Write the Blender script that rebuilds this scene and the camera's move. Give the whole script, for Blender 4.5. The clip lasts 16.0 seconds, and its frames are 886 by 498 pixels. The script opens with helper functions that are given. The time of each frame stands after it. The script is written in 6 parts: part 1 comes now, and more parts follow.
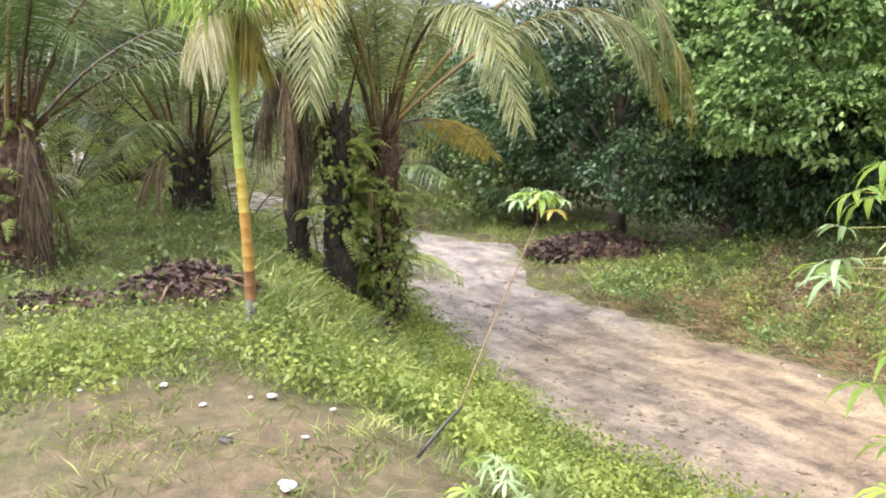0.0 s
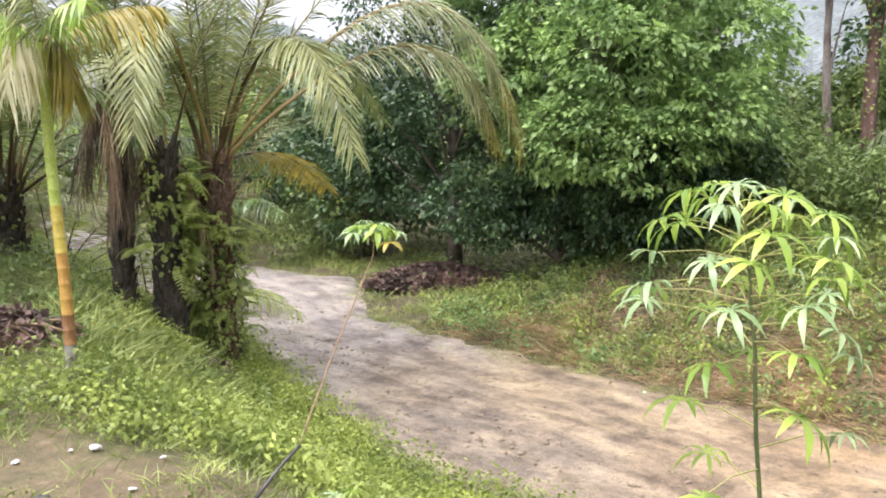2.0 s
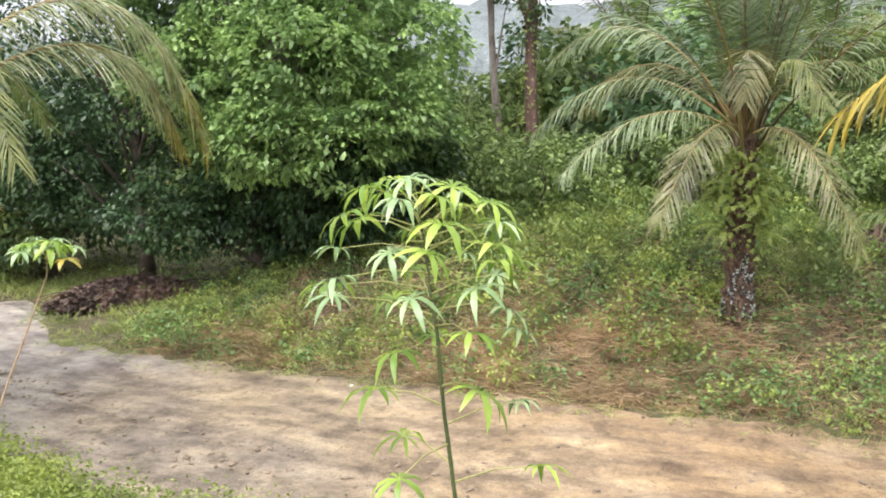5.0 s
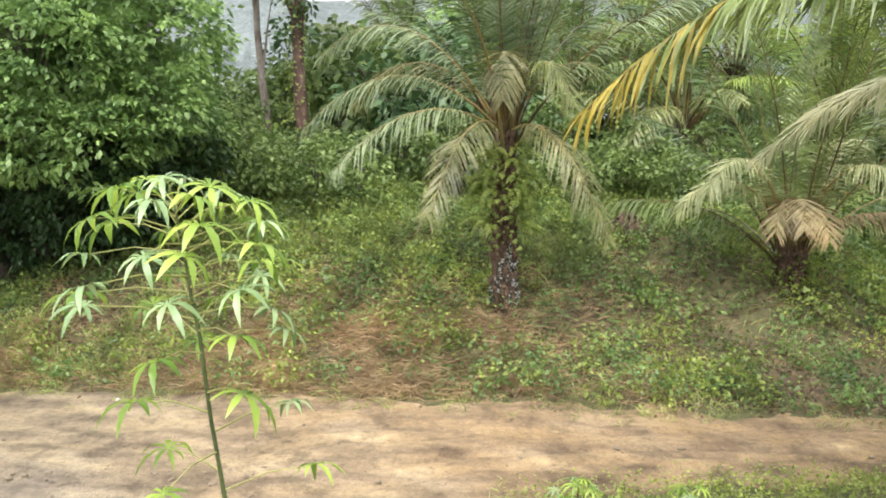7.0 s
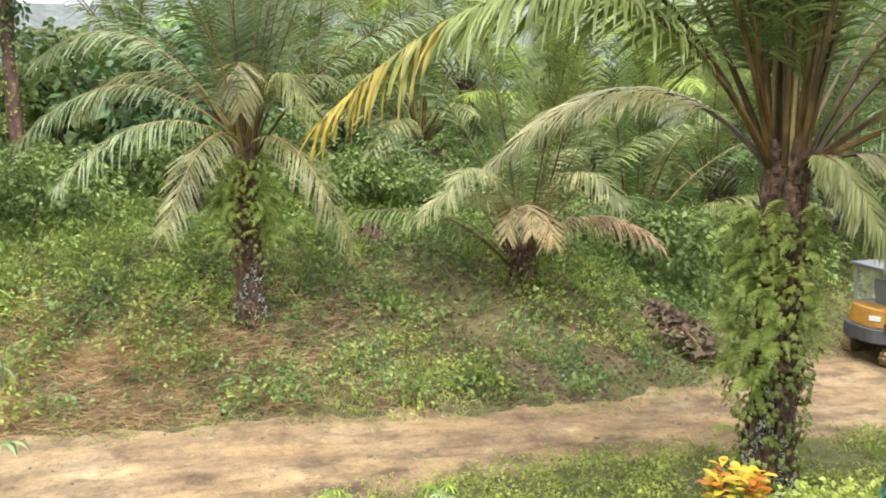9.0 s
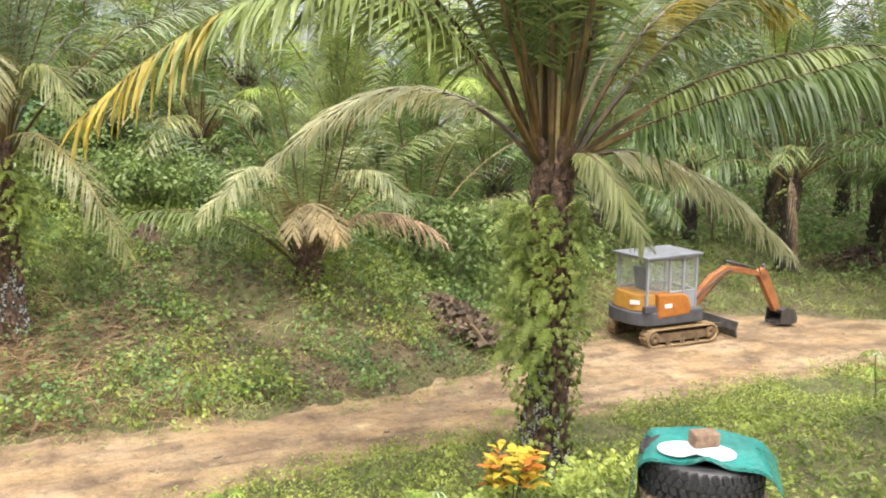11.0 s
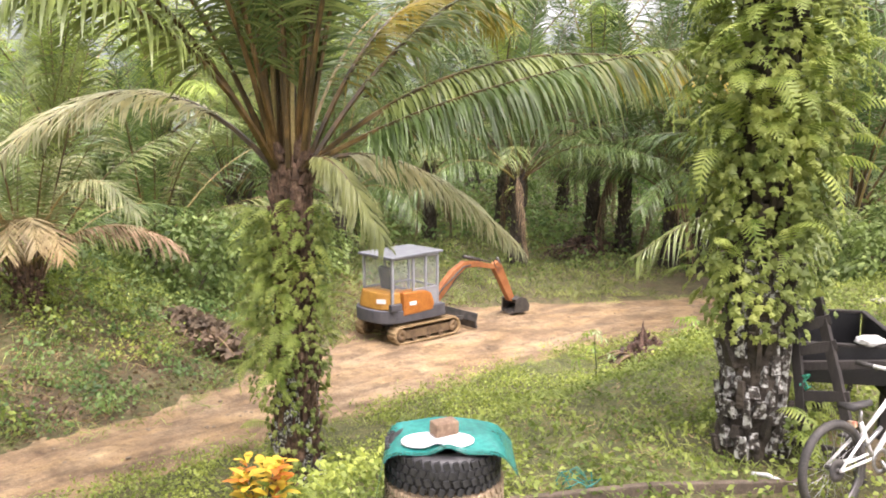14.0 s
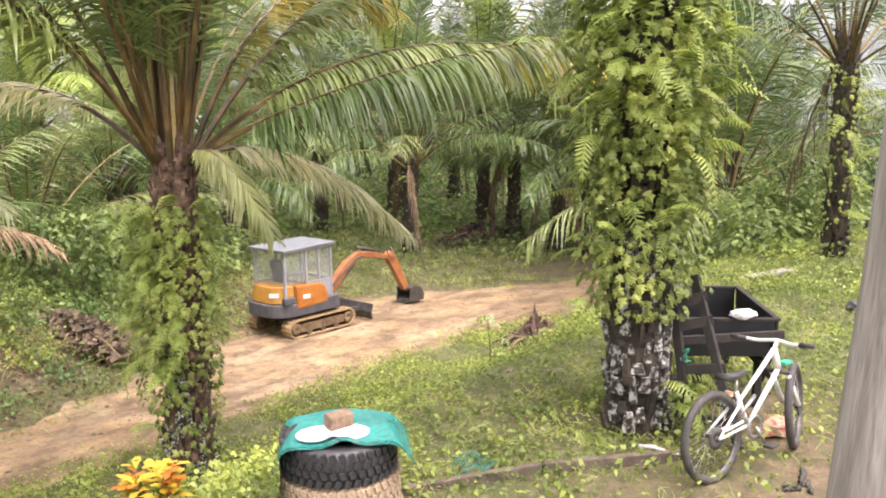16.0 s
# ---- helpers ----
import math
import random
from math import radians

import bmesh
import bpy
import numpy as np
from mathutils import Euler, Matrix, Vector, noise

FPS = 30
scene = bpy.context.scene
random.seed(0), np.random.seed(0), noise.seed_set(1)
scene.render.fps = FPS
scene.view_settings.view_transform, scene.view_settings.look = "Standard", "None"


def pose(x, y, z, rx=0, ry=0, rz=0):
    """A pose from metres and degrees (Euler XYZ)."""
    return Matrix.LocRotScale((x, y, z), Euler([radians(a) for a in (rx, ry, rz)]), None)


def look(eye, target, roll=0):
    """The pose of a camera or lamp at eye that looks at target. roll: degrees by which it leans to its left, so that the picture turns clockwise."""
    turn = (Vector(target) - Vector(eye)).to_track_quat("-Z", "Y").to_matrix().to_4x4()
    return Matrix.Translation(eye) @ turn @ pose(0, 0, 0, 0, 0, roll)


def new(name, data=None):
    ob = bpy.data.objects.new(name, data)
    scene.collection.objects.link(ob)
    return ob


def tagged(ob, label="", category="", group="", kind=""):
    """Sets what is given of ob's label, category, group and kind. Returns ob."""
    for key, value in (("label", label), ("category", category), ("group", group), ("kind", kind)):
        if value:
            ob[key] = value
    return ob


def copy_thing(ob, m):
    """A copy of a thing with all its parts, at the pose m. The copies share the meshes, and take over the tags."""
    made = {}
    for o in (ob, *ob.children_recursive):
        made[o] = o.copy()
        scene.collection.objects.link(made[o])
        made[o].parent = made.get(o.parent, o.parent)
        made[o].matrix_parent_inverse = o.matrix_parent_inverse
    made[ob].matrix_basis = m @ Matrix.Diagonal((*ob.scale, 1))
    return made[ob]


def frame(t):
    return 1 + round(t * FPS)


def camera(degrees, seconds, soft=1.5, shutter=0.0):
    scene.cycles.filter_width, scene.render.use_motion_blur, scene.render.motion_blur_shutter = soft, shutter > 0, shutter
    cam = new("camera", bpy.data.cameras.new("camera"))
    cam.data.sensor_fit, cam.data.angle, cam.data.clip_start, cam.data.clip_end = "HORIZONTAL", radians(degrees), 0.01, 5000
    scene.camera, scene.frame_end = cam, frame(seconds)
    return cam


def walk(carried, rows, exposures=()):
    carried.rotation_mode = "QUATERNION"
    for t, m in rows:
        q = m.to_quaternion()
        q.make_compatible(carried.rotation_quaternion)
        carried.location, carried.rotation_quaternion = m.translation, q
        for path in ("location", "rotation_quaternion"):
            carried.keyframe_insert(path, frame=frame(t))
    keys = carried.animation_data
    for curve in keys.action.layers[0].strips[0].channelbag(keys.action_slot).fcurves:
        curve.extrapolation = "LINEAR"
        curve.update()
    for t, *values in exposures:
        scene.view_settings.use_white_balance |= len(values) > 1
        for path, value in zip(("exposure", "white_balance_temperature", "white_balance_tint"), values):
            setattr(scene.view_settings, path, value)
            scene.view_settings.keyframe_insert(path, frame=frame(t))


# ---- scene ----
# ---------- camera ----------
EYE = 2.6          # eye height above the yard
ARM = 0.25         # the camera turns round the holder, an arm ahead of the pivot
PATH = [(0.0, 50.0, -11.42, -0.18), (0.5, 47.33, -10.69, -0.75), (1.0, 44.49, -10.03, -0.96), (1.5, 41.71, -9.51, -0.81), (2.0, 39.11, -9.15, -0.45), (2.5, 36.54, -8.99, -0.07), (3.0, 33.62, -9.04, 0.28), (3.5, 30.24, -9.04, 0.39), (4.0, 26.53, -8.99, 0.5), (5.2, 17.2, -9.2, 0.75), (6.5, 7.67, -9.31, 0.61), (7.0, 3.57, -9.53, 0.44), (7.5, -0.66, -9.56, 0.21), (8.0, -5.2, -9.34, 0.0), (8.5, -9.54, -9.07, -0.01), (9.0, -13.47, -8.83, 0.23), (9.5, -17.23, -8.85, 0.26), (10.7, -25.7, -8.95, -0.2), (12.0, -34.43, -8.78, -0.6), (12.5, -37.58, -8.57, -0.48), (13.0, -40.53, -8.45, -0.21), (13.5, -43.04, -8.53, -0.03), (14.0, -44.96, -8.64, 0.09), (14.5, -46.4, -8.79, 0.16), (15.0, -47.84, -9.02, 0.39), (15.5, -49.85, -9.25, 0.59), (16.0, -52.32, -9.4, 0.84)]
cam = camera(55.34, 16.0, soft=1.85)
walk(cam, [(t, pose(-ARM * math.sin(radians(y)), ARM * math.cos(radians(y)), EYE, 90 + p, r, y)) for t, y, p, r in PATH],
     exposures=[(0.0, 1.84, 6150, 20), (3.0, 1.70, 6150, 20), (7.0, 1.58, 6350, 10), (9.0, 1.72, 6550, 10), (12.5, 1.93, 6650, 19), (16.0, 2.06, 6700, 24)])

# ---------- light: bright overcast ----------
world = bpy.data.worlds.new("world")
scene.world = world
world.use_nodes = True
wn, wl = world.node_tree.nodes, world.node_tree.links
sky = wn.new("ShaderNodeTexSky")
sky.sky_type, sky.sun_disc = "NISHITA", False
sky.sun_elevation, sky.sun_rotation = radians(68), radians(190)
sky.air_density, sky.dust_density, sky.ozone_density = 1.0, 4.0, 1.0
hsv = wn.new("ShaderNodeHueSaturation")
hsv.inputs["Saturation"].default_value = 0.18
hsv.inputs["Value"].default_value = 1.0
wl.new(sky.outputs[0], hsv.inputs["Color"])
wl.new(hsv.outputs[0], wn["Background"].inputs["Color"])
wn["Background"].inputs["Strength"].default_value = 0.125
sun = new("sun", bpy.data.lights.new("sun", "SUN"))
sun.data.energy, sun.data.angle, sun.data.color = 1.25, radians(60), (1.0, 0.97, 0.91)
sun.matrix_world = look((0, 0, 0), (math.sin(radians(10)) * 0.37, math.cos(radians(10)) * 0.37, -0.93))

# ---------- materials ----------
def mat(name, build):
    m = bpy.data.materials.new(name)
    m.use_nodes = True
    nt = m.node_tree
    build(nt, nt.nodes["Principled BSDF"])
    return m


def tex(nt, kind, scale, detail=4.0, rough=0.6, coord="Object", stretch=None):
    c = nt.nodes.new("ShaderNodeTexCoord")
    n = nt.nodes.new({"noise": "ShaderNodeTexNoise", "voronoi": "ShaderNodeTexVoronoi", "wave": "ShaderNodeTexWave"}[kind])
    n.inputs["Scale"].default_value = scale
    if kind == "noise":
        n.inputs["Detail"].default_value, n.inputs["Roughness"].default_value = detail, rough
    src = c.outputs[coord]
    if stretch:
        mp = nt.nodes.new("ShaderNodeMapping")
        mp.inputs["Scale"].default_value = stretch
        nt.links.new(src, mp.inputs["Vector"])
        src = mp.outputs[0]
    nt.links.new(src, n.inputs["Vector"])
    return n.outputs["Distance"] if kind == "voronoi" else n.outputs[1] if kind == "wave" else n.outputs[0]


def ramp(nt, fac, stops):
    r = nt.nodes.new("ShaderNodeValToRGB")
    e = r.color_ramp.elements
    while len(e) < len(stops):
        e.new(0.5)
    for el, (p, c) in zip(e, stops):
        el.position, el.color = p, (*c, 1)
    nt.links.new(fac, r.inputs[0])
    return r.outputs[0]


def mix(nt, fac, a, b, mode="MIX"):
    m = nt.nodes.new("ShaderNodeMix")
    m.data_type, m.blend_type = "RGBA", mode
    for sock, v in ((m.inputs[0], fac), (m.inputs[6], a), (m.inputs[7], b)):
        if isinstance(v, (int, float)):
            sock.default_value = v
        elif isinstance(v, tuple):
            sock.default_value = (*v, 1)
        else:
            nt.links.new(v, sock)
    return m.outputs[2]


def bump(nt, bsdf, height, strength=0.5, dist=0.02):
    b = nt.nodes.new("ShaderNodeBump")
    b.inputs["Strength"].default_value, b.inputs["Distance"].default_value = strength, dist
    nt.links.new(height, b.inputs["Height"])
    nt.links.new(b.outputs[0], bsdf.inputs["Normal"])


def surface(name, stops, scale, rough=0.7, fine=60.0, bumps=0.4, dist=0.01, metal=0.0, stretch=None):
    """A two-scale surface: broad stains and fine grain."""
    def build(nt, b):
        big = tex(nt, "noise", scale, stretch=stretch)
        small = tex(nt, "noise", fine, 3, stretch=stretch)
        col = ramp(nt, big, stops)
        shade = ramp(nt, small, [(0.3, (0.72, 0.72, 0.72)), (0.7, (1.15, 1.15, 1.15))])
        nt.links.new(mix(nt, 1.0, col, shade, "MULTIPLY"), b.inputs["Base Color"])
        b.inputs["Roughness"].default_value, b.inputs["Metallic"].default_value = rough, metal
        bump(nt, b, small, bumps, dist)
    return mat(name, build)


def leaf(name, dark, light, rough=0.45, trans=0.25, spread=0.5, spec=0.5):
    """Leaves: each island its own green, with some light coming through."""
    def build(nt, b):
        g = nt.nodes.new("ShaderNodeNewGeometry")
        o = nt.nodes.new("ShaderNodeObjectInfo")
        patch = ramp(nt, tex(nt, "noise", 2.2, 3), [(0.36, (0, 0, 0)), (0.64, (1, 1, 1))])
        total = None
        for src, wt in ((g.outputs["Random Per Island"], 0.45 - 0.5 * spread), (o.outputs["Random"], 0.5 * spread), (patch, 0.55)):
            k = nt.nodes.new("ShaderNodeMath")
            k.operation = "MULTIPLY_ADD"
            nt.links.new(src, k.inputs[0])
            k.inputs[1].default_value, k.inputs[2].default_value = wt, 0.0
            if total is not None:
                nt.links.new(total, k.inputs[2])
            total = k.outputs[0]
        col = ramp(nt, total, [(0.15, dark), (0.85, light)])
        col = mix(nt, 1.0, col, ramp(nt, tex(nt, "noise", 0.8, 3), [(0.34, (0.62, 0.68, 0.62)), (0.66, (1.28, 1.24, 1.15))]), "MULTIPLY")
        nt.links.new(col, b.inputs["Base Color"])
        b.inputs["Roughness"].default_value = rough
        b.inputs["Specular IOR Level"].default_value = spec
        t = nt.nodes.new("ShaderNodeBsdfTranslucent")
        nt.links.new(col, t.inputs["Color"])
        m = nt.nodes.new("ShaderNodeMixShader")
        m.inputs[0].default_value = trans
        nt.links.new(b.outputs[0], m.inputs[1])
        nt.links.new(t.outputs[0], m.inputs[2])
        nt.links.new(m.outputs[0], nt.nodes["Material Output"].inputs["Surface"])
    return mat(name, build)


M_FROND = leaf("palm_leaf", (0.10, 0.135, 0.04), (0.27, 0.33, 0.11), 0.3, 0.32)
M_FROND_DEEP = leaf("palm_leaf_deep", (0.05, 0.09, 0.028), (0.17, 0.25, 0.08), 0.28, 0.28)
# greyish green, paled to carry silvery highlights
M_FROND_GREY = leaf("palm_leaf_grey_gloss", (0.150, 0.195, 0.105), (0.330, 0.390, 0.225), 0.4, 0.3)
M_FROND_OLIVE = leaf("palm_leaf_olive", (0.14, 0.165, 0.055), (0.35, 0.37, 0.155), 0.3, 0.3)
M_FROND_YELLOW = leaf("palm_leaf_yellow", (0.18, 0.17, 0.03), (0.44, 0.34, 0.06), 0.4, 0.38)
M_FROND_DEAD = leaf("palm_leaf_dead", (0.184, 0.115, 0.069), (0.437, 0.322, 0.218), 0.8, 0.15)
# dry tan leaf, raised to cream so the colour holds the sky's gloss
M_FROND_TAN_GLOSS = leaf("palm_leaf_tan_gloss", (0.54, 0.51, 0.32), (0.82, 0.79, 0.58), 0.33, 0.45)
M_FROND_PALE = leaf("palm_leaf_pale", (0.25, 0.27, 0.13), (0.50, 0.51, 0.29), 0.33, 0.38)
# lit copy of the palm leaf: light from behind put into the colour
M_FROND_LIT = leaf("palm_leaf_lit", (0.24, 0.32, 0.06), (0.50, 0.62, 0.16), 0.4, 0.5)
M_FROND_ORANGE = leaf("palm_leaf_orange", (0.27, 0.19, 0.10), (0.60, 0.46, 0.25), 0.6, 0.2)
M_FROND_WORN = leaf("palm_leaf_worn", (0.15, 0.145, 0.06), (0.36, 0.34, 0.17), 0.33, 0.3)
M_FROND_BROWN = leaf("palm_leaf_withered", (0.06, 0.042, 0.03), (0.20, 0.14, 0.095), 0.85, 0.1)
M_RACHIS = surface("frond_stalk", [(0.3, (0.22, 0.20, 0.06)), (0.7, (0.34, 0.22, 0.09))], 3.0, 0.5, 40)
M_PETIOLE = surface("frond_stalk_brown", [(0.3, (0.025, 0.018, 0.008)), (0.48, (0.07, 0.045, 0.015)), (0.6, (0.15, 0.09, 0.03)), (0.75, (0.26, 0.20, 0.10))], 4.0, 0.33, 40, stretch=(1, 1, 0.5))
M_BOOT = surface("palm_trunk", [(0.3, (0.045, 0.028, 0.02)), (0.5, (0.13, 0.08, 0.052)), (0.62, (0.23, 0.145, 0.095)), (0.75, (0.36, 0.26, 0.18))], 9.0, 0.9, 30, 0.9, 0.03)
M_BOOT_DARK = surface("palm_trunk_dark", [(0.3, (0.03, 0.026, 0.02)), (0.55, (0.075, 0.06, 0.045)), (0.75, (0.15, 0.12, 0.09))], 3.0, 0.9, 30, 0.9, 0.03)
M_LICHEN = surface("lichen_trunk", [(0.38, (0.035, 0.03, 0.025)), (0.5, (0.10, 0.085, 0.07)), (0.57, (0.5, 0.5, 0.46)), (0.7, (0.62, 0.62, 0.58))], 19.0, 0.9, 40, 0.9, 0.03)
M_FERN = leaf("fern", (0.18, 0.26, 0.045), (0.55, 0.62, 0.18), 0.5, 0.45)
M_VINE = leaf("vine", (0.11, 0.165, 0.035), (0.46, 0.51, 0.155), 0.5, 0.4)
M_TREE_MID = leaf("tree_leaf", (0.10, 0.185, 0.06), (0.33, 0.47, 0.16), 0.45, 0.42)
# dark leaves; below the large tree this green also stands for crown shade
M_TREE_DARK_SHADE = leaf("tree_leaf_dark_shade", (0.028, 0.06, 0.026), (0.11, 0.19, 0.075), 0.42, 0.25, 0.5, 0.4)
M_SHRUB = leaf("shrub_leaf", (0.08, 0.13, 0.033), (0.29, 0.38, 0.12), 0.5, 0.33)
M_WEED = leaf("weed_leaf", (0.125, 0.185, 0.034), (0.42, 0.49, 0.12), 0.5, 0.38)
M_GRASS = leaf("grass_blade", (0.15, 0.19, 0.05), (0.43, 0.49, 0.17), 0.55, 0.35)
M_GRASS_DRY = leaf("dry_grass", (0.25, 0.16, 0.09), (0.56, 0.41, 0.25), 0.8, 0.2)
M_CASSAVA = leaf("cassava_leaf", (0.15, 0.27, 0.04), (0.42, 0.55, 0.11), 0.24, 0.42)
# paler copy of the cassava leaf, whitish glare put into its colour
M_CASSAVA_SHEEN = leaf("cassava_leaf_sheen", (0.23, 0.34, 0.15), (0.42, 0.54, 0.29), 0.22, 0.25)
M_BARK = surface("bark", [(0.3, (0.06, 0.05, 0.04)), (0.7, (0.18, 0.14, 0.11))], 4.0, 0.9, 25, 0.8, 0.02)
M_BARK_PALE = surface("pale_bark", [(0.35, (0.15, 0.10, 0.08)), (0.6, (0.34, 0.29, 0.25))], 4.0, 0.9, 25, 0.8, 0.02, stretch=(1, 1, 0.4))
M_BANKLEAF = leaf("dead_leaf_brown", (0.06, 0.036, 0.02), (0.24, 0.155, 0.085), 0.8, 0.1)
M_LITTER = surface("dead_leaves", [(0.3, (0.05, 0.03, 0.025)), (0.6, (0.17, 0.10, 0.07)), (0.8, (0.28, 0.19, 0.13))], 9.0, 0.9, 40, 1.0, 0.03)


def ground_mat(nt, b):
    """Soil with grass stain: bare patches, damp, dead leaves."""
    at = nt.nodes.new("ShaderNodeVertexColor")
    at.layer_name = "cover"
    sep = nt.nodes.new("ShaderNodeSeparateColor")
    nt.links.new(at.outputs[0], sep.inputs[0])
    n1, n2, n3 = tex(nt, "noise", 1.1, 6), tex(nt, "noise", 4.5, 8, 0.7), tex(nt, "noise", 45.0, 4)
    green = ramp(nt, n2, [(0.3, (0.045, 0.05, 0.018)), (0.5, (0.10, 0.105, 0.038)), (0.7, (0.20, 0.17, 0.078))])
    soil = ramp(nt, n2, [(0.3, (0.085, 0.075, 0.04)), (0.5, (0.155, 0.11, 0.062)), (0.72, (0.26, 0.185, 0.115))])
    red = ramp(nt, n2, [(0.3, (0.04, 0.028, 0.018)), (0.52, (0.10, 0.064, 0.04)), (0.75, (0.19, 0.125, 0.078))])
    c = mix(nt, sep.outputs[0], green, soil)
    c = mix(nt, sep.outputs[1], c, red)
    c = mix(nt, ramp(nt, n1, [(0.4, (0, 0, 0)), (0.6, (0.75, 0.75, 0.75))]), c, green)
    c = mix(nt, 1.0, c, ramp(nt, n3, [(0.3, (0.7, 0.7, 0.7)), (0.7, (1.2, 1.2, 1.2))]), "MULTIPLY")
    nt.links.new(c, b.inputs["Base Color"])
    b.inputs["Roughness"].default_value = 0.9
    bump(nt, b, n2, 0.9, 0.06)


M_GROUND = mat("ground_soil", ground_mat)


def road_mat(nt, b):
    """Wet sandy clay: pale tan, grey gravel on the uphill end, churned tracks, and a wet end with sky sheen in its
    colour.
    """
    at = nt.nodes.new("ShaderNodeVertexColor")
    at.layer_name = "cover"
    sep = nt.nodes.new("ShaderNodeSeparateColor")
    nt.links.new(at.outputs[0], sep.inputs[0])
    n1 = tex(nt, "noise", 0.9, 6, stretch=(0.85, 1.1, 1))
    n2 = tex(nt, "noise", 7.5, 8, 0.75)
    n3 = tex(nt, "noise", 38.0, 4)
    tan = ramp(nt, n1, [(0.3, (0.24, 0.16, 0.085)), (0.5, (0.35, 0.245, 0.14)), (0.68, (0.45, 0.34, 0.21))])
    grey = ramp(nt, n1, [(0.3, (0.15, 0.125, 0.10)), (0.5, (0.28, 0.237, 0.185)), (0.7, (0.43, 0.36, 0.26))])
    tan = mix(nt, sep.outputs[2], tan, ramp(nt, n1, [(0.3, (0.21, 0.16, 0.105)), (0.5, (0.34, 0.27, 0.178)), (0.68, (0.45, 0.365, 0.245))]))
    c = mix(nt, sep.outputs[0], tan, grey)
    # wet end: reflected sky painted in as pale lilac
    c = mix(nt, sep.outputs[1], c, ramp(nt, n1, [(0.3, (0.26, 0.222, 0.192)), (0.5, (0.42, 0.38, 0.345)), (0.7, (0.52, 0.48, 0.445))]))
    c = mix(nt, 1.0, c, ramp(nt, n2, [(0.34, (0.55, 0.52, 0.5)), (0.45, (0.88, 0.87, 0.86)), (0.56, (1.02, 1.01, 1.0)), (0.7, (1.18, 1.16, 1.13))]), "MULTIPLY")
    c = mix(nt, 1.0, c, ramp(nt, n3, [(0.3, (0.72, 0.72, 0.72)), (0.7, (1.18, 1.18, 1.18))]), "MULTIPLY")
    n4 = tex(nt, "noise", 1.7, 4, 0.65)
    n5 = tex(nt, "noise", 1.5, 5, 0.6, stretch=(0.55, 1.5, 1))
    c = mix(nt, 1.0, c, ramp(nt, n5, [(0.36, (0.58, 0.56, 0.56)), (0.48, (0.84, 0.84, 0.84)), (0.64, (1.08, 1.07, 0.98))]), "MULTIPLY")
    c = mix(nt, 1.0, c, ramp(nt, n4, [(0.38, (0.62, 0.60, 0.58)), (0.47, (0.93, 0.92, 0.91)), (0.6, (1.06, 1.05, 1.03))]), "MULTIPLY")
    nt.links.new(c, b.inputs["Base Color"])
    wet = nt.nodes.new("ShaderNodeMath")
    wet.operation = "MULTIPLY"
    nt.links.new(sep.outputs[1], wet.inputs[0])
    nt.links.new(ramp(nt, n1, [(0.42, (0, 0, 0)), (0.56, (1, 1, 1))]), wet.inputs[1])
    nt.links.new(ramp(nt, wet.outputs[0], [(0.0, (0.8, 0.8, 0.8)), (1.0, (0.30, 0.30, 0.30))]), b.inputs["Roughness"])
    hs = nt.nodes.new("ShaderNodeMath")
    hs.operation = "ADD"
    nt.links.new(n2, hs.inputs[0])
    nt.links.new(n3, hs.inputs[1])
    bump(nt, b, hs.outputs[0], 0.7, 0.03)


M_ROAD = mat("wet_clay", road_mat)

# ---------- mesh tools ----------
rnd = random.Random(7)
nrng = np.random.default_rng(7)


def polar(az, d, z=0.0):
    """A place by bearing (degrees, clockwise from +y) and distance."""
    return Vector((d * math.sin(radians(az)), d * math.cos(radians(az)), z))


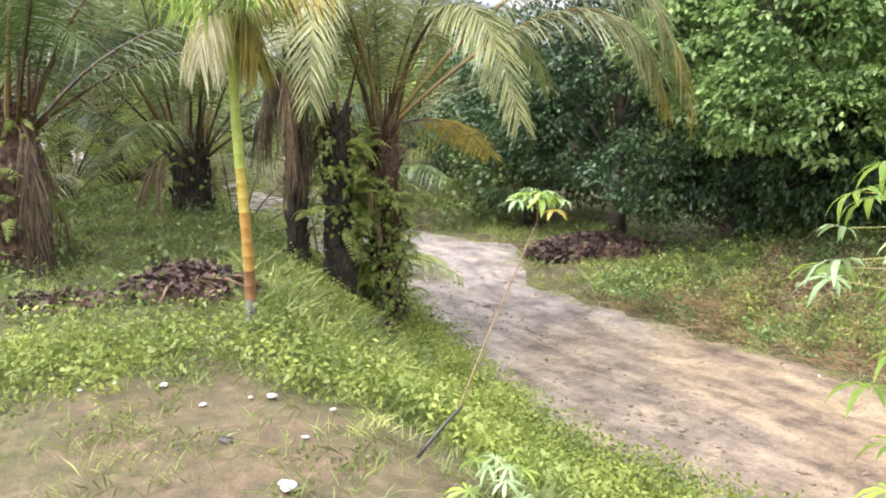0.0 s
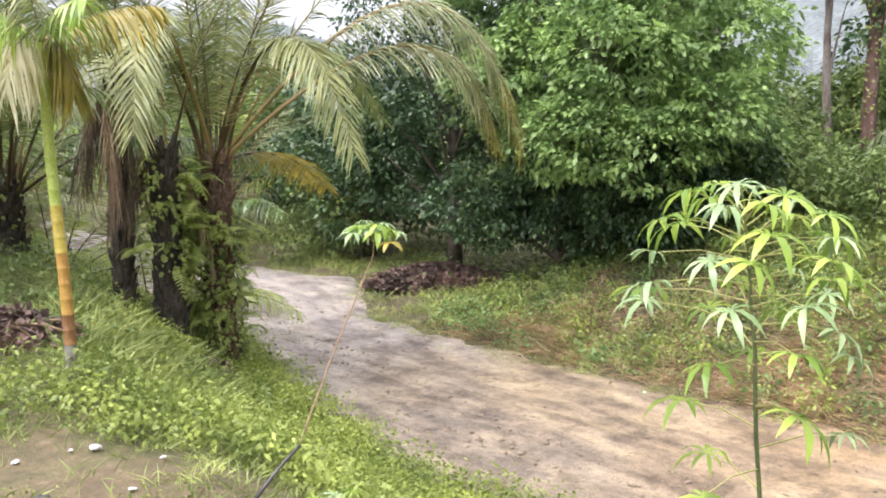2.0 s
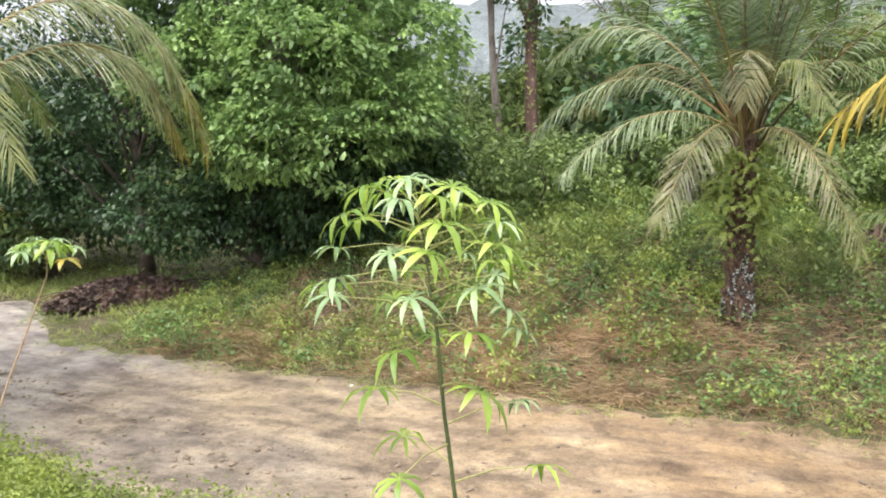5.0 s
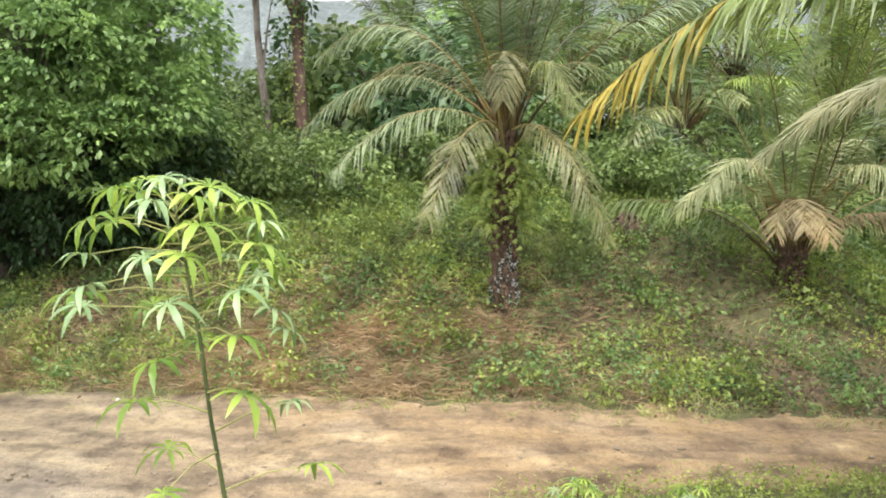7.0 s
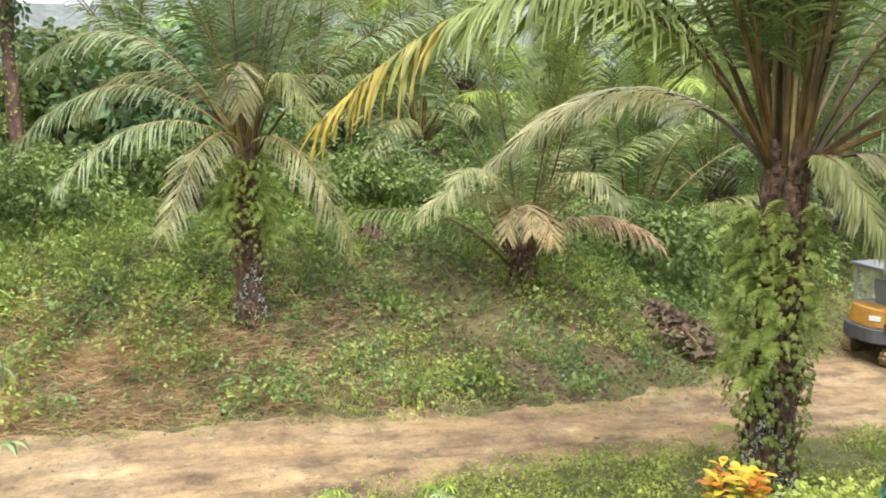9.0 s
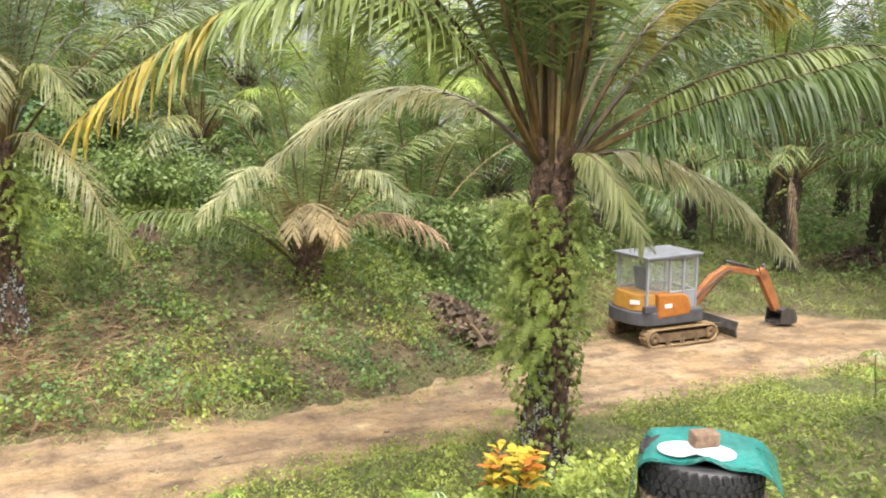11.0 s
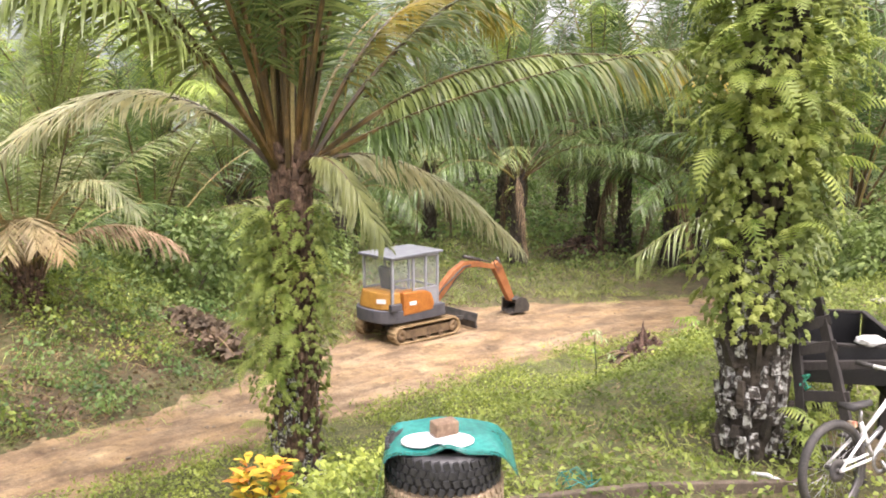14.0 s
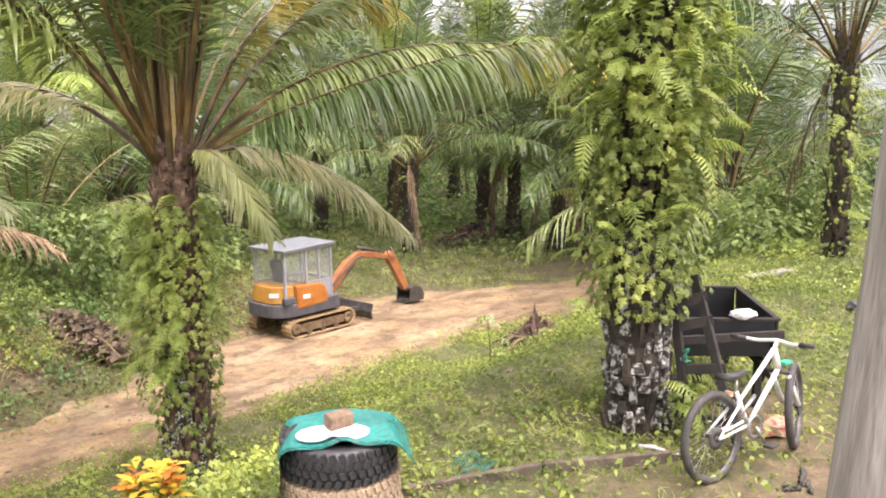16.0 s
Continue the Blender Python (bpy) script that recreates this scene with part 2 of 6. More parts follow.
class Geo:
    """Collects vertices and faces with material slots, then links one mesh object."""

    def __init__(self):
        self.v, self.f, self.m = [], [], []

    def add(self, verts, faces, slot=0):
        k = len(self.v)
        self.v += [tuple(p) for p in verts]
        self.f += [tuple(i + k for i in q) for q in faces]
        self.m += [slot] * len(faces)

    def tube(self, pts, radii, seg=8, slot=0, caps=True, jitter=0.0):
        pts = [Vector(p) for p in pts]
        ring, faces = [], []
        n = len(pts)
        side = None
        for i, p in enumerate(pts):
            d = (pts[min(i + 1, n - 1)] - pts[max(i - 1, 0)]).normalized()
            if side is None:
                side = d.orthogonal().normalized()
            side = (side - d * side.dot(d)).normalized()
            up = d.cross(side)
            r = radii[i] if hasattr(radii, "__len__") else radii
            for k in range(seg):
                a = 2 * math.pi * k / seg
                rr = r * (1 + jitter * rnd.uniform(-1, 1))
                ring.append(p + (side * math.cos(a) + up * math.sin(a)) * rr)
        for i in range(n - 1):
            for k in range(seg):
                a, b = i * seg + k, i * seg + (k + 1) % seg
                faces.append((a, b, b + seg, a + seg))
        if caps:
            faces.append(tuple(range(seg))[::-1])
            faces.append(tuple(range((n - 1) * seg, n * seg)))
        self.add(ring, faces, slot)

    def box(self, m, sx, sy, sz, slot=0, bevel=0.0):
        bm = bmesh.new()
        bmesh.ops.create_cube(bm, size=1, matrix=m @ Matrix.Diagonal((sx, sy, sz, 1)))
        if bevel:
            bmesh.ops.bevel(bm, geom=bm.edges[:], offset=bevel, segments=2, affect="EDGES", profile=0.6)
        bm.verts.index_update()
        self.add([v.co for v in bm.verts], [[v.index for v in f.verts] for f in bm.faces], slot)
        bm.free()

    def prism(self, outline, y0, y1, m=None, slot=0, bevel=0.0):
        """An outline in x, z drawn out along y."""
        bm = bmesh.new()
        a = [bm.verts.new((x, y0, z)) for x, z in outline]
        b = [bm.verts.new((x, y1, z)) for x, z in outline]
        n = len(a)
        bm.faces.new(a)
        bm.faces.new(b[::-1])
        for i in range(n):
            bm.faces.new((a[i], b[i], b[(i + 1) % n], a[(i + 1) % n]))
        bmesh.ops.recalc_face_normals(bm, faces=bm.faces[:])
        if bevel:
            bmesh.ops.bevel(bm, geom=bm.edges[:], offset=bevel, segments=2, affect="EDGES", profile=0.6)
        if m:
            bm.transform(m)
        bm.verts.index_update()
        self.add([v.co for v in bm.verts], [[v.index for v in f.verts] for f in bm.faces], slot)
        bm.free()

    def lathe(self, profile, seg=32, m=None, slot=0):
        """A closed profile of (radius, z) turned round z."""
        n = len(profile)
        vs = [Vector((r * math.cos(2 * math.pi * k / seg), r * math.sin(2 * math.pi * k / seg), z)) for k in range(seg) for r, z in profile]
        if m:
            vs = [m @ v for v in vs]
        fs = [(k * n + i, ((k + 1) % seg) * n + i, ((k + 1) % seg) * n + (i + 1) % n, k * n + (i + 1) % n) for k in range(seg) for i in range(n)]
        self.add(vs, fs, slot)

    def mesh(self, name, mats, smooth=True):
        me = bpy.data.meshes.new(name)
        me.from_pydata(self.v, [], self.f)
        for m in mats if isinstance(mats, (list, tuple)) else [mats]:
            me.materials.append(m)
        me.polygons.foreach_set("material_index", self.m)
        if smooth:
            me.polygons.foreach_set("use_smooth", [True] * len(self.f))
        me.update()
        return me

    def obj(self, name, mats, parent=None, smooth=True, label=""):
        ob = new(name, self.mesh(name, mats, smooth))
        ob.parent = parent
        if label:
            tagged(ob, label)
        return ob


def part(name, me, parent, m=None, label=""):
    ob = new(name, me)
    ob.parent = parent
    if m is not None:
        ob.matrix_basis = m
    if label:
        tagged(ob, label)
    return ob


def thing(name, m, label, category, group="", kind=""):
    ob = new(name)
    ob.matrix_basis = m
    return tagged(ob, label, category, group, kind)


def blades(name, base, along, across, fold, length, width, mats, slots=None):
    """Many leaves at once: each is folded across its middle (a pointed leaf). base, along, across, fold: n x 3; length, width: n."""
    n = len(base)
    L, W = length[:, None], width[:, None]
    drop = fold * L
    v = np.empty((n, 4, 3))
    v[:, 0] = base
    v[:, 1] = base + along * L * 0.5 + across * W * 1.1 + drop * 0.2
    v[:, 2] = base + along * L * 0.45 - across * W * 1.1 + drop * 0.2
    v[:, 3] = base + along * L + drop
    tri = np.array([[0, 1, 2], [1, 3, 2]])
    f = (np.arange(n)[:, None, None] * 4 + tri[None]).reshape(-1, 3)
    me = bpy.data.meshes.new(name)
    me.vertices.add(n * 4)
    me.vertices.foreach_set("co", v.reshape(-1))
    me.loops.add(len(f) * 3)
    me.loops.foreach_set("vertex_index", f.reshape(-1))
    me.polygons.add(len(f))
    me.polygons.foreach_set("loop_start", np.arange(len(f)) * 3)
    for m in mats if isinstance(mats, (list, tuple)) else [mats]:
        me.materials.append(m)
    if slots is not None:
        me.polygons.foreach_set("material_index", np.repeat(slots, 2))
    me.update(calc_edges=True)
    return me


def unit(a):
    return a / (np.linalg.norm(a, axis=1, keepdims=True) + 1e-9)


def leaf_cloud(name, centres, size, mats, outward=None, droop=0.35, slim=0.28, slots=None, level=0.5):
    """Leaves at given points, turned outward and hanging a little."""
    n = len(centres)
    d = nrng.normal(size=(n, 3))
    if outward is not None:
        d = d * 0.6 + outward
    d[:, 2] -= droop
    d = unit(d)
    side = unit(np.cross(d, np.array([0, 0, 1.0]) + level * nrng.normal(size=(n, 3))))
    fold = np.zeros((n, 3))
    fold[:, 2] = -0.3
    ln = size * nrng.uniform(0.6, 1.3, n)
    return blades(name, centres, d, side, fold, ln, ln * slim, mats, slots)


# ---------- lie of the land ----------
NEAR = ([-60, -30, -22, -16, -12, -9, -6, -3, 0, 3, 6, 9, 13, 16, 19, 24, 30, 60], [12, 11.5, 11.5, 11.5, 10.0, 8.6, 8.0, 8.3, 9.9, 10.6, 10.9, 10.7, 11.1, 10.7, 9.4, 7.6, 5.6, 0])
FAR = ([-60, -30, -22, -18.5, -16.6, -15.2, -14, -11, -6, 0, 3, 6, 9, 12, 16, 20, 24, 30, 60], [16.5, 16.0, 15.8, 16.6, 17.2, 15.2, 14.3, 13.9, 13.7, 13.5, 13.3, 13.2, 14.1, 15.4, 16.2, 13.7, 11.6, 9.2, 3.6])


def smooth(a, b, x):
    t = np.clip((x - a) / (b - a), 0, 1)
    return t * t * (3 - 2 * t)


def edge(table, x):
    return (np.interp(x - 1, *table) + np.interp(x, *table) * 2 + np.interp(x + 1, *table)) / 4


def wob(x, y, k, seed=0.0):
    """Cheap smooth noise, about -1 to 1."""
    return (np.sin(x * k + seed) * np.cos(y * k * 1.13 + seed * 1.7) + np.sin(x * k * 2.3 + y * k * 1.1 + seed * 3.1) * 0.5 + np.sin(y * k * 3.7 - x * k * 2.9 + seed) * 0.3) / 1.5


def road_z(x):
    return -2.15 - 0.018 * np.clip(x, 0, 25) + 0.02 * np.clip(-x - 14, 0, 30)


def height(x, y):
    x, y = np.asarray(x, float), np.asarray(y, float)
    yn, yf, zr = edge(NEAR, x), edge(FAR, x), road_z(x)
    s, q = yn - y, y - yf
    left = smooth(2, -8, x)
    a, b = 2.0 * (1 - left) + 0.15 * left, 6.4 * (1 - left) + 4.6 * left
    near = zr - zr * smooth(a, b, s)
    bank = smooth(-13, -8, x) * (1 - smooth(6.5, 11, x))
    qq = np.clip(q, 0, 26)
    far = zr + bank * 1.75 * smooth(-0.3, 6.5, q) + 0.075 * qq * (1 - 0.3 * bank) + 0.006 * np.clip(qq - 6, 0, 40) * qq * 0.3
    z = np.where(s > 0, near, np.where(q > 0, far, zr))
    rough = np.where((s > 0) | (q > 0), 1.0, 0.25)
    return z + rough * (0.05 * wob(x, y, 1.3) + 0.025 * wob(x, y, 3.9, 2.0))


def hz(x, y):
    return float(height(x, y))


def on(az, d, dz=0.0):
    """A place on the ground by bearing and distance."""
    p = polar(az, d)
    return Vector((p.x, p.y, hz(p.x, p.y) + dz))


def sheet(name, xs, ys, zfun, cover, material):
    nx, ny = len(xs), len(ys)
    X, Y = np.meshgrid(xs, ys)
    Z = zfun(X, Y)
    v = np.stack([X, Y, Z], -1).reshape(-1, 3)
    i = (np.arange(ny - 1)[:, None] * nx + np.arange(nx - 1)[None]).reshape(-1)
    f = np.stack([i, i + 1, i + 1 + nx, i + nx], -1)
    me = bpy.data.meshes.new(name)
    me.from_pydata(v.tolist(), [], f.tolist())
    c = np.ones((len(v), 4))
    c[:, :3] = cover(X, Y).reshape(-1, 3)
    ca = me.color_attributes.new("cover", "FLOAT_COLOR", "POINT")
    ca.data.foreach_set("color", c.reshape(-1))
    me.polygons.foreach_set("use_smooth", [True] * len(f))
    me.materials.append(material)
    return new(name, me)


def graded(parts):
    out = []
    for a, b, step in parts:
        out += list(np.arange(a, b, step))
    return np.array(out + [parts[-1][1]])


def bare(x, y):
    """1 where the yard's soil lies bare."""
    blob = smooth(2.6, 1.2, np.hypot((x + 5.0) / 1.35, (y - 2.2)) + 0.5 * wob(x, y, 2.2))
    blob2 = smooth(2.7, 1.4, np.hypot((x - 6.4), (y - 0.7)) + 0.4 * wob(x, y, 2.6, 1))
    return np.clip(blob + blob2 + 0.25 * smooth(0.35, 0.8, wob(x, y, 1.1, 5)), 0, 1)


def brown(x, y):
    """1 where dead leaves and dry stalks cover the bank."""
    q = y - edge(FAR, x)
    return smooth(-0.5, 0.5, q) * np.clip(smooth(8, 1, q) * 0.75 + 0.3 * wob(x, y, 0.9, 3), 0, 1)


gx = graded([(-400, -60, 20), (-60, -24, 1.5), (-24, 26, 0.25), (26, 60, 1.5), (60, 400, 20)])
gy = graded([(-300, -20, 20), (-20, -2, 1.0), (-2, 26, 0.25), (26, 60, 1.5), (60, 400, 20)])


def ground_z(x, y):
    inside = smooth(-0.05, 0.3, y - edge(NEAR, x)) * smooth(-0.05, 0.3, edge(FAR, x) - y)
    return height(x, y) - 0.06 * inside


ground = sheet("ground", gx, gy, ground_z, lambda x, y: np.stack([bare(x, y), brown(x, y), 0 * x], -1), M_GROUND)
tagged(ground, "damp brown soil with weeds, sloping to a road", "ground", kind="structure")


def build_road():
    xs = graded([(-60, -22, 0.8), (-22, 24, 0.14), (24, 60, 0.8)])
    vs = np.linspace(-0.04, 1.04, 60)
    X = np.repeat(xs[None], len(vs), 0)
    yn, yf = edge(NEAR, X), edge(FAR, X)
    wide = yf - yn
    V = np.repeat(vs[:, None], len(xs), 1)
    ragged = (0.3 * wob(X, V * 0 + 1, 1.1) + 0.14 * wob(X, V * 0 + 2, 4.1)) * np.where(V < 0.5, 1 - 2 * V, 2 * V - 1)
    Y = yn + V * wide + ragged
    rut = sum(-0.03 * np.exp(-((V - c - 0.03 * np.sin(X * 0.35)) / 0.035) ** 2) for c in (0.3, 0.42, 0.63, 0.75))
    Z = height(X, Y) + 0.012 + rut + 0.006 * wob(X, Y, 4.3) + 0.003 * wob(X, Y, 11.0, 2)
    Z -= 0.07 * (smooth(0.03, -0.03, V) + smooth(0.97, 1.03, V))
    nx, ny = len(xs), len(vs)
    v = np.stack([X, Y, Z], -1).reshape(-1, 3)
    i = (np.arange(ny - 1)[:, None] * nx + np.arange(nx - 1)[None]).reshape(-1)
    f = np.stack([i, i + 1, i + 1 + nx, i + nx], -1)
    me = bpy.data.meshes.new("road")
    me.from_pydata(v.tolist(), [], f.tolist())
    greyish = smooth(-3, -8, X + 1.2 * wob(X, Y, 0.8)) * smooth(0.62, 0.2, V + 0.15 * wob(X, Y, 1.1))
    pale = smooth(1, -7, X + 1.5 * wob(X, Y, 0.6))
    # where the road is wet: smoother, and paled for reflected sky
    wet = smooth(-8, -13, X + 0.8 * wob(X, Y, 1.0))
    c = np.stack([greyish, wet, pale, 0 * X + 1], -1).reshape(-1, 4)
    ca = me.color_attributes.new("cover", "FLOAT_COLOR", "POINT")
    ca.data.foreach_set("color", c.reshape(-1))
    me.polygons.foreach_set("use_smooth", [True] * len(f))
    me.materials.append(M_ROAD)
    return tagged(new("road", me), "wet tan clay plantation road with wheel tracks and puddles painted pale for sky sheen", "road", kind="structure")


build_road()

# ---------- oil palms ----------
def bez(p0, p1, p2, t):
    return p0 * (1 - t) ** 2 + p1 * 2 * t * (1 - t) + p2 * t * t


def frond_mesh(name, p0, p1, p2, leafm, stalkm, pairs=70, longest=0.85, wide=0.016, bare_to=0.2, hang=0.5, thick=0.035, ragged=0.0, seed=1, fan=0.8, tipm=None, tip_from=0.55, plain=False):
    """A feather frond: an arched stalk with two ranks of folded leaflets that hang towards the tip."""
    r = random.Random(seed)
    p0, p1, p2 = Vector(p0), Vector(p1), Vector(p2)
    g = Geo()
    n = 14
    pts = [bez(p0, p1, p2, i / n) for i in range(n + 1)]
    g.tube(pts, [thick * (1 - 0.85 * (i / n) ** 0.7) for i in range(n + 1)], 5, 1, False)
    flat = (p2 - p0)
    flat.z = 0
    side0 = Vector((0, 0, 1)).cross(flat.normalized() if flat.length > 0.01 else Vector((1, 0, 0)))
    for k in range(pairs):
        u = (k + 0.5) / pairs
        t = bare_to + (1 - bare_to) * u
        at = bez(p0, p1, p2, t)
        tan = (bez(p0, p1, p2, min(1, t + 0.02)) - bez(p0, p1, p2, t - 0.02)).normalized()
        up = tan.cross(side0).normalized() * -1
        if up.z < 0:
            up = -up
        ln = longest * (0.35 + 0.65 * math.sin(math.pi * min(1, 0.12 + u * 0.86)) ** 0.7)
        for sgn in (-1, 1):
            if r.random() < ragged:
                continue
            rank = r.choice((-0.25, 0.05, 0.3))
            a = tan * (0.42 + 0.5 * u + r.uniform(-0.1, 0.1)) + side0 * sgn * (fan + r.uniform(-0.1, 0.1)) + up * rank - Vector((0, 0, hang * (0.4 + 0.3 * r.random())))
            a.normalize()
            ac = tan * 0.9 - a * a.dot(tan) * 0.9
            ac = (ac + Vector((0, 0, 0.5)) * r.uniform(-1, 1)).normalized()
            L, w = ln * r.uniform(0.8, 1.1), wide * r.uniform(0.8, 1.15)
            f = Vector((0, 0, -hang * 0.9 * L * r.uniform(0.6, 1.3)))
            b = at + up * thick * 0.3
            if plain:
                g.add([b + ac * w * 0.5, b - ac * w * 0.5, b + a * L * 0.5 + ac * w + f * 0.22, b + a * L * 0.5 - ac * w + f * 0.22, b + a * L + f], [(0, 2, 3, 1), (2, 4, 3)], 0)
                continue
            g.add([b + ac * w * 0.5, b - ac * w * 0.5, b + a * L * 0.4 + ac * w + f * 0.15, b + a * L * 0.4 - ac * w + f * 0.15,
                   b + a * L * 0.78 + ac * w * 0.7 + f * 0.55, b + a * L * 0.78 - ac * w * 0.7 + f * 0.55, b + a * L + f],
                  [(0, 2, 3, 1), (2, 4, 5, 3), (4, 6, 5)], 2 if tipm and u > tip_from + r.uniform(-0.15, 0.15) else 0)
    return g.mesh(name, [leafm, stalkm] + ([tipm] if tipm else []), False)


# shape of each tier: control point, tip (x outward, z up), hang
TIERS = [((0.3, 0, 2.6), (0.9, 0, 4.6), 0.15), ((0.8, 0, 2.6), (2.4, 0, 4.0), 0.3), ((1.4, 0, 2.6), (3.8, 0, 2.9), 0.45),
         ((1.9, 0, 2.1), (4.6, 0, 1.3), 0.6), ((2.1, 0, 1.5), (4.7, 0, 0.0), 0.7), ((1.9, 0, 0.9), (4.0, 0, -1.5), 0.7),
         ((0.5, 0, 0.15), (0.75, 0, -2.7), 1.2)]
frond_cache = {}


def tier_mesh(k, var, leafm, stalkm):
    key = (k, var, leafm.name, stalkm.name)
    if key not in frond_cache:
        c, e, h = TIERS[k]
        base = (k, var)
        if base not in frond_cache:
            r = random.Random(k * 10 + var)
            c2 = Vector(c) * r.uniform(0.9, 1.1)
            e2 = Vector(e) * r.uniform(0.9, 1.1) + Vector((0, r.uniform(-0.7, 0.7), 0))
            frond_cache[base] = frond_mesh("frond", (0, 0, 0), c2, e2, leafm, stalkm, (112 if k == 0 else 74) if k < 6 else 40, (0.72 if k == 0 else 0.78) if k < 6 else 0.6, (0.0125 if k == 0 else 0.0145) if k < 6 else 0.014, 0.16 if k == 0 else 0.2, h * 0.8, 0.036, 0.06, k * 7 + var, 0.8 if k < 6 else 0.25, plain=True)
        me = frond_cache[base].copy()
        me.materials[0], me.materials[1] = leafm, stalkm
        frond_cache[key] = me
    return frond_cache[key]


def boots_mesh(h, r0, r1, seed, mats, lichen_to=0.0, step=0.11):
    """The trunk: a core clad in cut frond bases set in spirals."""
    r = random.Random(seed)
    g = Geo()
    n = max(4, int(h / 0.35))
    g.tube([(0.03 * math.sin(i * 1.3 + seed), 0.03 * math.cos(i + seed), h * i / n - 0.15) for i in range(n + 1)],
           [r1 * 0.8 + (r0 - r1) * max(0, 1 - 2.5 * i / n) ** 1.5 for i in range(n + 1)], 12, 0, True, 0.06)
    z, a = 0.0, 0.0
    while z < h:
        a += 2.399
        z += step * 0.105
        rr = r1 * 0.78 + (r0 - r1) * max(0, 1 - 2.5 * z / h) ** 1.5
        out = Vector((math.cos(a), math.sin(a), 0))
        sd = Vector((-math.sin(a), math.cos(a), 0))
        ln, w, lean = r.uniform(0.07, 0.29), r.uniform(0.02, 0.066), r.uniform(0.25, 1.5)
        b = out * rr * 0.92 + Vector((0, 0, z))
        tip = b + out * ln * 0.38 * lean + Vector((0, 0, ln))
        th = out * 0.045
        slot = 1 if z < lichen_to * r.uniform(0.7, 1.2) and r.random() < 0.55 else 0
        g.add([b - sd * w - th, b + sd * w - th, b + sd * w * 0.9 + th * 1.3, b - sd * w * 0.9 + th * 1.3,
               tip - sd * w * 0.6 - th * 0.4, tip + sd * w * 0.6 - th * 0.4, tip + sd * w * 0.5 + th * 0.4, tip - sd * w * 0.5 + th * 0.4],
              [(3, 2, 6, 7), (0, 4, 5, 1), (1, 5, 6, 2), (0, 3, 7, 4), (4, 7, 6, 5)], slot)
    return g.mesh("trunk", mats, False)


fern_cache = []


def fern_mesh(seed, L=0.45):
    """One fern blade, growing out along +x and drooping."""
    r = random.Random(seed)
    g = Geo()
    b, c, e = Vector((0, 0, 0)), Vector((L * 0.55, r.uniform(-0.1, 0.1), L * r.uniform(0.2, 0.6))), Vector((L * 0.9, r.uniform(-0.2, 0.2), -L * r.uniform(0.0, 0.8)))
    side = Vector((r.uniform(-0.3, 0.3), 1, r.uniform(-0.4, 0.4))).normalized()
    m = 14
    for i in range(m):
        t0 = (i + 0.6) / (m + 0.5)
        p, q = bez(b, c, e, t0), bez(b, c, e, min(1, t0 + 0.06))
        tan = (q - p).normalized()
        w = L * 0.24 * math.sin(math.pi * min(1, 0.25 + 0.72 * t0))
        for sgn in (-1, 1):
            d = (side * sgn + tan * 0.4).normalized() * w - Vector((0, 0, 0.25 * w))
            hw = tan * L * 0.024
            g.add([p - hw, p + d - hw * 0.2, p + d * 0.6 + hw, p + hw], [(0, 1, 2, 3)], 0)
    g.tube([bez(b, c, e, i / 6) for i in range(7)], 0.004, 4, 0, False)
    return g.mesh("fern", M_FERN, False)


def ferns(top, h0, h1, radius, count, vines, seed, long=1.0, arc=(0, 360)):
    """Ferns and climbers sitting on a trunk between two heights."""
    r = random.Random(seed)
    if not fern_cache:
        fern_cache.extend(fern_mesh(i) for i in range(8))
    for _ in range(count):
        a, z = r.uniform(*arc), r.uniform(h0, h1)
        rr = radius * r.uniform(0.75, 1.15)
        part("fern", r.choice(fern_cache), top, pose(rr * math.cos(radians(a)), rr * math.sin(radians(a)), z, r.uniform(-30, 30), r.uniform(-25, 25), a + r.uniform(-35, 35)) @ Matrix.Scale(long * r.uniform(0.6, 1.3), 4))
    g = Geo()
    for _ in range(vines):
        a = radians(r.uniform(*arc))
        z = r.uniform(h0 - 0.3, h1)
        out = Vector((math.cos(a), math.sin(a), 0))
        side = Vector((-math.sin(a), math.cos(a), 0))
        p = out * (radius + r.uniform(-0.02, 0.12)) + Vector((0, 0, z))
        d = (out * 0.35 + side * r.uniform(-0.8, 0.8) + Vector((0, 0, -r.uniform(0.2, 1)))).normalized()
        s = d.cross(out).normalized() if abs(d.dot(out)) < 0.95 else side
        L = r.uniform(0.035, 0.085)
        L *= 1.25
        rim = [p + d * L * u + s * L * w for u, w in ((0, 0), (0.1, 0.42), (0.36, 0.26), (0.62, 0.46), (0.72, 0.2), (1.05, 0), (0.72, -0.2), (0.62, -0.46), (0.36, -0.26), (0.1, -0.42))]
        g.add(rim + [p + d * L * 0.45 + out * 0.025], [(i, (i + 1) % 10, 10) for i in range(10)], 0)
    if vines:
        tagged(g.obj("climber", M_VINE, top, False), "small-leaved climber on the trunk", kind="stuff")


sword_cache = []


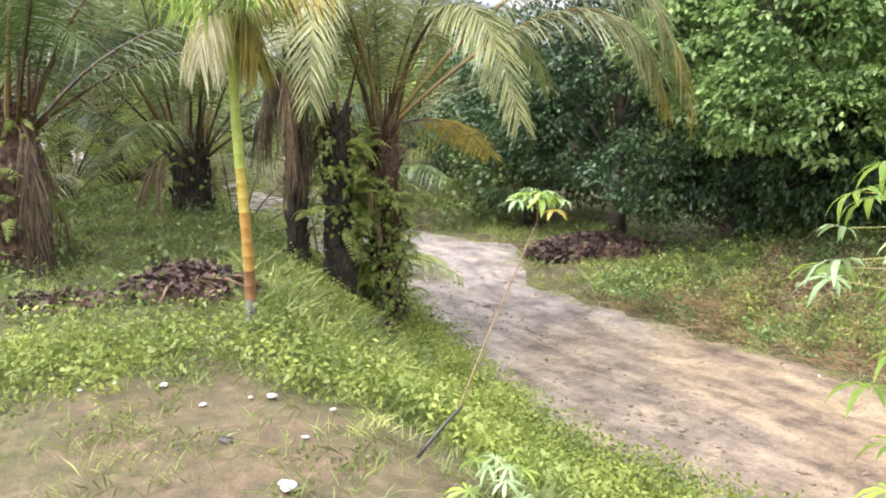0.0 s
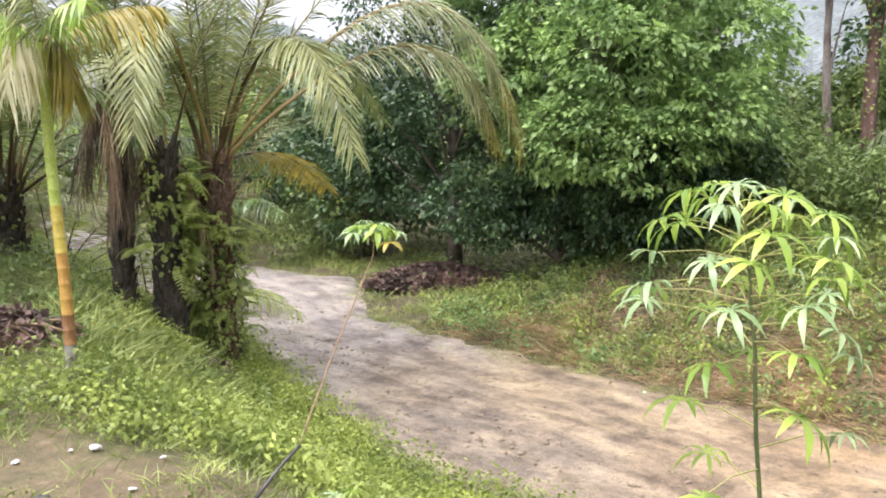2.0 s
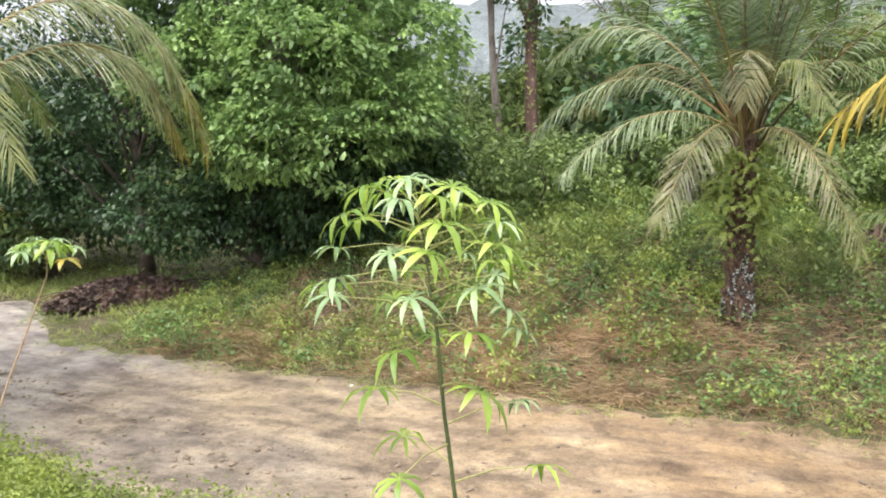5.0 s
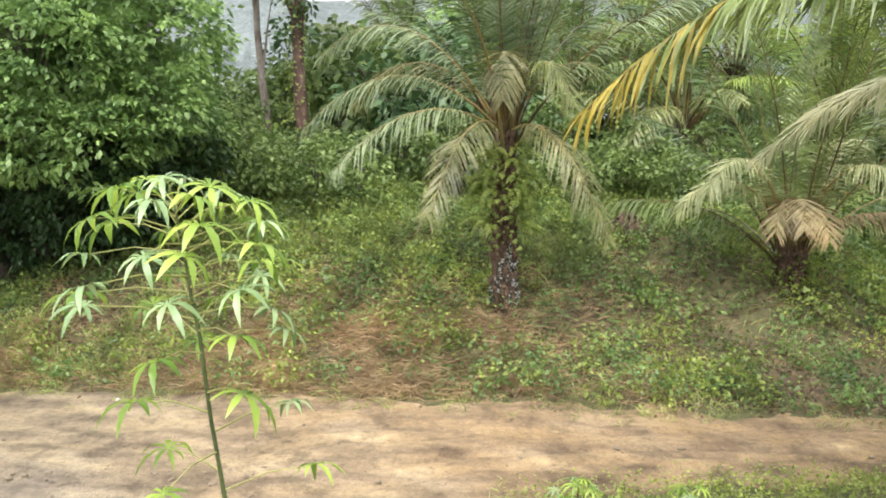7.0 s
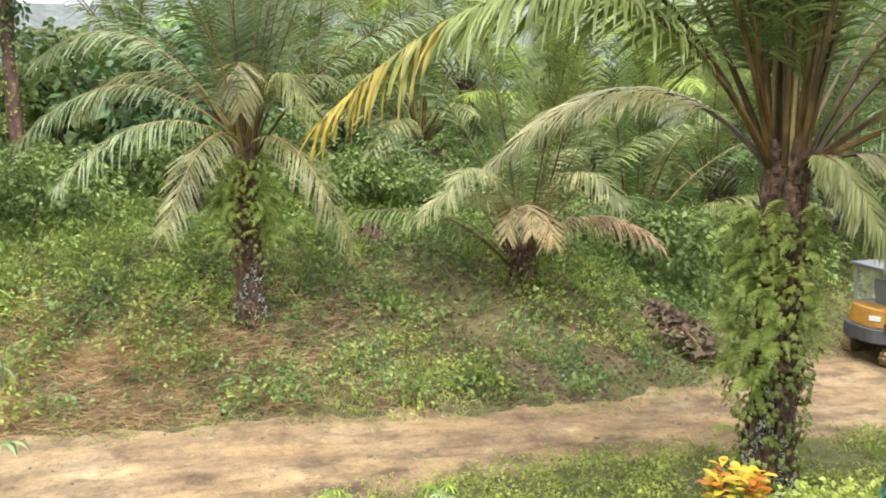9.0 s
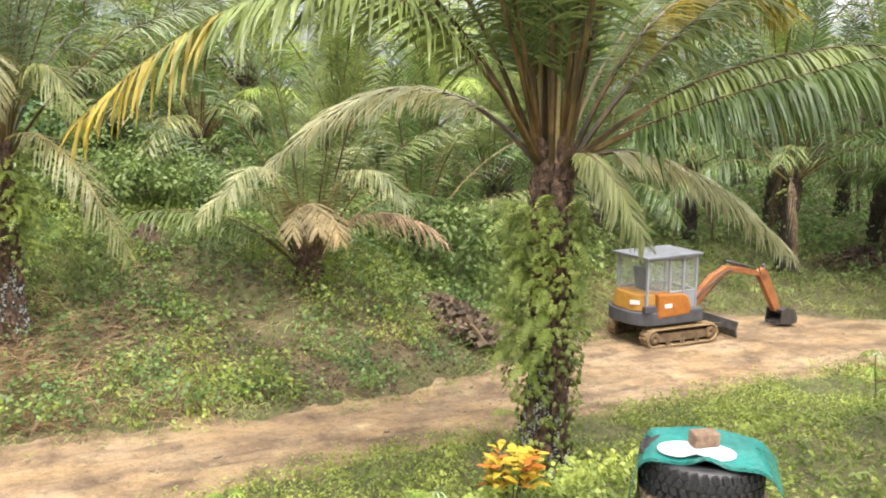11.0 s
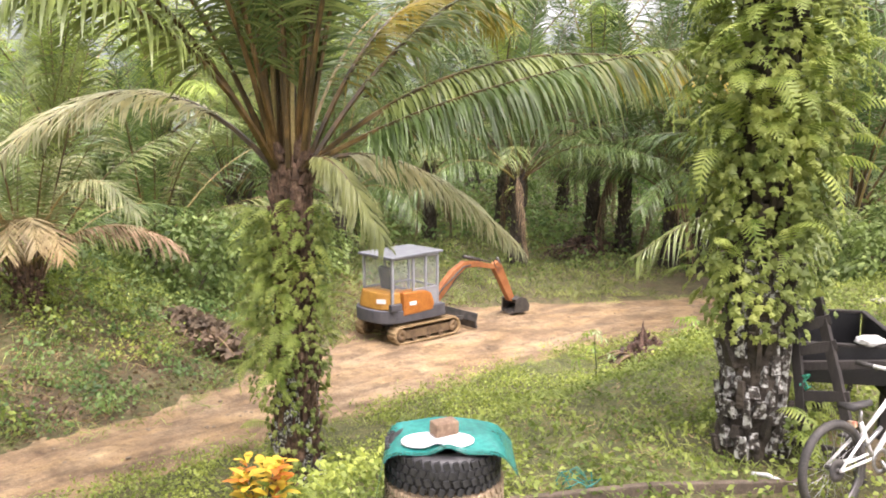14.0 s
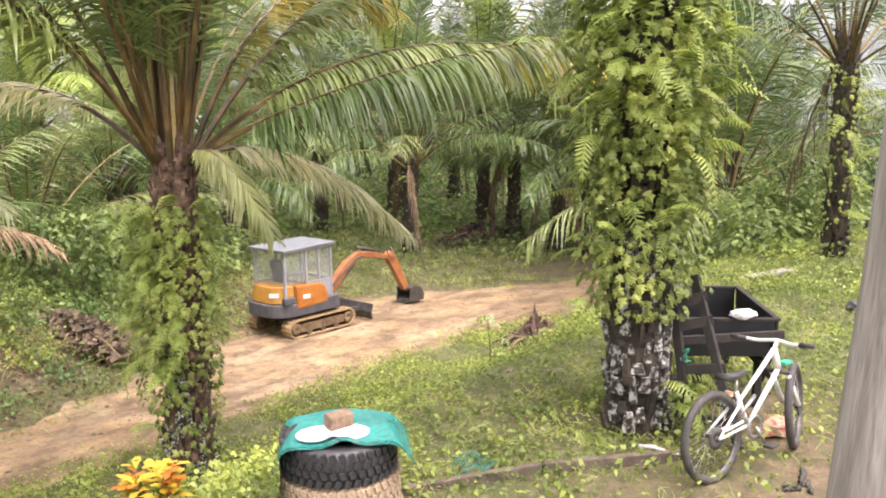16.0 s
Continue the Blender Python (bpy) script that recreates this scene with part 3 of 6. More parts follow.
def sword_ferns(top, h0, h1, radius, count, seed, arc=(0, 360)):
    """Long ladder ferns hanging down the trunk."""
    r = random.Random(seed)
    if not sword_cache:
        for k in range(5):
            q = random.Random(k)
            L = q.uniform(0.6, 1.0)
            b, c, e = Vector((0, 0, 0)), Vector((0.3, q.uniform(-0.1, 0.1), 0.18)), Vector((0.24 + q.uniform(-0.06, 0.1), q.uniform(-0.15, 0.15), -L))
            g = Geo()
            m = 34
            for i in range(m):
                t = (i + 0.8) / (m + 1)
                p = bez(b, c, e, t)
                tan = (bez(b, c, e, t + 0.02) - p).normalized()
                w = 0.075 * math.sin(math.pi * min(1, 0.2 + 0.78 * t)) ** 0.6
                for sgn in (-1, 1):
                    d = Vector((q.uniform(-0.15, 0.25), sgn, q.uniform(-0.1, 0.1))).normalized() * w
                    hw = tan * L * 0.0125
                    g.add([p - hw, p + d - hw * 0.3, p + d + hw * 0.5, p + hw], [(0, 1, 2, 3)], 0)
            g.tube([bez(b, c, e, i / 8) for i in range(9)], 0.004, 4, 0, False)
            sword_cache.append(g.mesh("fern", M_FERN, False))
    for _ in range(count):
        a, z = r.uniform(*arc), r.uniform(h0, h1)
        part("fern", r.choice(sword_cache), top, pose(radius * math.cos(radians(a)), radius * math.sin(radians(a)), z, r.uniform(-12, 12), r.uniform(-10, 10), a + r.uniform(-30, 30)) @ Matrix.Scale(r.uniform(0.7, 1.25), 4))


def palm(name, at, h, label, fronds=26, scale=1.0, seed=1, leafs=(M_FROND,), r0=0.36, r1=0.27, fern_n=0, vines=0, fern_r=None, lichen=0.0,
         dead=0, tiers=(0, 1, 2, 3, 4), spare=(), group="oil palms", fern_span=None, bark=M_BOOT):
    """An oil palm: trunk with frond bases, fronds in tiers, ferns on the trunk, dead fronds hanging.
    spare: bearings (degrees anticlockwise from +x, lower, upper) left free for fronds of their own."""
    far = Vector(at).length > 20
    r = random.Random(seed)
    top = thing(name, Matrix.Translation(at), label, "palm tree", group)
    part("trunk", boots_mesh(h, r0, r1, seed, [bark, M_LICHEN], lichen, 0.2 if far else 0.11), top)
    for i in range(fronds):
        a = (i * 137.5 + seed * 40) % 360
        tier = tiers[min(len(tiers) - 1, int(len(tiers) * (i + 0.5) / fronds))]
        if tier > 0 and any(lo < a < hi for lo, hi in spare):
            continue
        me = tier_mesh(tier, r.randrange(3), r.choice(leafs), M_PETIOLE if r.random() < 0.82 else M_RACHIS)
        z = h - 0.1 - 0.5 * tier / 5
        part("frond", me, top, pose(r1 * 0.75 * math.cos(radians(a)), r1 * 0.75 * math.sin(radians(a)), z, 0, r.uniform(-9, 9), a + r.uniform(-12, 12)) @ Matrix.Scale(scale * r.uniform(0.88, 1.1), 4))
    for i in range(dead):
        a = r.uniform(0, 360)
        me = tier_mesh(6, r.randrange(3), r.choice((M_FROND_BROWN, M_FROND_BROWN, M_FROND_DEAD)), M_PETIOLE)
        part("dead_frond", me, top, pose(r1 * 0.9 * math.cos(radians(a)), r1 * 0.9 * math.sin(radians(a)), h - 0.3, 0, r.uniform(-8, 8), a) @ Matrix.Scale(scale * r.uniform(0.6, 1.0), 4), "brown withered hanging frond")
    if fern_n or vines:
        lo, hi = fern_span or (h * 0.3, h * 0.95)
        ferns(top, lo, hi, fern_r or r1 + 0.06, fern_n, vines, seed)
    return top


def hero_frond(top, start, ctrl, tip, leafm, stalkm=M_RACHIS, seed=1, **kw):
    """A frond of one palm that is drawn by its own arc, in world places."""
    inv = Matrix.Translation(-Vector(top.matrix_basis.translation))
    me = frond_mesh("frond", inv @ Vector(start), inv @ Vector(ctrl), inv @ Vector(tip), leafm, stalkm, seed=seed, **kw)
    return part("frond", me, top)


# the palm by the road bend, ferns all down its trunk
pA = on(-53.9, 15.0)
palm_a = palm("oil_palm", pA, 3.6, "oil palm with olive arching fronds and fern-clad trunk", 13, 0.92, 3, (M_FROND_OLIVE, M_FROND), 0.36, 0.25, 70, 300, 0.36, 0, 0, (0, 0, 1, 1), ((-75, 35),), fern_span=(0.5, 2.7))
cA = pA + Vector((0, 0, 3.5))
for k, (ca, cd, cz, ta, td, tz, m, ln) in enumerate(((-38.4, 14.4, 6.9, -34.0, 14.5, 2.0, M_FROND_PALE, 1.15), (-49, 13.2, 5.5, -45.0, 12.0, 2.05, M_FROND_OLIVE, 0.9), (-58, 13.0, 5.9, -58.6, 11.2, 2.3, M_FROND_OLIVE, 0.8),
        (-50, 16.0, 2.3, -46.8, 18.5, 1.0, M_FROND_YELLOW, 0.8), (-38.6, 14.4, 5.5, -35.6, 14.7, 2.1, M_FROND_PALE, 1.1), (-57, 15.0, 5.4, -62.0, 13.0, 2.6, M_FROND_OLIVE, 0.8), (-49, 15.0, 5.5, -43.0, 17.5, 2.4, M_FROND, 0.8))):
    hero_frond(palm_a, cA, polar(ca, cd, cz), polar(ta, td, tz), m, M_PETIOLE if k % 2 else M_RACHIS, 11 + k, pairs=130, hang=0.42 if k < 6 else 0.55, longest=ln * 0.85, thick=0.05, bare_to=0.26, wide=0.013, tipm=M_FROND_YELLOW if k in (0, 4) else None, tip_from=0.85)
ferns(palm_a, 0.3, 2.8, 0.34, 40, 500, 97, 1.0)
ferns(palm_a, 1.0, 2.9, 0.5, 50, 160, 98, 1.2, (130, 230))
palm_b = palm("oil_palm", on(-57.0, 14.6), 3.3, "oil palm with dark trunk, ferns and withered fronds hanging", 7, 0.8, 5, (M_FROND_OLIVE, M_FROND), 0.3, 0.22, 60, 420, 0.36, 0, 7, (0, 1, 2), fern_span=(1.5, 3.1), bark=M_BOOT_DARK)
palm("oil_palm", on(-59.7, 14.8), 3.9, "oil palm whose dry brown fronds hang round the trunk", 6, 0.8, 6, (M_FROND,), 0.16, 0.11, 0, 0, None, 0, 22, (0, 1, 2), bark=M_BOOT_DARK)
palm("oil_palm", on(-66.4, 17.3), 1.45, "short dark oil palm with wide spreading fronds", 26, 0.95, 8, (M_FROND, M_FROND_DEEP), 0.5, 0.4, 10, 60, None, 0, 3, (0, 1, 2, 3), bark=M_BOOT_DARK)
# deeper leaf here: shade of the canopy above is put into the colour
palm("oil_palm", on(-76.6, 13.0), 2.3, "oil palm with a thick fern-clad trunk", 26, 0.95, 9, (M_FROND_DEEP, M_FROND), 0.55, 0.42, 40, 160, None, 0, 12, (0, 1, 2, 3))
ferns(palm_b, 1.2, 2.9, 0.3, 60, 320, 197, 1.1, (0, 110))
ferns(palm_a, 0.5, 2.6, 0.3, 44, 240, 198, 0.9, (-130, -10))
# low palms between the trunks, yellow light put into their leaf colours
for az, d, h, sd in ((-74, 20.5, 0.4, 86), (-70, 22.5, 0.5, 87), (-63.8, 21.5, 0.3, 88), (-66, 24, 0.4, 89), (-58.3, 20.0, 0.2, 90)):
    palm("oil_palm", on(az, d, -0.05), h, "young oil palm with spreading fronds coloured pale, as if lit yellow", 15, 0.75, sd, (M_FROND_PALE, M_FROND_LIT, M_FROND_OLIVE), 0.3, 0.22, 0, 0, None, 0, 0, (1, 2, 3, 4))
# across the road
pC = on(0.5, 16.3)
palm_c = palm("oil_palm", pC, 3.35, "oil palm on the weedy bank, arching fronds coloured grey for silvery gloss", 30, 0.95, 14, (M_FROND_GREY, M_FROND_GREY, M_FROND_DEEP), 0.32, 0.2, 110, 330, 0.36, 0.9, 0, (0, 0, 1, 2), ((170, 250), (290, 340)), fern_span=(1.5, 3.1))
cC = pC + Vector((0, 0, 3.3))
for k, (az, d, z, cz) in enumerate(((-12.8, 15.6, 2.2, 4.2), (-11.6, 16.5, 3.5, 5.2), (-10.9, 14.8, 1.5, 3.3), (-4.6, 13.8, 0.85, 3.0), (7.4, 14.6, 0.35, 2.9), (5.0, 15.2, 2.6, 4.4), (-9.5, 18.5, 2.6, 4.6), (0.4, 15.2, 2.7, 4.7), (9.0, 17.5, 2.4, 4.6))):
    mid = (cC + polar(az, d, z)) / 2
    mid.z = cz
    hero_frond(palm_c, cC, mid, polar(az, d, z), (M_FROND_OLIVE if k in (5, 8) else M_FROND_WORN) if k > 2 else M_FROND_GREY, M_RACHIS, 30 + k, pairs=84, hang=0.45, longest=0.66, wide=0.0105)
ferns(palm_c, 2.2, 3.2, 0.4, 90, 200, 99, 0.9)
pY = on(18.7, 18.0)
palm_y = palm("oil_palm", pY, 0.75, "young trunkless oil palm with a tan withered centre leaf", 26, 0.85, 17, (M_FROND_DEEP, M_FROND, M_FROND), 0.4, 0.3, 8, 40, None, 0, 0, (0, 1, 2, 3), ((200, 340),))
for k, (az, d, z, cz) in enumerate(((11.7, 16.5, 0.6, 2.1), (13.6, 16.0, 1.1, 2.6), (25.4, 16.2, 0.9, 2.6), (22.8, 19.5, 1.3, 3.0), (28.0, 17.0, 0.1, 1.3))):
    mid = (pY + polar(az, d, z)) / 2
    mid.z = cz
    hero_frond(palm_y, pY + Vector((0, 0, 0.7)), mid, polar(az, d, z), M_FROND_PALE if k < 4 else M_FROND_DEAD, M_RACHIS, 50 + k, pairs=90, hang=0.4, longest=0.6, wide=0.013)
for k, (da, dz) in enumerate(((-0.4, 0.0), (0.5, 0.06), (1.3, -0.1))):
    hero_frond(palm_y, pY + Vector((0, 0, 0.8)), polar(18.5 + da, 17.5, 1.5 + dz), polar(18.5 + 1.8 * da, 16.9, 0.25 + dz), M_FROND_ORANGE, M_RACHIS, 58 + k, pairs=46, hang=0.3, longest=0.55, wide=0.016, bare_to=0.3)
# the tall palm below the yard
pD = on(35.0, 10.5)
palm_d = palm("oil_palm", pD, 4.5, "tall oil palm with long fronds, ferny lichened trunk", 38, 1.12, 21, (M_FROND_DEEP, M_FROND_DEEP, M_FROND), 0.38, 0.25, 20, 900, 0.3, 1.5, 0, (0, 0, 1, 1, 2), ((140, 290), (290, 370), (0, 20)), fern_span=(0.7, 3.8))
ferns(palm_d, 1.7, 3.8, 0.44, 90, 300, 93, 0.85, (130, 240))
ferns(palm_d, 2.2, 3.8, 0.36, 40, 160, 191, 0.8, (140, 280))
ferns(palm_d, 2.4, 3.7, 0.36, 26, 80, 94, 0.75, (-70, 40))
cD = pD + Vector((0, 0, 4.4))
HERO_D = [(5.2, 7.9, 2.5, 5.4, M_FROND), (8.0, 9.0, 4.3, 5.6, M_FROND), (16.5, 12.0, 1.9, 3.9, M_FROND_TAN_GLOSS), (61.5, 9.4, 3.35, 3.1, M_FROND_DEEP), (64.0, 10.4, 3.0, 4.0, M_FROND),
          (50.0, 11.6, 0.9, 2.6, M_FROND_TAN_GLOSS), (41.0, 9.6, 1.25, 2.5, M_FROND_OLIVE), (22.0, 9.0, 4.6, 6.0, M_FROND), (49.0, 12.5, 4.0, 5.0, M_FROND_YELLOW), (45.0, 8.5, 5.6, 6.6, M_FROND), (55.0, 11.5, 4.6, 4.6, M_FROND),
          (27.0, 9.4, 7.2, 7.2, M_FROND_DEEP), (42.0, 9.3, 7.1, 7.2, M_FROND_DEEP), (34.0, 9.0, 7.4, 7.6, M_FROND), (31.0, 12.2, 7.2, 7.4, M_FROND_DEEP), (39.0, 12.0, 7.3, 7.4, M_FROND_DEEP)]
for k, (az, d, z, cz, m) in enumerate(HERO_D):
    mid = (cD * 0.55 + polar(az, d, z) * 0.45)
    mid.z = cz
    off = polar(az, d, 0) - cD
    off.z = 0
    hero_frond(palm_d, cD + off.normalized() * 0.22 - Vector((0, 0, 0.12)), mid, polar(az, d, z), m, M_PETIOLE, 70 + k, pairs=150, hang=0.85 if k in (3, 4) else 0.5 if k == 5 else 0.34 if k == 2 else 0.5, tipm={0: M_FROND_YELLOW, 1: M_FROND_OLIVE, 3: M_FROND_OLIVE, 4: M_FROND_YELLOW, 9: M_FROND_OLIVE}.get(k), longest=(0.74, 0.8, 0.6, 0.62, 0.6, 0.5, 0.4, 0.9, 0.8, 0.9, 0.8, 0.85, 0.85, 0.85, 0.85, 0.85)[k], thick=0.045, wide=0.02 if k == 0 else 0.015, tip_from=0.76)
# by the yard
pE = on(65.1, 7.1)
palm_e = palm("oil_palm", pE, 5.6, "tall palm trunk smothered in ferns with white lichen at its foot", 22, 1.05, 25, (M_FROND, M_FROND_OLIVE), 0.29, 0.2, 0, 0, None, 1.35, 0, (0, 1, 2, 3), bark=M_BOOT_DARK)
ferns(palm_e, 0.12, 0.5, 0.34, 12, 40, 199, 1.0, (-120, -30))
ferns(palm_e, 1.3, 2.8, 0.27, 60, 800, 91, 0.6)
ferns(palm_e, 2.2, 4.6, 0.38, 150, 1300, 92, 0.8)
ferns(palm_e, 1.5, 3.6, 0.42, 20, 420, 95, 1.0, (110, 330))
sword_ferns(palm_e, 3.2, 4.7, 0.34, 26, 190)
ferns(palm_e, 2.4, 4.6, 0.5, 90, 700, 194, 0.8)
# plantation rows behind
palm("oil_palm", on(77.0, 16.0, -0.05), 3.6, "slender oil palm with a vine-covered trunk", 18, 0.9, 31, (M_FROND_DEEP, M_FROND_GREY), 0.22, 0.15, 40, 420, 0.26, 0, 1, (0, 1, 2, 3), fern_span=(0.4, 3.3), bark=M_BOOT_DARK)
BACK = [(70.5, 21, 3.3, 32), (62, 29, 3.2, 33), (57, 31, 3.4, 34), (50, 28, 3.4, 35), (44, 31, 3.2, 36), (38, 28, 2.6, 37), (31, 29, 2.4, 38), (26, 24, 1.2, 39), (12, 27, 2.0, 40),
        (66, 33, 3.2, 41), (53, 38, 3.6, 42), (35, 38, 3.6, 43), (20, 33, 2.6, 44), (82, 24, 3, 45), (60, 29.5, 3.1, 46), (47, 42, 3.6, 47), (27, 42, 4, 48), (74, 30, 3.4, 49),
        (-71, 24, 2.2, 51), (-67.5, 27, 0.6, 52), (-55, 29, 1.0, 53), (-71, 33, 1.4, 54), (-58, 36, 1.6, 55), (-78, 21, 2.3, 56), (-74, 32, 2.4, 57), (-50, 36, 1.6, 58), (-82, 16, 2.6, 59), (5, 31, 3, 60), (-6, 33, 3.4, 61), (55, 45, 4, 62), (64, 42, 4, 63), (40, 47, 4, 64)]
# left rows get mostly the deeper leaf, which stands for canopy shade
for az, d, h, sd in BACK:
    palm("oil_palm", on(az, d, -0.05), h, "oil palm in the plantation with dense fronds", 22, 1.08, sd, (M_FROND_DEEP, M_FROND_DEEP, M_FROND_DEEP, M_FROND) if az > 33 else (M_FROND, M_FROND_DEEP, M_FROND_OLIVE) if az > -48 else (M_FROND_OLIVE, M_FROND_DEEP, M_FROND_DEEP), 0.36, 0.24, 8, 60, 0.34, 0, 5 if az > 40 else 1, (0, 1, 2, 3) if az < 0 else (0, 1, 2, 3, 3, 4), bark=M_BOOT_DARK)
# crowns that close the view above the rows, backlight painted into their leaves
for az, d, h, sd in ((9, 34, 4.6, 71), (15, 31, 3.8, 72), (21, 28, 3.2, 73), (27, 31, 4.0, 74), (32, 34, 4.6, 75), (38, 35, 5.2, 76), (44, 37, 5.6, 77), (49, 34, 5.4, 78), (55, 33, 5.6, 79), (60, 34, 5.6, 80), (66, 28, 5.0, 81), (71, 27, 4.8, 82), (-69, 28, 2.4, 83), (-54, 33, 1.2, 84)):
    palm("oil_palm", on(az, d, -0.05), h, "tall oil palm with fronds coloured a backlit yellow-green", 19, 1.3, sd, (M_FROND_LIT, M_FROND_LIT, M_FROND) if az < 40 else (M_FROND_LIT, M_FROND_DEEP, M_FROND_DEEP), 0.36, 0.24, 6, 60, 0.34, 0, 3, (0, 1, 2, 3), bark=M_BOOT_DARK)


# ---------- broadleaf trees ----------
def tree(name, at, label, blobs, leaves, size, leafm, trunk_r=0.18, trunk_top=None, bark=M_BARK, category="tree", group="broadleaf trees", lean=(0, 0), droop=0.35, spray=0.36):
    """Trunk, limbs to each mass of the crown, and leaves gathered on those masses."""
    top = thing(name, Matrix.Translation(at), label, category, group)
    g = Geo()
    th = trunk_top or max(b[2] for b in blobs)
    n = 7
    line = [Vector((lean[0] * (i / n) + 0.08 * math.sin(i * 1.7), lean[1] * (i / n) + 0.08 * math.cos(i * 2.1) - 0.08, th * i / n - 0.1)) for i in range(n + 1)]
    g.tube(line, [trunk_r * (1.25 if i == 0 else 1 - 0.6 * i / n) for i in range(n + 1)], 8, 0, True, 0.06)
    for x, y, z, rr in blobs:
        c = Vector((x, y, z))
        k = min(range(n + 1), key=lambda i: (line[i] - c * 0.75).length)
        s = line[max(0, k - 1)]
        m = (s + c) / 2 + Vector((0, 0, 0.12 * (c - s).length))
        g.tube([bez(s, m, c, i / 5) for i in range(6)], [trunk_r * 0.38 * (1 - 0.8 * i / 5) for i in range(6)], 5, 0, False)
    g.obj("trunk", bark, top)
    P, O = [], []
    C = np.array([b[:3] for b in blobs])
    Rb = np.array([b[3] for b in blobs])
    spots = []
    for (x, y, z, rr) in blobs:                                 # sprays of leaves over the outside of each mass
        k = max(6, int(9.0 * (rr / spray) ** 2))
        d = unit(nrng.normal(size=(k, 3)) + np.array([0, 0, 0.25]))
        c = np.array([x, y, z]) + d * rr * nrng.uniform(0.72, 1.12, k)[:, None] * np.array([1, 1, 0.85])
        free = (np.linalg.norm(c[:, None] - C[None], axis=2) > 0.68 * Rb[None]).all(axis=1)
        spots += list(zip(c[free], d[free]))
    per = max(8, leaves // max(1, len(spots)))
    for c, d in spots:
        q = unit(nrng.normal(size=(per, 3)) + np.array([0, 0, 0.55]) + d * 0.35)
        rad = spray * nrng.uniform(0.35, 1.05, per) * nrng.uniform(0.75, 1.25)
        P.append(c + q * rad[:, None] * np.array([1, 1, 0.6]))
        O.append(q * np.array([1, 1, 0.35]) + d * 0.4)
    P, O = np.concatenate(P), np.concatenate(O)
    part("crown", leaf_cloud("crown", P, size, leafm, O * 1.3, droop, level=0.8), top)
    return top


def blob_heap(seed, w, d, h0, h1, n, r):
    q = random.Random(seed)
    return [(q.uniform(-w, w), q.uniform(-d, d), q.uniform(h0, h1), r * q.uniform(0.7, 1.25)) for _ in range(n)]


tree("broadleaf_tree", on(-28.5, 21.5), "large leafy tree, bright green above and shaded beneath", blob_heap(1, 2.6, 2.0, 2.6, 8.0, 26, 1.35) + [(-1.6, -1.6, 6.3, 1.7), (1.3, -1.9, 4.6, 1.5), (2.4, -1.2, 6.3, 1.3), (-0.6, -2.2, 4.4, 1.3), (-2.2, -1.6, 4.2, 1.2), (1.0, -2.6, 3.1, 1.1), (2.2, -2.1, 2.8, 1.0), (0.0, -2.4, 2.9, 1.0), (3.1, -1.3, 3.6, 1.1), (3.3, -1.0, 5.0, 1.2)], 76000, 0.145, M_TREE_MID, 0.24, spray=0.34)
# the large tree's shaded underside, its shade put into the leaf colour
tree("broadleaf_tree", on(-31.0, 21.8), "low-branching tree at the roadside, drooping foliage coloured dark for shade", blob_heap(2, 2.6, 1.4, 0.6, 2.6, 18, 1.0), 26000, 0.125, M_TREE_DARK_SHADE, 0.2, droop=0.7)
tree("broadleaf_tree", on(-24.0, 21.6), "low-branching tree at the roadside, drooping foliage coloured dark for shade", blob_heap(3, 1.7, 1.2, 0.6, 2.5, 12, 0.9), 16000, 0.125, M_TREE_DARK_SHADE, 0.16, droop=0.7)
tree("broadleaf_tree", on(-38.2, 24), "dark tree with a straight trunk and glossy leaves", blob_heap(4, 2.6, 1.6, 2.2, 7.5, 20, 1.2), 20000, 0.15, M_TREE_DARK_SHADE, 0.2)
tree("broadleaf_tree", on(-44.0, 27), "dark tree with a straight trunk and glossy leaves", blob_heap(5, 2.0, 1.4, 1.7, 5.5, 16, 1.1), 14000, 0.17, M_TREE_DARK_SHADE, 0.2)
tree("broadleaf_tree", on(-22.0, 25), "tree with a pale trunk and broken crown", blob_heap(6, 0.8, 0.8, 3.2, 4.4, 4, 0.7), 2600, 0.2, M_TREE_MID, 0.28, 9.0, M_BARK_PALE)
M_BARK_RED = surface("reddish_bark", [(0.3, (0.06, 0.04, 0.032)), (0.55, (0.16, 0.09, 0.07)), (0.75, (0.30, 0.22, 0.18))], 5.0, 0.9, 25, 0.8, 0.02, stretch=(1, 1, 0.35))
tall = tree("tall_tree", on(-13.0, 25), "tall reddish trunk wrapped in climbers", blob_heap(7, 1.8, 1.4, 8, 12, 8, 1.2) + [(0.3, 0, 5.5, 0.5), (-0.1, 0, 4.6, 0.35)], 7000, 0.2, M_TREE_DARK_SHADE, 0.21, 11, M_BARK_RED, lean=(0.25, 0))
ferns(tall, 1.5, 8.0, 0.24, 30, 700, 96, 0.7)
tree("tall_tree", on(-14.9, 27), "tall pale forked trunk among the bushes", blob_heap(8, 1.6, 1.4, 8, 12, 8, 1.2) + [(0.2, 0, 5.5, 0.4)], 6000, 0.2, M_TREE_DARK_SHADE, 0.14, 11, M_BARK_PALE, lean=(-0.5, 0))
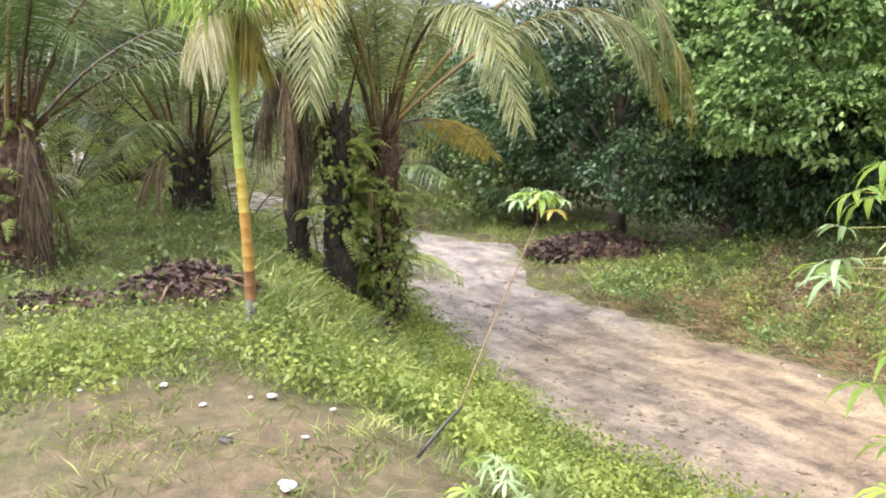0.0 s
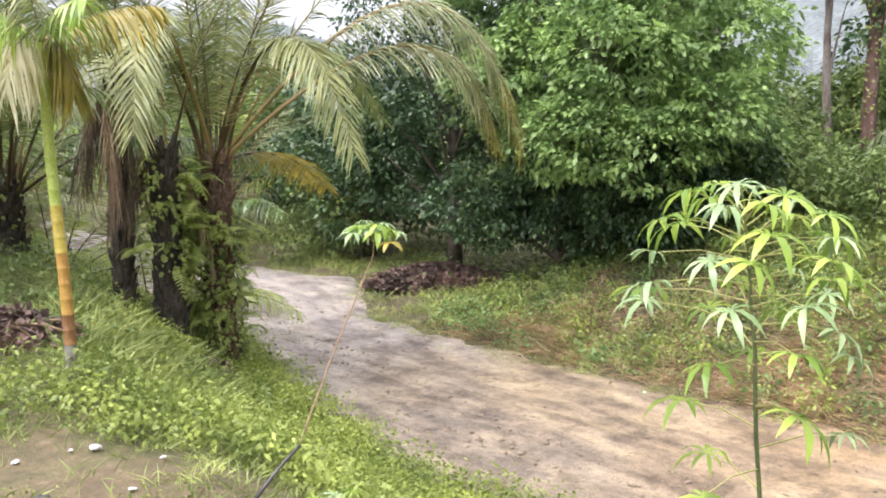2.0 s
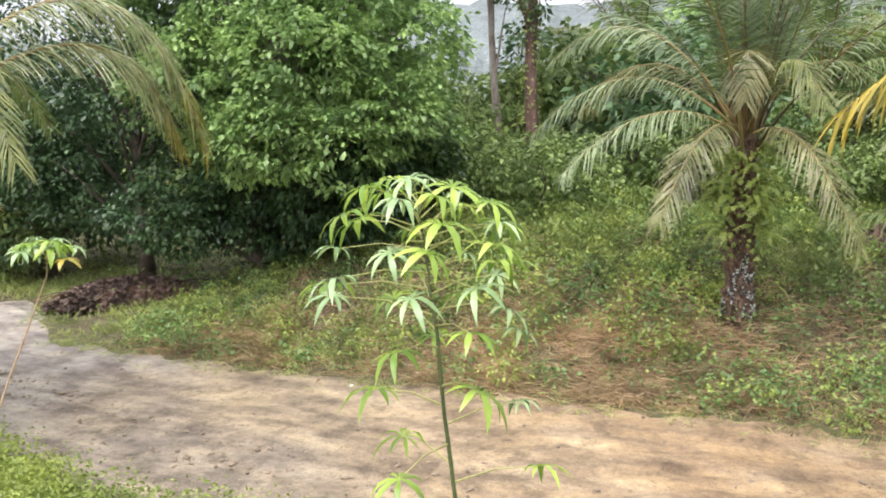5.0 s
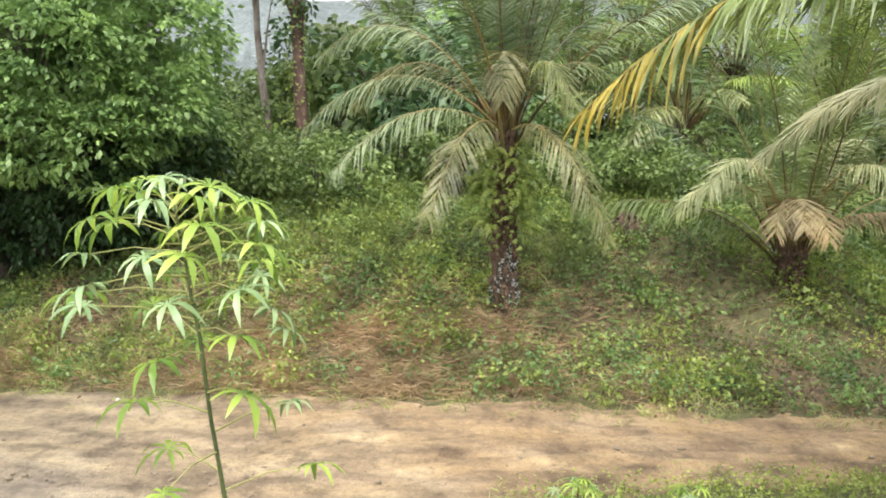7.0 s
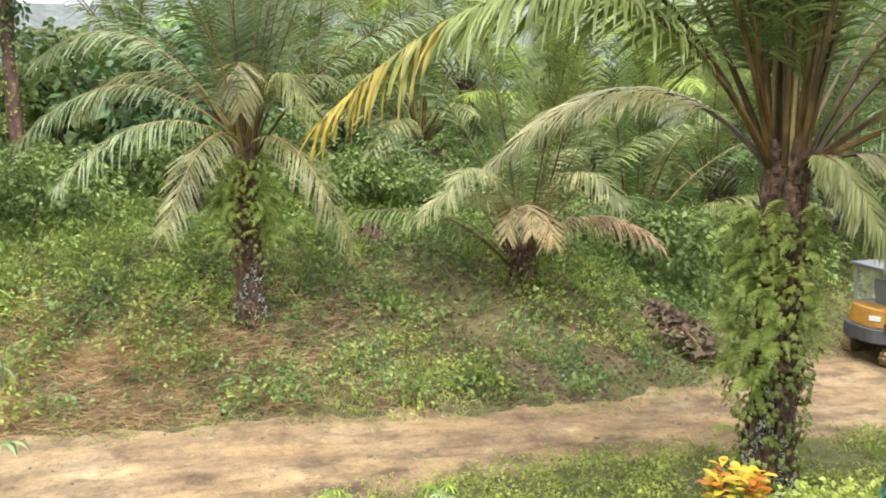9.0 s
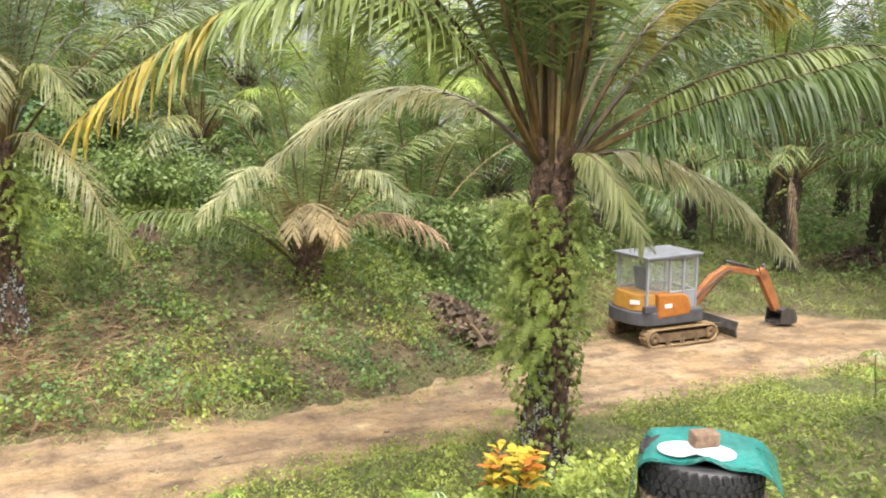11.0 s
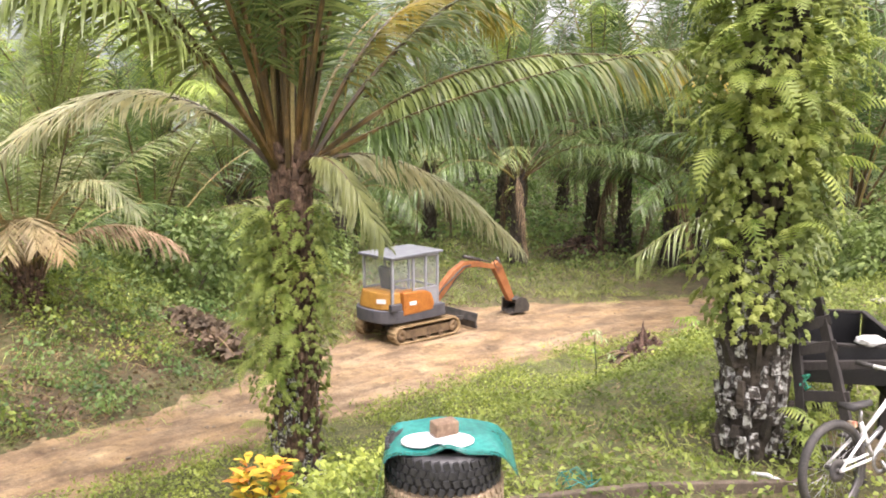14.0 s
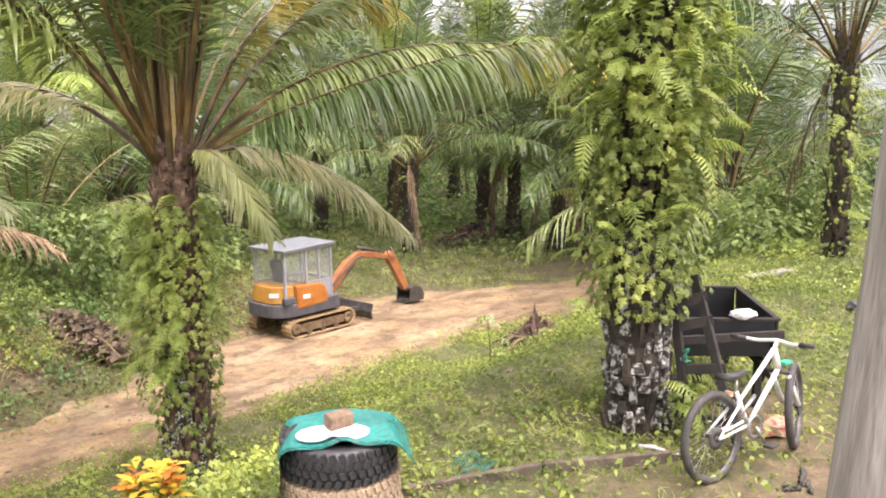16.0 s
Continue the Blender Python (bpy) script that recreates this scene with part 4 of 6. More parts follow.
# forest edge behind the bank
tree("forest_tree", on(-17, 31), "light green bushy forest tree behind the bank", blob_heap(10, 3, 2, 0.6, 2.8, 16, 1.1), 7000, 0.24, M_SHRUB, 0.2, group="forest edge", spray=0.8)
woods = [tree("forest_tree", on(-9, 40), "bushy forest tree behind the bank", blob_heap(11, 3, 2, 0.6, 3.2, 18, 1.2), 3200, 0.37, M_TREE_DARK_SHADE, 0.2, group="forest edge", spray=0.8),
         tree("forest_tree", on(-8, 30), "bushy forest tree behind the bank", blob_heap(12, 3, 2, 0.6, 4.0, 18, 1.2), 3200, 0.37, M_SHRUB, 0.2, group="forest edge", spray=0.8),
         tree("forest_tree", on(0, 33), "bushy forest tree behind the bank", blob_heap(13, 3.4, 2, 0.8, 4.6, 18, 1.3), 3200, 0.4, M_TREE_MID, 0.2, group="forest edge", spray=0.8)]
for k, (az, d) in enumerate(((9, 35), (-3, 26.5), (15, 38), (24, 36), (2, 42), (-27, 32), (-33, 34), (-47, 36), (33, 46), (42, 50), (52, 50), (62, 46), (70, 42), (80, 36), (-53, 44), (-62, 46), (-70, 44), (-78, 36), (-40, 40))):
    q = on(az, d)
    copy_thing(woods[(k * 2 + 1) % 3], pose(q.x, q.y, q.z, 0, 0, k * 77))

# shrubs along the top of the bank
shrubs = [tree("shrub", on(-9, 21.5), "leafy light green shrub at the top of the bank", blob_heap(21, 1.2, 0.9, 0.3, 1.5, 9, 0.6), 2600, 0.13, M_SHRUB, 0.04, category="shrub", group="bank shrubs", spray=0.42),
          tree("shrub", on(-2.5, 22.5), "leafy green shrub at the top of the bank", blob_heap(22, 1.4, 0.9, 0.3, 1.9, 10, 0.65), 2600, 0.16, M_SHRUB, 0.04, category="shrub", group="bank shrubs", spray=0.42),
          tree("shrub", on(5, 22.0), "leafy green shrub at the top of the bank", blob_heap(23, 1.3, 0.9, 0.2, 1.3, 9, 0.55), 2400, 0.14, M_SHRUB, 0.04, category="shrub", group="bank shrubs", spray=0.42)]
for k, (az, d) in enumerate(((-12, 21), (-15.5, 22.5), (-18.5, 22), (-6, 24.5), (-11, 25.5), (0.5, 24.5), (8.5, 24), (12, 22.5), (3, 26.5), (15, 24.5), (-1, 28), (-16.5, 27), (-19.5, 25), (22, 22.5), (29, 22), (76, 19), (72, 17.5), (69, 19.5), (79.5, 20), (66, 24), (-46.0, 27), (31, 25.5), (36, 24.5))):
    q = on(az, d)
    copy_thing(shrubs[(k * 2) % 3], pose(q.x, q.y, q.z, 0, 0, k * 67))

# ---------- undergrowth ----------
def scatter(n, x0, x1, y0, y1, keep):
    """Random ground places where keep(x, y) allows."""
    x, y = nrng.uniform(x0, x1, n), nrng.uniform(y0, y1, n)
    ok = nrng.random(n) < keep(x, y)
    x, y = x[ok], y[ok]
    return np.stack([x, y, height(x, y)], -1)


def grass(name, pts, per, length, lean, material, label, spread=0.06, width=0.006):
    """Blades in tufts."""
    b = np.repeat(pts, per, 0) + nrng.normal(size=(len(pts) * per, 3)) * np.array([spread, spread, 0])
    b[:, 2] = height(b[:, 0], b[:, 1]) - 0.01
    a = nrng.normal(size=b.shape) * lean
    a[:, 2] = 1
    a = unit(a)
    s = unit(np.cross(a, nrng.normal(size=b.shape)))
    fold = a * np.array([1, 1, 0]) * 0.5
    fold[:, 2] -= 0.2
    ln = length * nrng.uniform(0.4, 1.3, len(b))
    me = blades(name, b, a, s, fold, ln, np.full(len(b), width) * nrng.uniform(0.7, 1.5, len(b)), material)
    return tagged(new(name, me), label, "grass" if "grass" in name else "weeds", kind="stuff")


def weeds(name, pts, per, tall, size, material, label, spread=0.16, slim=0.3, level=0.9):
    """Low leafy plants: leaves gathered round upright stems."""
    b = np.repeat(pts, per, 0)
    hgt = np.repeat(tall * nrng.uniform(0.4, 1.3, len(pts)), per)
    u = nrng.random(len(b)) ** 0.7
    off = nrng.normal(size=(len(b), 2)) * spread * (0.5 + 0.7 * u[:, None])
    c = b.copy()
    c[:, :2] += off
    c[:, 2] = height(c[:, 0], c[:, 1]) + hgt * u
    out = np.concatenate([off / spread * 0.6, np.full((len(b), 1), 0.25)], 1)
    return tagged(new(name, leaf_cloud(name, c, size, material, out, 0.2, slim, level=level)), label, "weeds", kind="stuff")


def sN(x, y):
    return edge(NEAR, x) - y


def sF(x, y):
    return y - edge(FAR, x)


def yard_left(x, y):
    return (sN(x, y) > 0.0) * (1 - bare(x, y) * (0.5 + 0.45 * smooth(0.1, -0.3, wob(x, y, 2.6, 11)))) * smooth(3.0, 4.2, np.hypot(x, y)) * (x < -2)


def left_bushy(x, y):
    d, s = np.hypot(x, y), sN(x, y)
    return np.clip(smooth(3.6, 2.0, s) * (s > -0.1) + smooth(0.9, 0.2, np.abs(d - 8.0) / 1.6) * 0.8, 0, 1) * (x < -4) * (1 - bare(x, y))


def yard_right(x, y):
    return (sN(x, y) > -0.15) * (1 - 0.9 * bare(x, y)) * smooth(4.8, 5.6, np.hypot(x, y)) * (x > -1)


def bank_keep(x, y):
    return (sF(x, y) > 0.1) * (x > -12) * (x < 22)


def dry_zone(x, y):
    q = sF(x, y)
    return np.clip(np.exp(-((x + 2.6) / 3.0) ** 2) * smooth(4.2, 2.0, q) + 0.5 * np.exp(-((x + 9.0) / 2.0) ** 2) * smooth(2.5, 0.8, q), 0, 1) * smooth(-0.7, 0.1, wob(x, y, 1.3, 2))


grass("yard_grass", scatter(18000, -22, -2, -1, 13, yard_left), 6, 0.2, 0.55, M_GRASS, "short green grass and weeds over the yard", 0.07, 0.005)
grass("tall_grass", scatter(3200, -13, -7, 4, 11, lambda x, y: smooth(0.9, 0.3, np.abs(np.degrees(np.arctan2(-x, y)) - 58) / 8) * smooth(9.2, 10, np.hypot(x, y)) * smooth(14, 12.5, np.hypot(x, y))), 7, 0.45, 0.55, M_GRASS, "tall bright green grass below the palms", 0.08, 0.008)
grass("slope_grass", scatter(13000, -1, 24, -1, 12, yard_right), 6, 0.16, 0.7, M_GRASS, "light green grass on the slope to the road", 0.08, 0.0035)
weeds("slope_creepers", scatter(8500, 1.5, 15, 0.3, 9, lambda x, y: yard_right(x, y) * smooth(-0.9, -0.1, wob(x, y, 1.4, 14))), 9, 0.1, 0.044, M_WEED, "small creeping weeds covering the slope", 0.1)
weeds("yard_weeds", scatter(6500, -16, -4, 1, 12, left_bushy), 34, 0.42, 0.064, M_WEED, "bright green leafy weeds along the road edge", 0.17, 0.26)
weeds("soil_weeds", scatter(900, -9, -3, 0, 5, lambda x, y: smooth(0.1, 0.5, wob(x, y, 2.6, 11)) * (np.hypot(x, y) > 3.5)), 16, 0.1, 0.03, M_WEED, "tiny weeds dotting the bare soil", 0.08)
weeds("slope_weeds", scatter(9000, 0, 24, 1, 12, lambda x, y: yard_right(x, y) * smooth(-0.2, 0.5, wob(x, y, 1.0, 4) + 0.5 * smooth(4, 1.5, sN(x, y)))), 18, 0.24, 0.056, M_WEED, "low leafy weeds on the slope", 0.14)
weeds("roadside_weeds", scatter(1300, 3, 22, 4, 12, lambda x, y: smooth(0.9, 0.2, np.abs(sN(x, y) - 2.0) / 2.0) * smooth(0.0, 0.5, wob(x, y, 1.2, 7))), 60, 0.5, 0.06, M_WEED, "taller leafy weeds near the road", 0.22)
grass("slope_dry_grass", scatter(4200, 2, 16, 0, 9, lambda x, y: yard_right(x, y) * smooth(-0.2, 0.5, wob(x, y, 0.9, 9))), 6, 0.09, 1.6, M_GRASS_DRY, "brown dry grass lying on the slope", 0.1, 0.003)
weeds("bank_weeds", scatter(5200, -14, 13, 13, 27, lambda x, y: bank_keep(x, y) * (1 - 0.8 * dry_zone(x, y)) * smooth(-0.1, 0.5, wob(x, y, 1.1, 6) + 0.4 * wob(x, y, 2.6, 1) + 0.13 * (sF(x, y) - 2.6))), 20, 0.34, 0.075, M_SHRUB, "green weeds and seedlings on the bank", 0.15)
weeds("bank_seedlings", scatter(1150, -13, 11, 13, 24, lambda x, y: bank_keep(x, y) * (1 - 0.7 * smooth(-5, -9, x)) * (1 - 0.8 * dry_zone(x, y)) * smooth(-0.4, 0.4, wob(x, y, 0.7, 3) + 0.06 * (1 - x) + 0.1 * (sF(x, y) - 2))), 70, 0.5, 0.085, M_WEED, "light green bushy seedlings standing on the bank", 0.2)
weeds("bank_dark_weeds", scatter(520, -13, 12, 13, 24, lambda x, y: bank_keep(x, y) * 0.75), 80, 0.45, 0.085, M_TREE_MID, "darker green bushy weeds on the bank", 0.21)
grass("bank_grass", scatter(8000, -14, 26, 13, 27, lambda x, y: bank_keep(x, y) * (0.28 + 0.5 * smooth(1.5, 0.3, np.abs(sF(x, y) - 0.6)) + 0.4 * smooth(3, 6, sF(x, y)))), 6, 0.32, 0.6, M_GRASS, "thin grass on the bank", 0.1, 0.007)
grass("bank_top_grass", scatter(3800, -9, 3, 16, 23, lambda x, y: smooth(3.2, 4.5, sF(x, y)) * smooth(9, 7, sF(x, y)) * smooth(-0.3, 0.4, wob(x, y, 0.8, 21))), 6, 0.6, 0.4, M_GRASS, "tall light grass along the top of the bank", 0.13, 0.007)
grass("bank_dry_grass", scatter(26000, -13, 4, 13, 19, lambda x, y: bank_keep(x, y) * dry_zone(x, y)), 7, 0.45, 1.4, M_GRASS_DRY, "matted brown dry grass on the bank", 0.12, 0.0042)
weeds("bank_litter", scatter(9000, -13, 17, 13, 23, lambda x, y: bank_keep(x, y) * smooth(9, 5, sF(x, y))), 5, 0.05, 0.11, M_BANKLEAF, "brown dead leaves covering the bank", 0.2, 0.2)
grass("bank_dry_stalks", scatter(6000, -13, 16, 13, 21, lambda x, y: bank_keep(x, y) * smooth(7, 3, sF(x, y)) * 0.7), 4, 0.3, 1.5, M_GRASS_DRY, "thin brown stalks lying on the bank", 0.14, 0.005)
weeds("forest_floor_weeds", scatter(3600, -30, 34, 15, 38, lambda x, y: (sF(x, y) > 2.5) * 1.0), 14, 0.5, 0.13, M_SHRUB, "green undergrowth below the palms", 0.3)
weeds("deep_undergrowth", scatter(2800, 14, 52, 8, 52, lambda x, y: (sF(x, y) > 1) * (np.hypot(x, y) > 30) * 1.0), 12, 0.9, 0.24, M_TREE_MID, "dark undergrowth deep in the plantation", 0.5)
grass("forest_floor_grass", scatter(7000, 8, 30, 14, 34, lambda x, y: (sF(x, y) > 0.2) * 1.0), 5, 0.3, 0.5, M_GRASS, "grass below the plantation palms", 0.15, 0.009)
weeds("plantation_weeds", scatter(2600, -34, -9, -6, 16, lambda x, y: (sN(x, y) > 0.5) * (np.hypot(x, y) > 9.8) * 1.0), 20, 0.4, 0.085, M_SHRUB, "shaded green undergrowth below the palms", 0.25)
grass("verge_grass", scatter(24000, -26, 24, 7, 20, lambda x, y: (smooth(0.8, 0.1, np.abs(sF(x, y) + 0.05)) + 0.6 * smooth(0.8, 0.1, np.abs(sN(x, y) + 0.1)) * (x > 0)) * smooth(-0.5, 0.3, wob(x, y, 1.5, 8))), 6, 0.19, 0.7, M_GRASS, "short verge grass along the road", 0.08, 0.005)

grass("bend_grass", scatter(7500, -24, -6.5, 13, 22, lambda x, y: smooth(0.1, 0.6, sF(x, y)) * smooth(5, 2.5, sF(x, y)) * smooth(-0.5, 0.2, wob(x, y, 0.9, 12))), 6, 0.3, 0.5, M_GRASS, "green grass beyond the bend of the road", 0.12, 0.009)

# far wooded hills, with distance haze mixed into their grey-green
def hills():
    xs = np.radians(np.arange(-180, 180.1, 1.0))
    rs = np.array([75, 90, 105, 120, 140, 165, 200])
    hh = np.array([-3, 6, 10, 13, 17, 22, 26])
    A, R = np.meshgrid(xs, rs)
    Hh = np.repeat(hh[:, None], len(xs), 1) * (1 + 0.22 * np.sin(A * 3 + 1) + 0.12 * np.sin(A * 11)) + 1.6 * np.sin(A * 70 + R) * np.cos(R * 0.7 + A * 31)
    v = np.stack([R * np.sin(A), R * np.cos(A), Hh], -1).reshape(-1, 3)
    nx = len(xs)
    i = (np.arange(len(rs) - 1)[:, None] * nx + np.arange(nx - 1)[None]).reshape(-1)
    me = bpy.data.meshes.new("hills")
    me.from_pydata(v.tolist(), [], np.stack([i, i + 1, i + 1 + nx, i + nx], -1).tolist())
    me.materials.append(surface("far_woods_hazed", [(0.3, (0.12, 0.14, 0.135)), (0.7, (0.22, 0.25, 0.24))], 0.15, 1.0, 1.2, 1.0, 1.0))
    return tagged(new("hills", me), "wooded hills in the distance, haze put into their grey-green colour", "hills", kind="structure")


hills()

# ---------- cassava and areca ----------
def palmate(seed, n=8, L=0.23, material=M_CASSAVA, broad=0.084):
    """A palmate leaf: drooping lance-shaped fingers round the stalk's end (stalk comes in along +x)."""
    r = random.Random(seed)
    g = Geo()
    for k in range(n):
        a = radians(-160 + 320 * k / (n - 1) + r.uniform(-7, 7))
        ln = L * (1.05 - 0.45 * abs(a) / 2.6) * r.uniform(0.85, 1.1)
        d = Vector((math.cos(a), math.sin(a), 0))
        s = Vector((-math.sin(a), math.cos(a), 0))
        dr = r.uniform(0.55, 0.95)
        w = ln * broad
        prof = ((0, 0.15), (0.3, 0.8), (0.6, 1.0), (0.82, 0.6), (1, 0.03))
        vs = []
        for t, ww in prof:
            c = d * ln * t * (1 - 0.2 * t * dr) + Vector((0, 0, ln * (0.35 * t - dr * t * t)))
            vs += [c + s * w * ww + Vector((0, 0, 0.25 * w * ww)), c, c - s * w * ww + Vector((0, 0, 0.25 * w * ww))]
        g.add(vs, [q for i in range(4) for q in ((3 * i, 3 * i + 1, 3 * i + 4, 3 * i + 3), (3 * i + 1, 3 * i + 2, 3 * i + 5, 3 * i + 4))], 0)
    return g.mesh("leaf", material, True)


M_STEM = surface("cassava_stem", [(0.3, (0.05, 0.075, 0.02)), (0.7, (0.12, 0.14, 0.045))], 8, 0.6, 50)
M_STEM_TAN = surface("woody_stem", [(0.3, (0.19, 0.125, 0.06)), (0.7, (0.31, 0.22, 0.12))], 8, 0.7, 50)
M_STALK = surface("leaf_stalk", [(0.3, (0.34, 0.36, 0.10)), (0.7, (0.46, 0.42, 0.16))], 10, 0.5, 60)
LEAVES = [palmate(i, 8 + i % 2, 0.215 + 0.015 * (i % 3)) for i in range(5)] + [palmate(9 + i, 8, 0.2, M_CASSAVA_SHEEN) for i in range(4)]
LEAF_YELLOW = palmate(31, 7, 0.2, M_FROND_YELLOW, 0.12)
LEAVES_BROAD = [palmate(40 + i, 7, 0.2, M_CASSAVA if i < 2 else M_CASSAVA_SHEEN, 0.13) for i in range(4)]


def cassava(name, pts, radii, nodes, label, stem=M_STEM, size=1.0, seed=1, yellow=0, reach=(0.28, 0.46), leafset=LEAVES):
    """A cassava plant: a bare stem, long leaf stalks and palmate leaves. nodes: share of the stem's length at which stalks leave."""
    r = random.Random(seed)
    top = thing(name, Matrix.Translation(pts[0]), label, "cassava plant", "cassava plants")
    loc = [Vector(p) - Vector(pts[0]) for p in pts]
    fine = []
    for i in range(len(loc) - 1):
        for k in range(4):
            q = loc[i].lerp(loc[i + 1], k / 4)
            fine.append(q + Vector((r.uniform(-1, 1), r.uniform(-1, 1), 0)) * 0.006)
    fine.append(loc[-1])
    g = Geo()
    g.tube(fine, np.interp(np.linspace(0, 1, len(fine)), np.linspace(0, 1, len(radii)), radii).tolist(), 8)
    g.obj("stem", stem, top)
    for k, u in enumerate(nodes):
        f = u * (len(fine) - 1)
        i = min(int(f), len(fine) - 2)
        p = fine[i].lerp(fine[i + 1], f - i)
        a = k * 2.399 + r.uniform(-0.3, 0.3)
        up = 0.1 + 0.55 * smooth(0.8, 1.0, u) + r.uniform(-0.12, 0.15)
        ln = size * r.uniform(*reach) * (1.1 - 0.6 * smooth(0.8, 1.0, u))
        out = Vector((math.cos(a), math.sin(a), 0))
        e = p + (out + Vector((0, 0, up))).normalized() * ln
        s = Geo()
        mid = (p + e) / 2 + Vector((0, 0, 0.03))
        s.tube([p, mid, e], [0.0045 * size + 0.001, 0.0035, 0.0025], 5, 0, False)
        st = s.obj("leaf_stalk", M_STALK, top)
        me = LEAF_YELLOW if k < yellow else r.choice(leafset)
        part("leaf", me, top, Matrix.Translation(e) @ pose(0, 0, 0, r.uniform(-18, 18), r.uniform(-4, 24), math.degrees(a) + r.uniform(-20, 20)) @ Matrix.Scale(size * r.uniform(0.85, 1.2), 4))
    return top


nodes_big = [0.27 + 0.21 * i / 7 for i in range(7)] + [0.48 + 0.27 * i / 17 for i in range(17)] + [0.75 + 0.25 * i / 20 for i in range(21)]
cassava("cassava", [(-1.28, 4.07, -0.02), (-1.36, 4.12, 0.66), (-1.47, 4.19, 1.48), (-1.54, 4.23, 1.9), (-1.58, 4.25, 2.16)], [0.013, 0.012, 0.01, 0.008, 0.006], nodes_big,
        "slender cassava plant with drooping palmate leaves", seed=4, size=1.0, reach=(0.3, 0.5))
cassava("cassava", [on(-49.6, 8.05, -0.05), (-6.43, 6.08, 0.05), (-6.81, 7.12, 0.95), (-6.85, 7.2, 1.22)], [0.012, 0.0105, 0.009, 0.008], [0.84, 0.86, 0.88, 0.9, 0.91, 0.92, 0.93, 0.94, 0.95, 0.955, 0.96, 0.965, 0.97, 0.975, 0.98, 0.985, 0.99, 0.995, 1.0, 1.0],
        "leaning cassava with a bare tan stem and yellowing leaf", M_STEM_TAN, 1.2, 8, 2, (0.2, 0.38), LEAVES_BROAD)
for k, (az, d, hgt) in enumerate(((-11.5, 4.6, 0.75), (-9.0, 5.2, 0.6), (55.3, 12.6, 1.1), (61.5, 12.5, 0.45), (-46.6, 5.3, 0.28), (13.0, 8.6, 0.9), (27.0, 8.2, 0.5), (5.5, 9.0, 0.7))):
    q = on(az, d, -0.03)
    cassava("cassava", [q, q + Vector((0.04, 0.02, hgt * 0.5)), q + Vector((0.02, 0.05, hgt))], [0.012, 0.009, 0.006], [0.5, 0.62, 0.7, 0.77, 0.83, 0.88, 0.92, 0.95, 0.98, 1.0],
            "small young cassava plant among the grass", size=0.85, seed=20 + k, reach=(0.15, 0.3))

def areca():
    base = on(-62.8, 8.86, -0.05)
    topz = Vector((-7.9, 3.97, 3.2))
    top = thing("areca_palm", Matrix.Translation(base), "slender areca palm with ringed green-yellow stem and drooping dry leaves", "palm tree")
    e = topz - base
    n = 22
    rows = [e * (i / n) + Vector((0.03 * math.sin(i * 0.3), 0, 0)) for i in range(n + 1)]
    cols = [0.075, 0.062] + [0.058 - 0.014 * i / n for i in range(n - 1)]
    for i in range(n):
        g = Geo()
        a, b = rows[i], rows[i + 1]
        g.tube([a, a.lerp(b, 0.06), a.lerp(b, 0.94), b], [cols[i] * 1.06, cols[i], cols[i + 1], cols[i + 1] * 1.05], 12, 0, False)
        u = i / n
        g.obj("stem_section", M_AR_GREY if u < 0.12 else M_AR_BROWN if u < 0.19 else M_AR_ORANGE if u < 0.38 else M_AR_YELLOW if u < 0.53 else M_AR_GREEN, top)
    r = random.Random(3)
    for k in range(11):
        a = radians(k * 137.5)
        out = Vector((math.cos(a), math.sin(a), 0))
        low = k > 5
        L = r.uniform(0.9, 1.4) if not low else r.uniform(0.6, 0.95)
        me = frond_mesh("frond", e, e + out * L * 0.4 + Vector((0, 0, 0.35 if not low else 0.15)), e + out * L * (0.85 if not low else 0.5) + Vector((0, 0, 0.35 if not low else -0.45)),
                        M_FROND_TAN_GLOSS if k in (7, 9, 10) else M_FROND_YELLOW if low or k == 3 else M_FROND_OLIVE if k % 2 else M_CASSAVA, M_RACHIS, 30, 0.36, 0.014, 0.15, 1.0, 0.012, 0, 60 + k)
        part("frond", me, top)
    return top


M_AR_GREY = surface("areca_foot", [(0.35, (0.10, 0.08, 0.06)), (0.6, (0.42, 0.40, 0.36))], 14, 0.8, 50)
M_AR_BROWN = surface("areca_brown", [(0.3, (0.20, 0.09, 0.04)), (0.7, (0.36, 0.19, 0.07))], 6, 0.6, 50)
M_AR_ORANGE = surface("areca_orange", [(0.3, (0.42, 0.22, 0.05)), (0.7, (0.58, 0.36, 0.08))], 6, 0.5, 50)
M_AR_YELLOW = surface("areca_yellow", [(0.3, (0.46, 0.36, 0.06)), (0.7, (0.58, 0.46, 0.09))], 6, 0.45, 50)
M_AR_GREEN = surface("areca_green", [(0.3, (0.34, 0.42, 0.07)), (0.7, (0.46, 0.54, 0.12))], 6, 0.45, 50)
areca()

# ---------- mini excavator ----------
M_ORANGE = surface("orange_paint", [(0.3, (0.33, 0.11, 0.022)), (0.7, (0.46, 0.18, 0.035))], 5, 0.45, 40, 0.1, 0.002)
M_YELLOW = surface("faded_yellow_paint", [(0.3, (0.36, 0.17, 0.03)), (0.7, (0.47, 0.25, 0.05))], 5, 0.45, 40, 0.1, 0.002)
M_RUSTY = surface("rusty_orange", [(0.3, (0.16, 0.06, 0.03)), (0.5, (0.34, 0.125, 0.04)), (0.75, (0.42, 0.20, 0.09))], 3, 0.6, 40, 0.3, 0.004)
M_DARKGREY = surface("dark_grey_plastic", [(0.3, (0.055, 0.055, 0.065)), (0.7, (0.10, 0.10, 0.11))], 4, 0.6, 60, 0.2, 0.002)
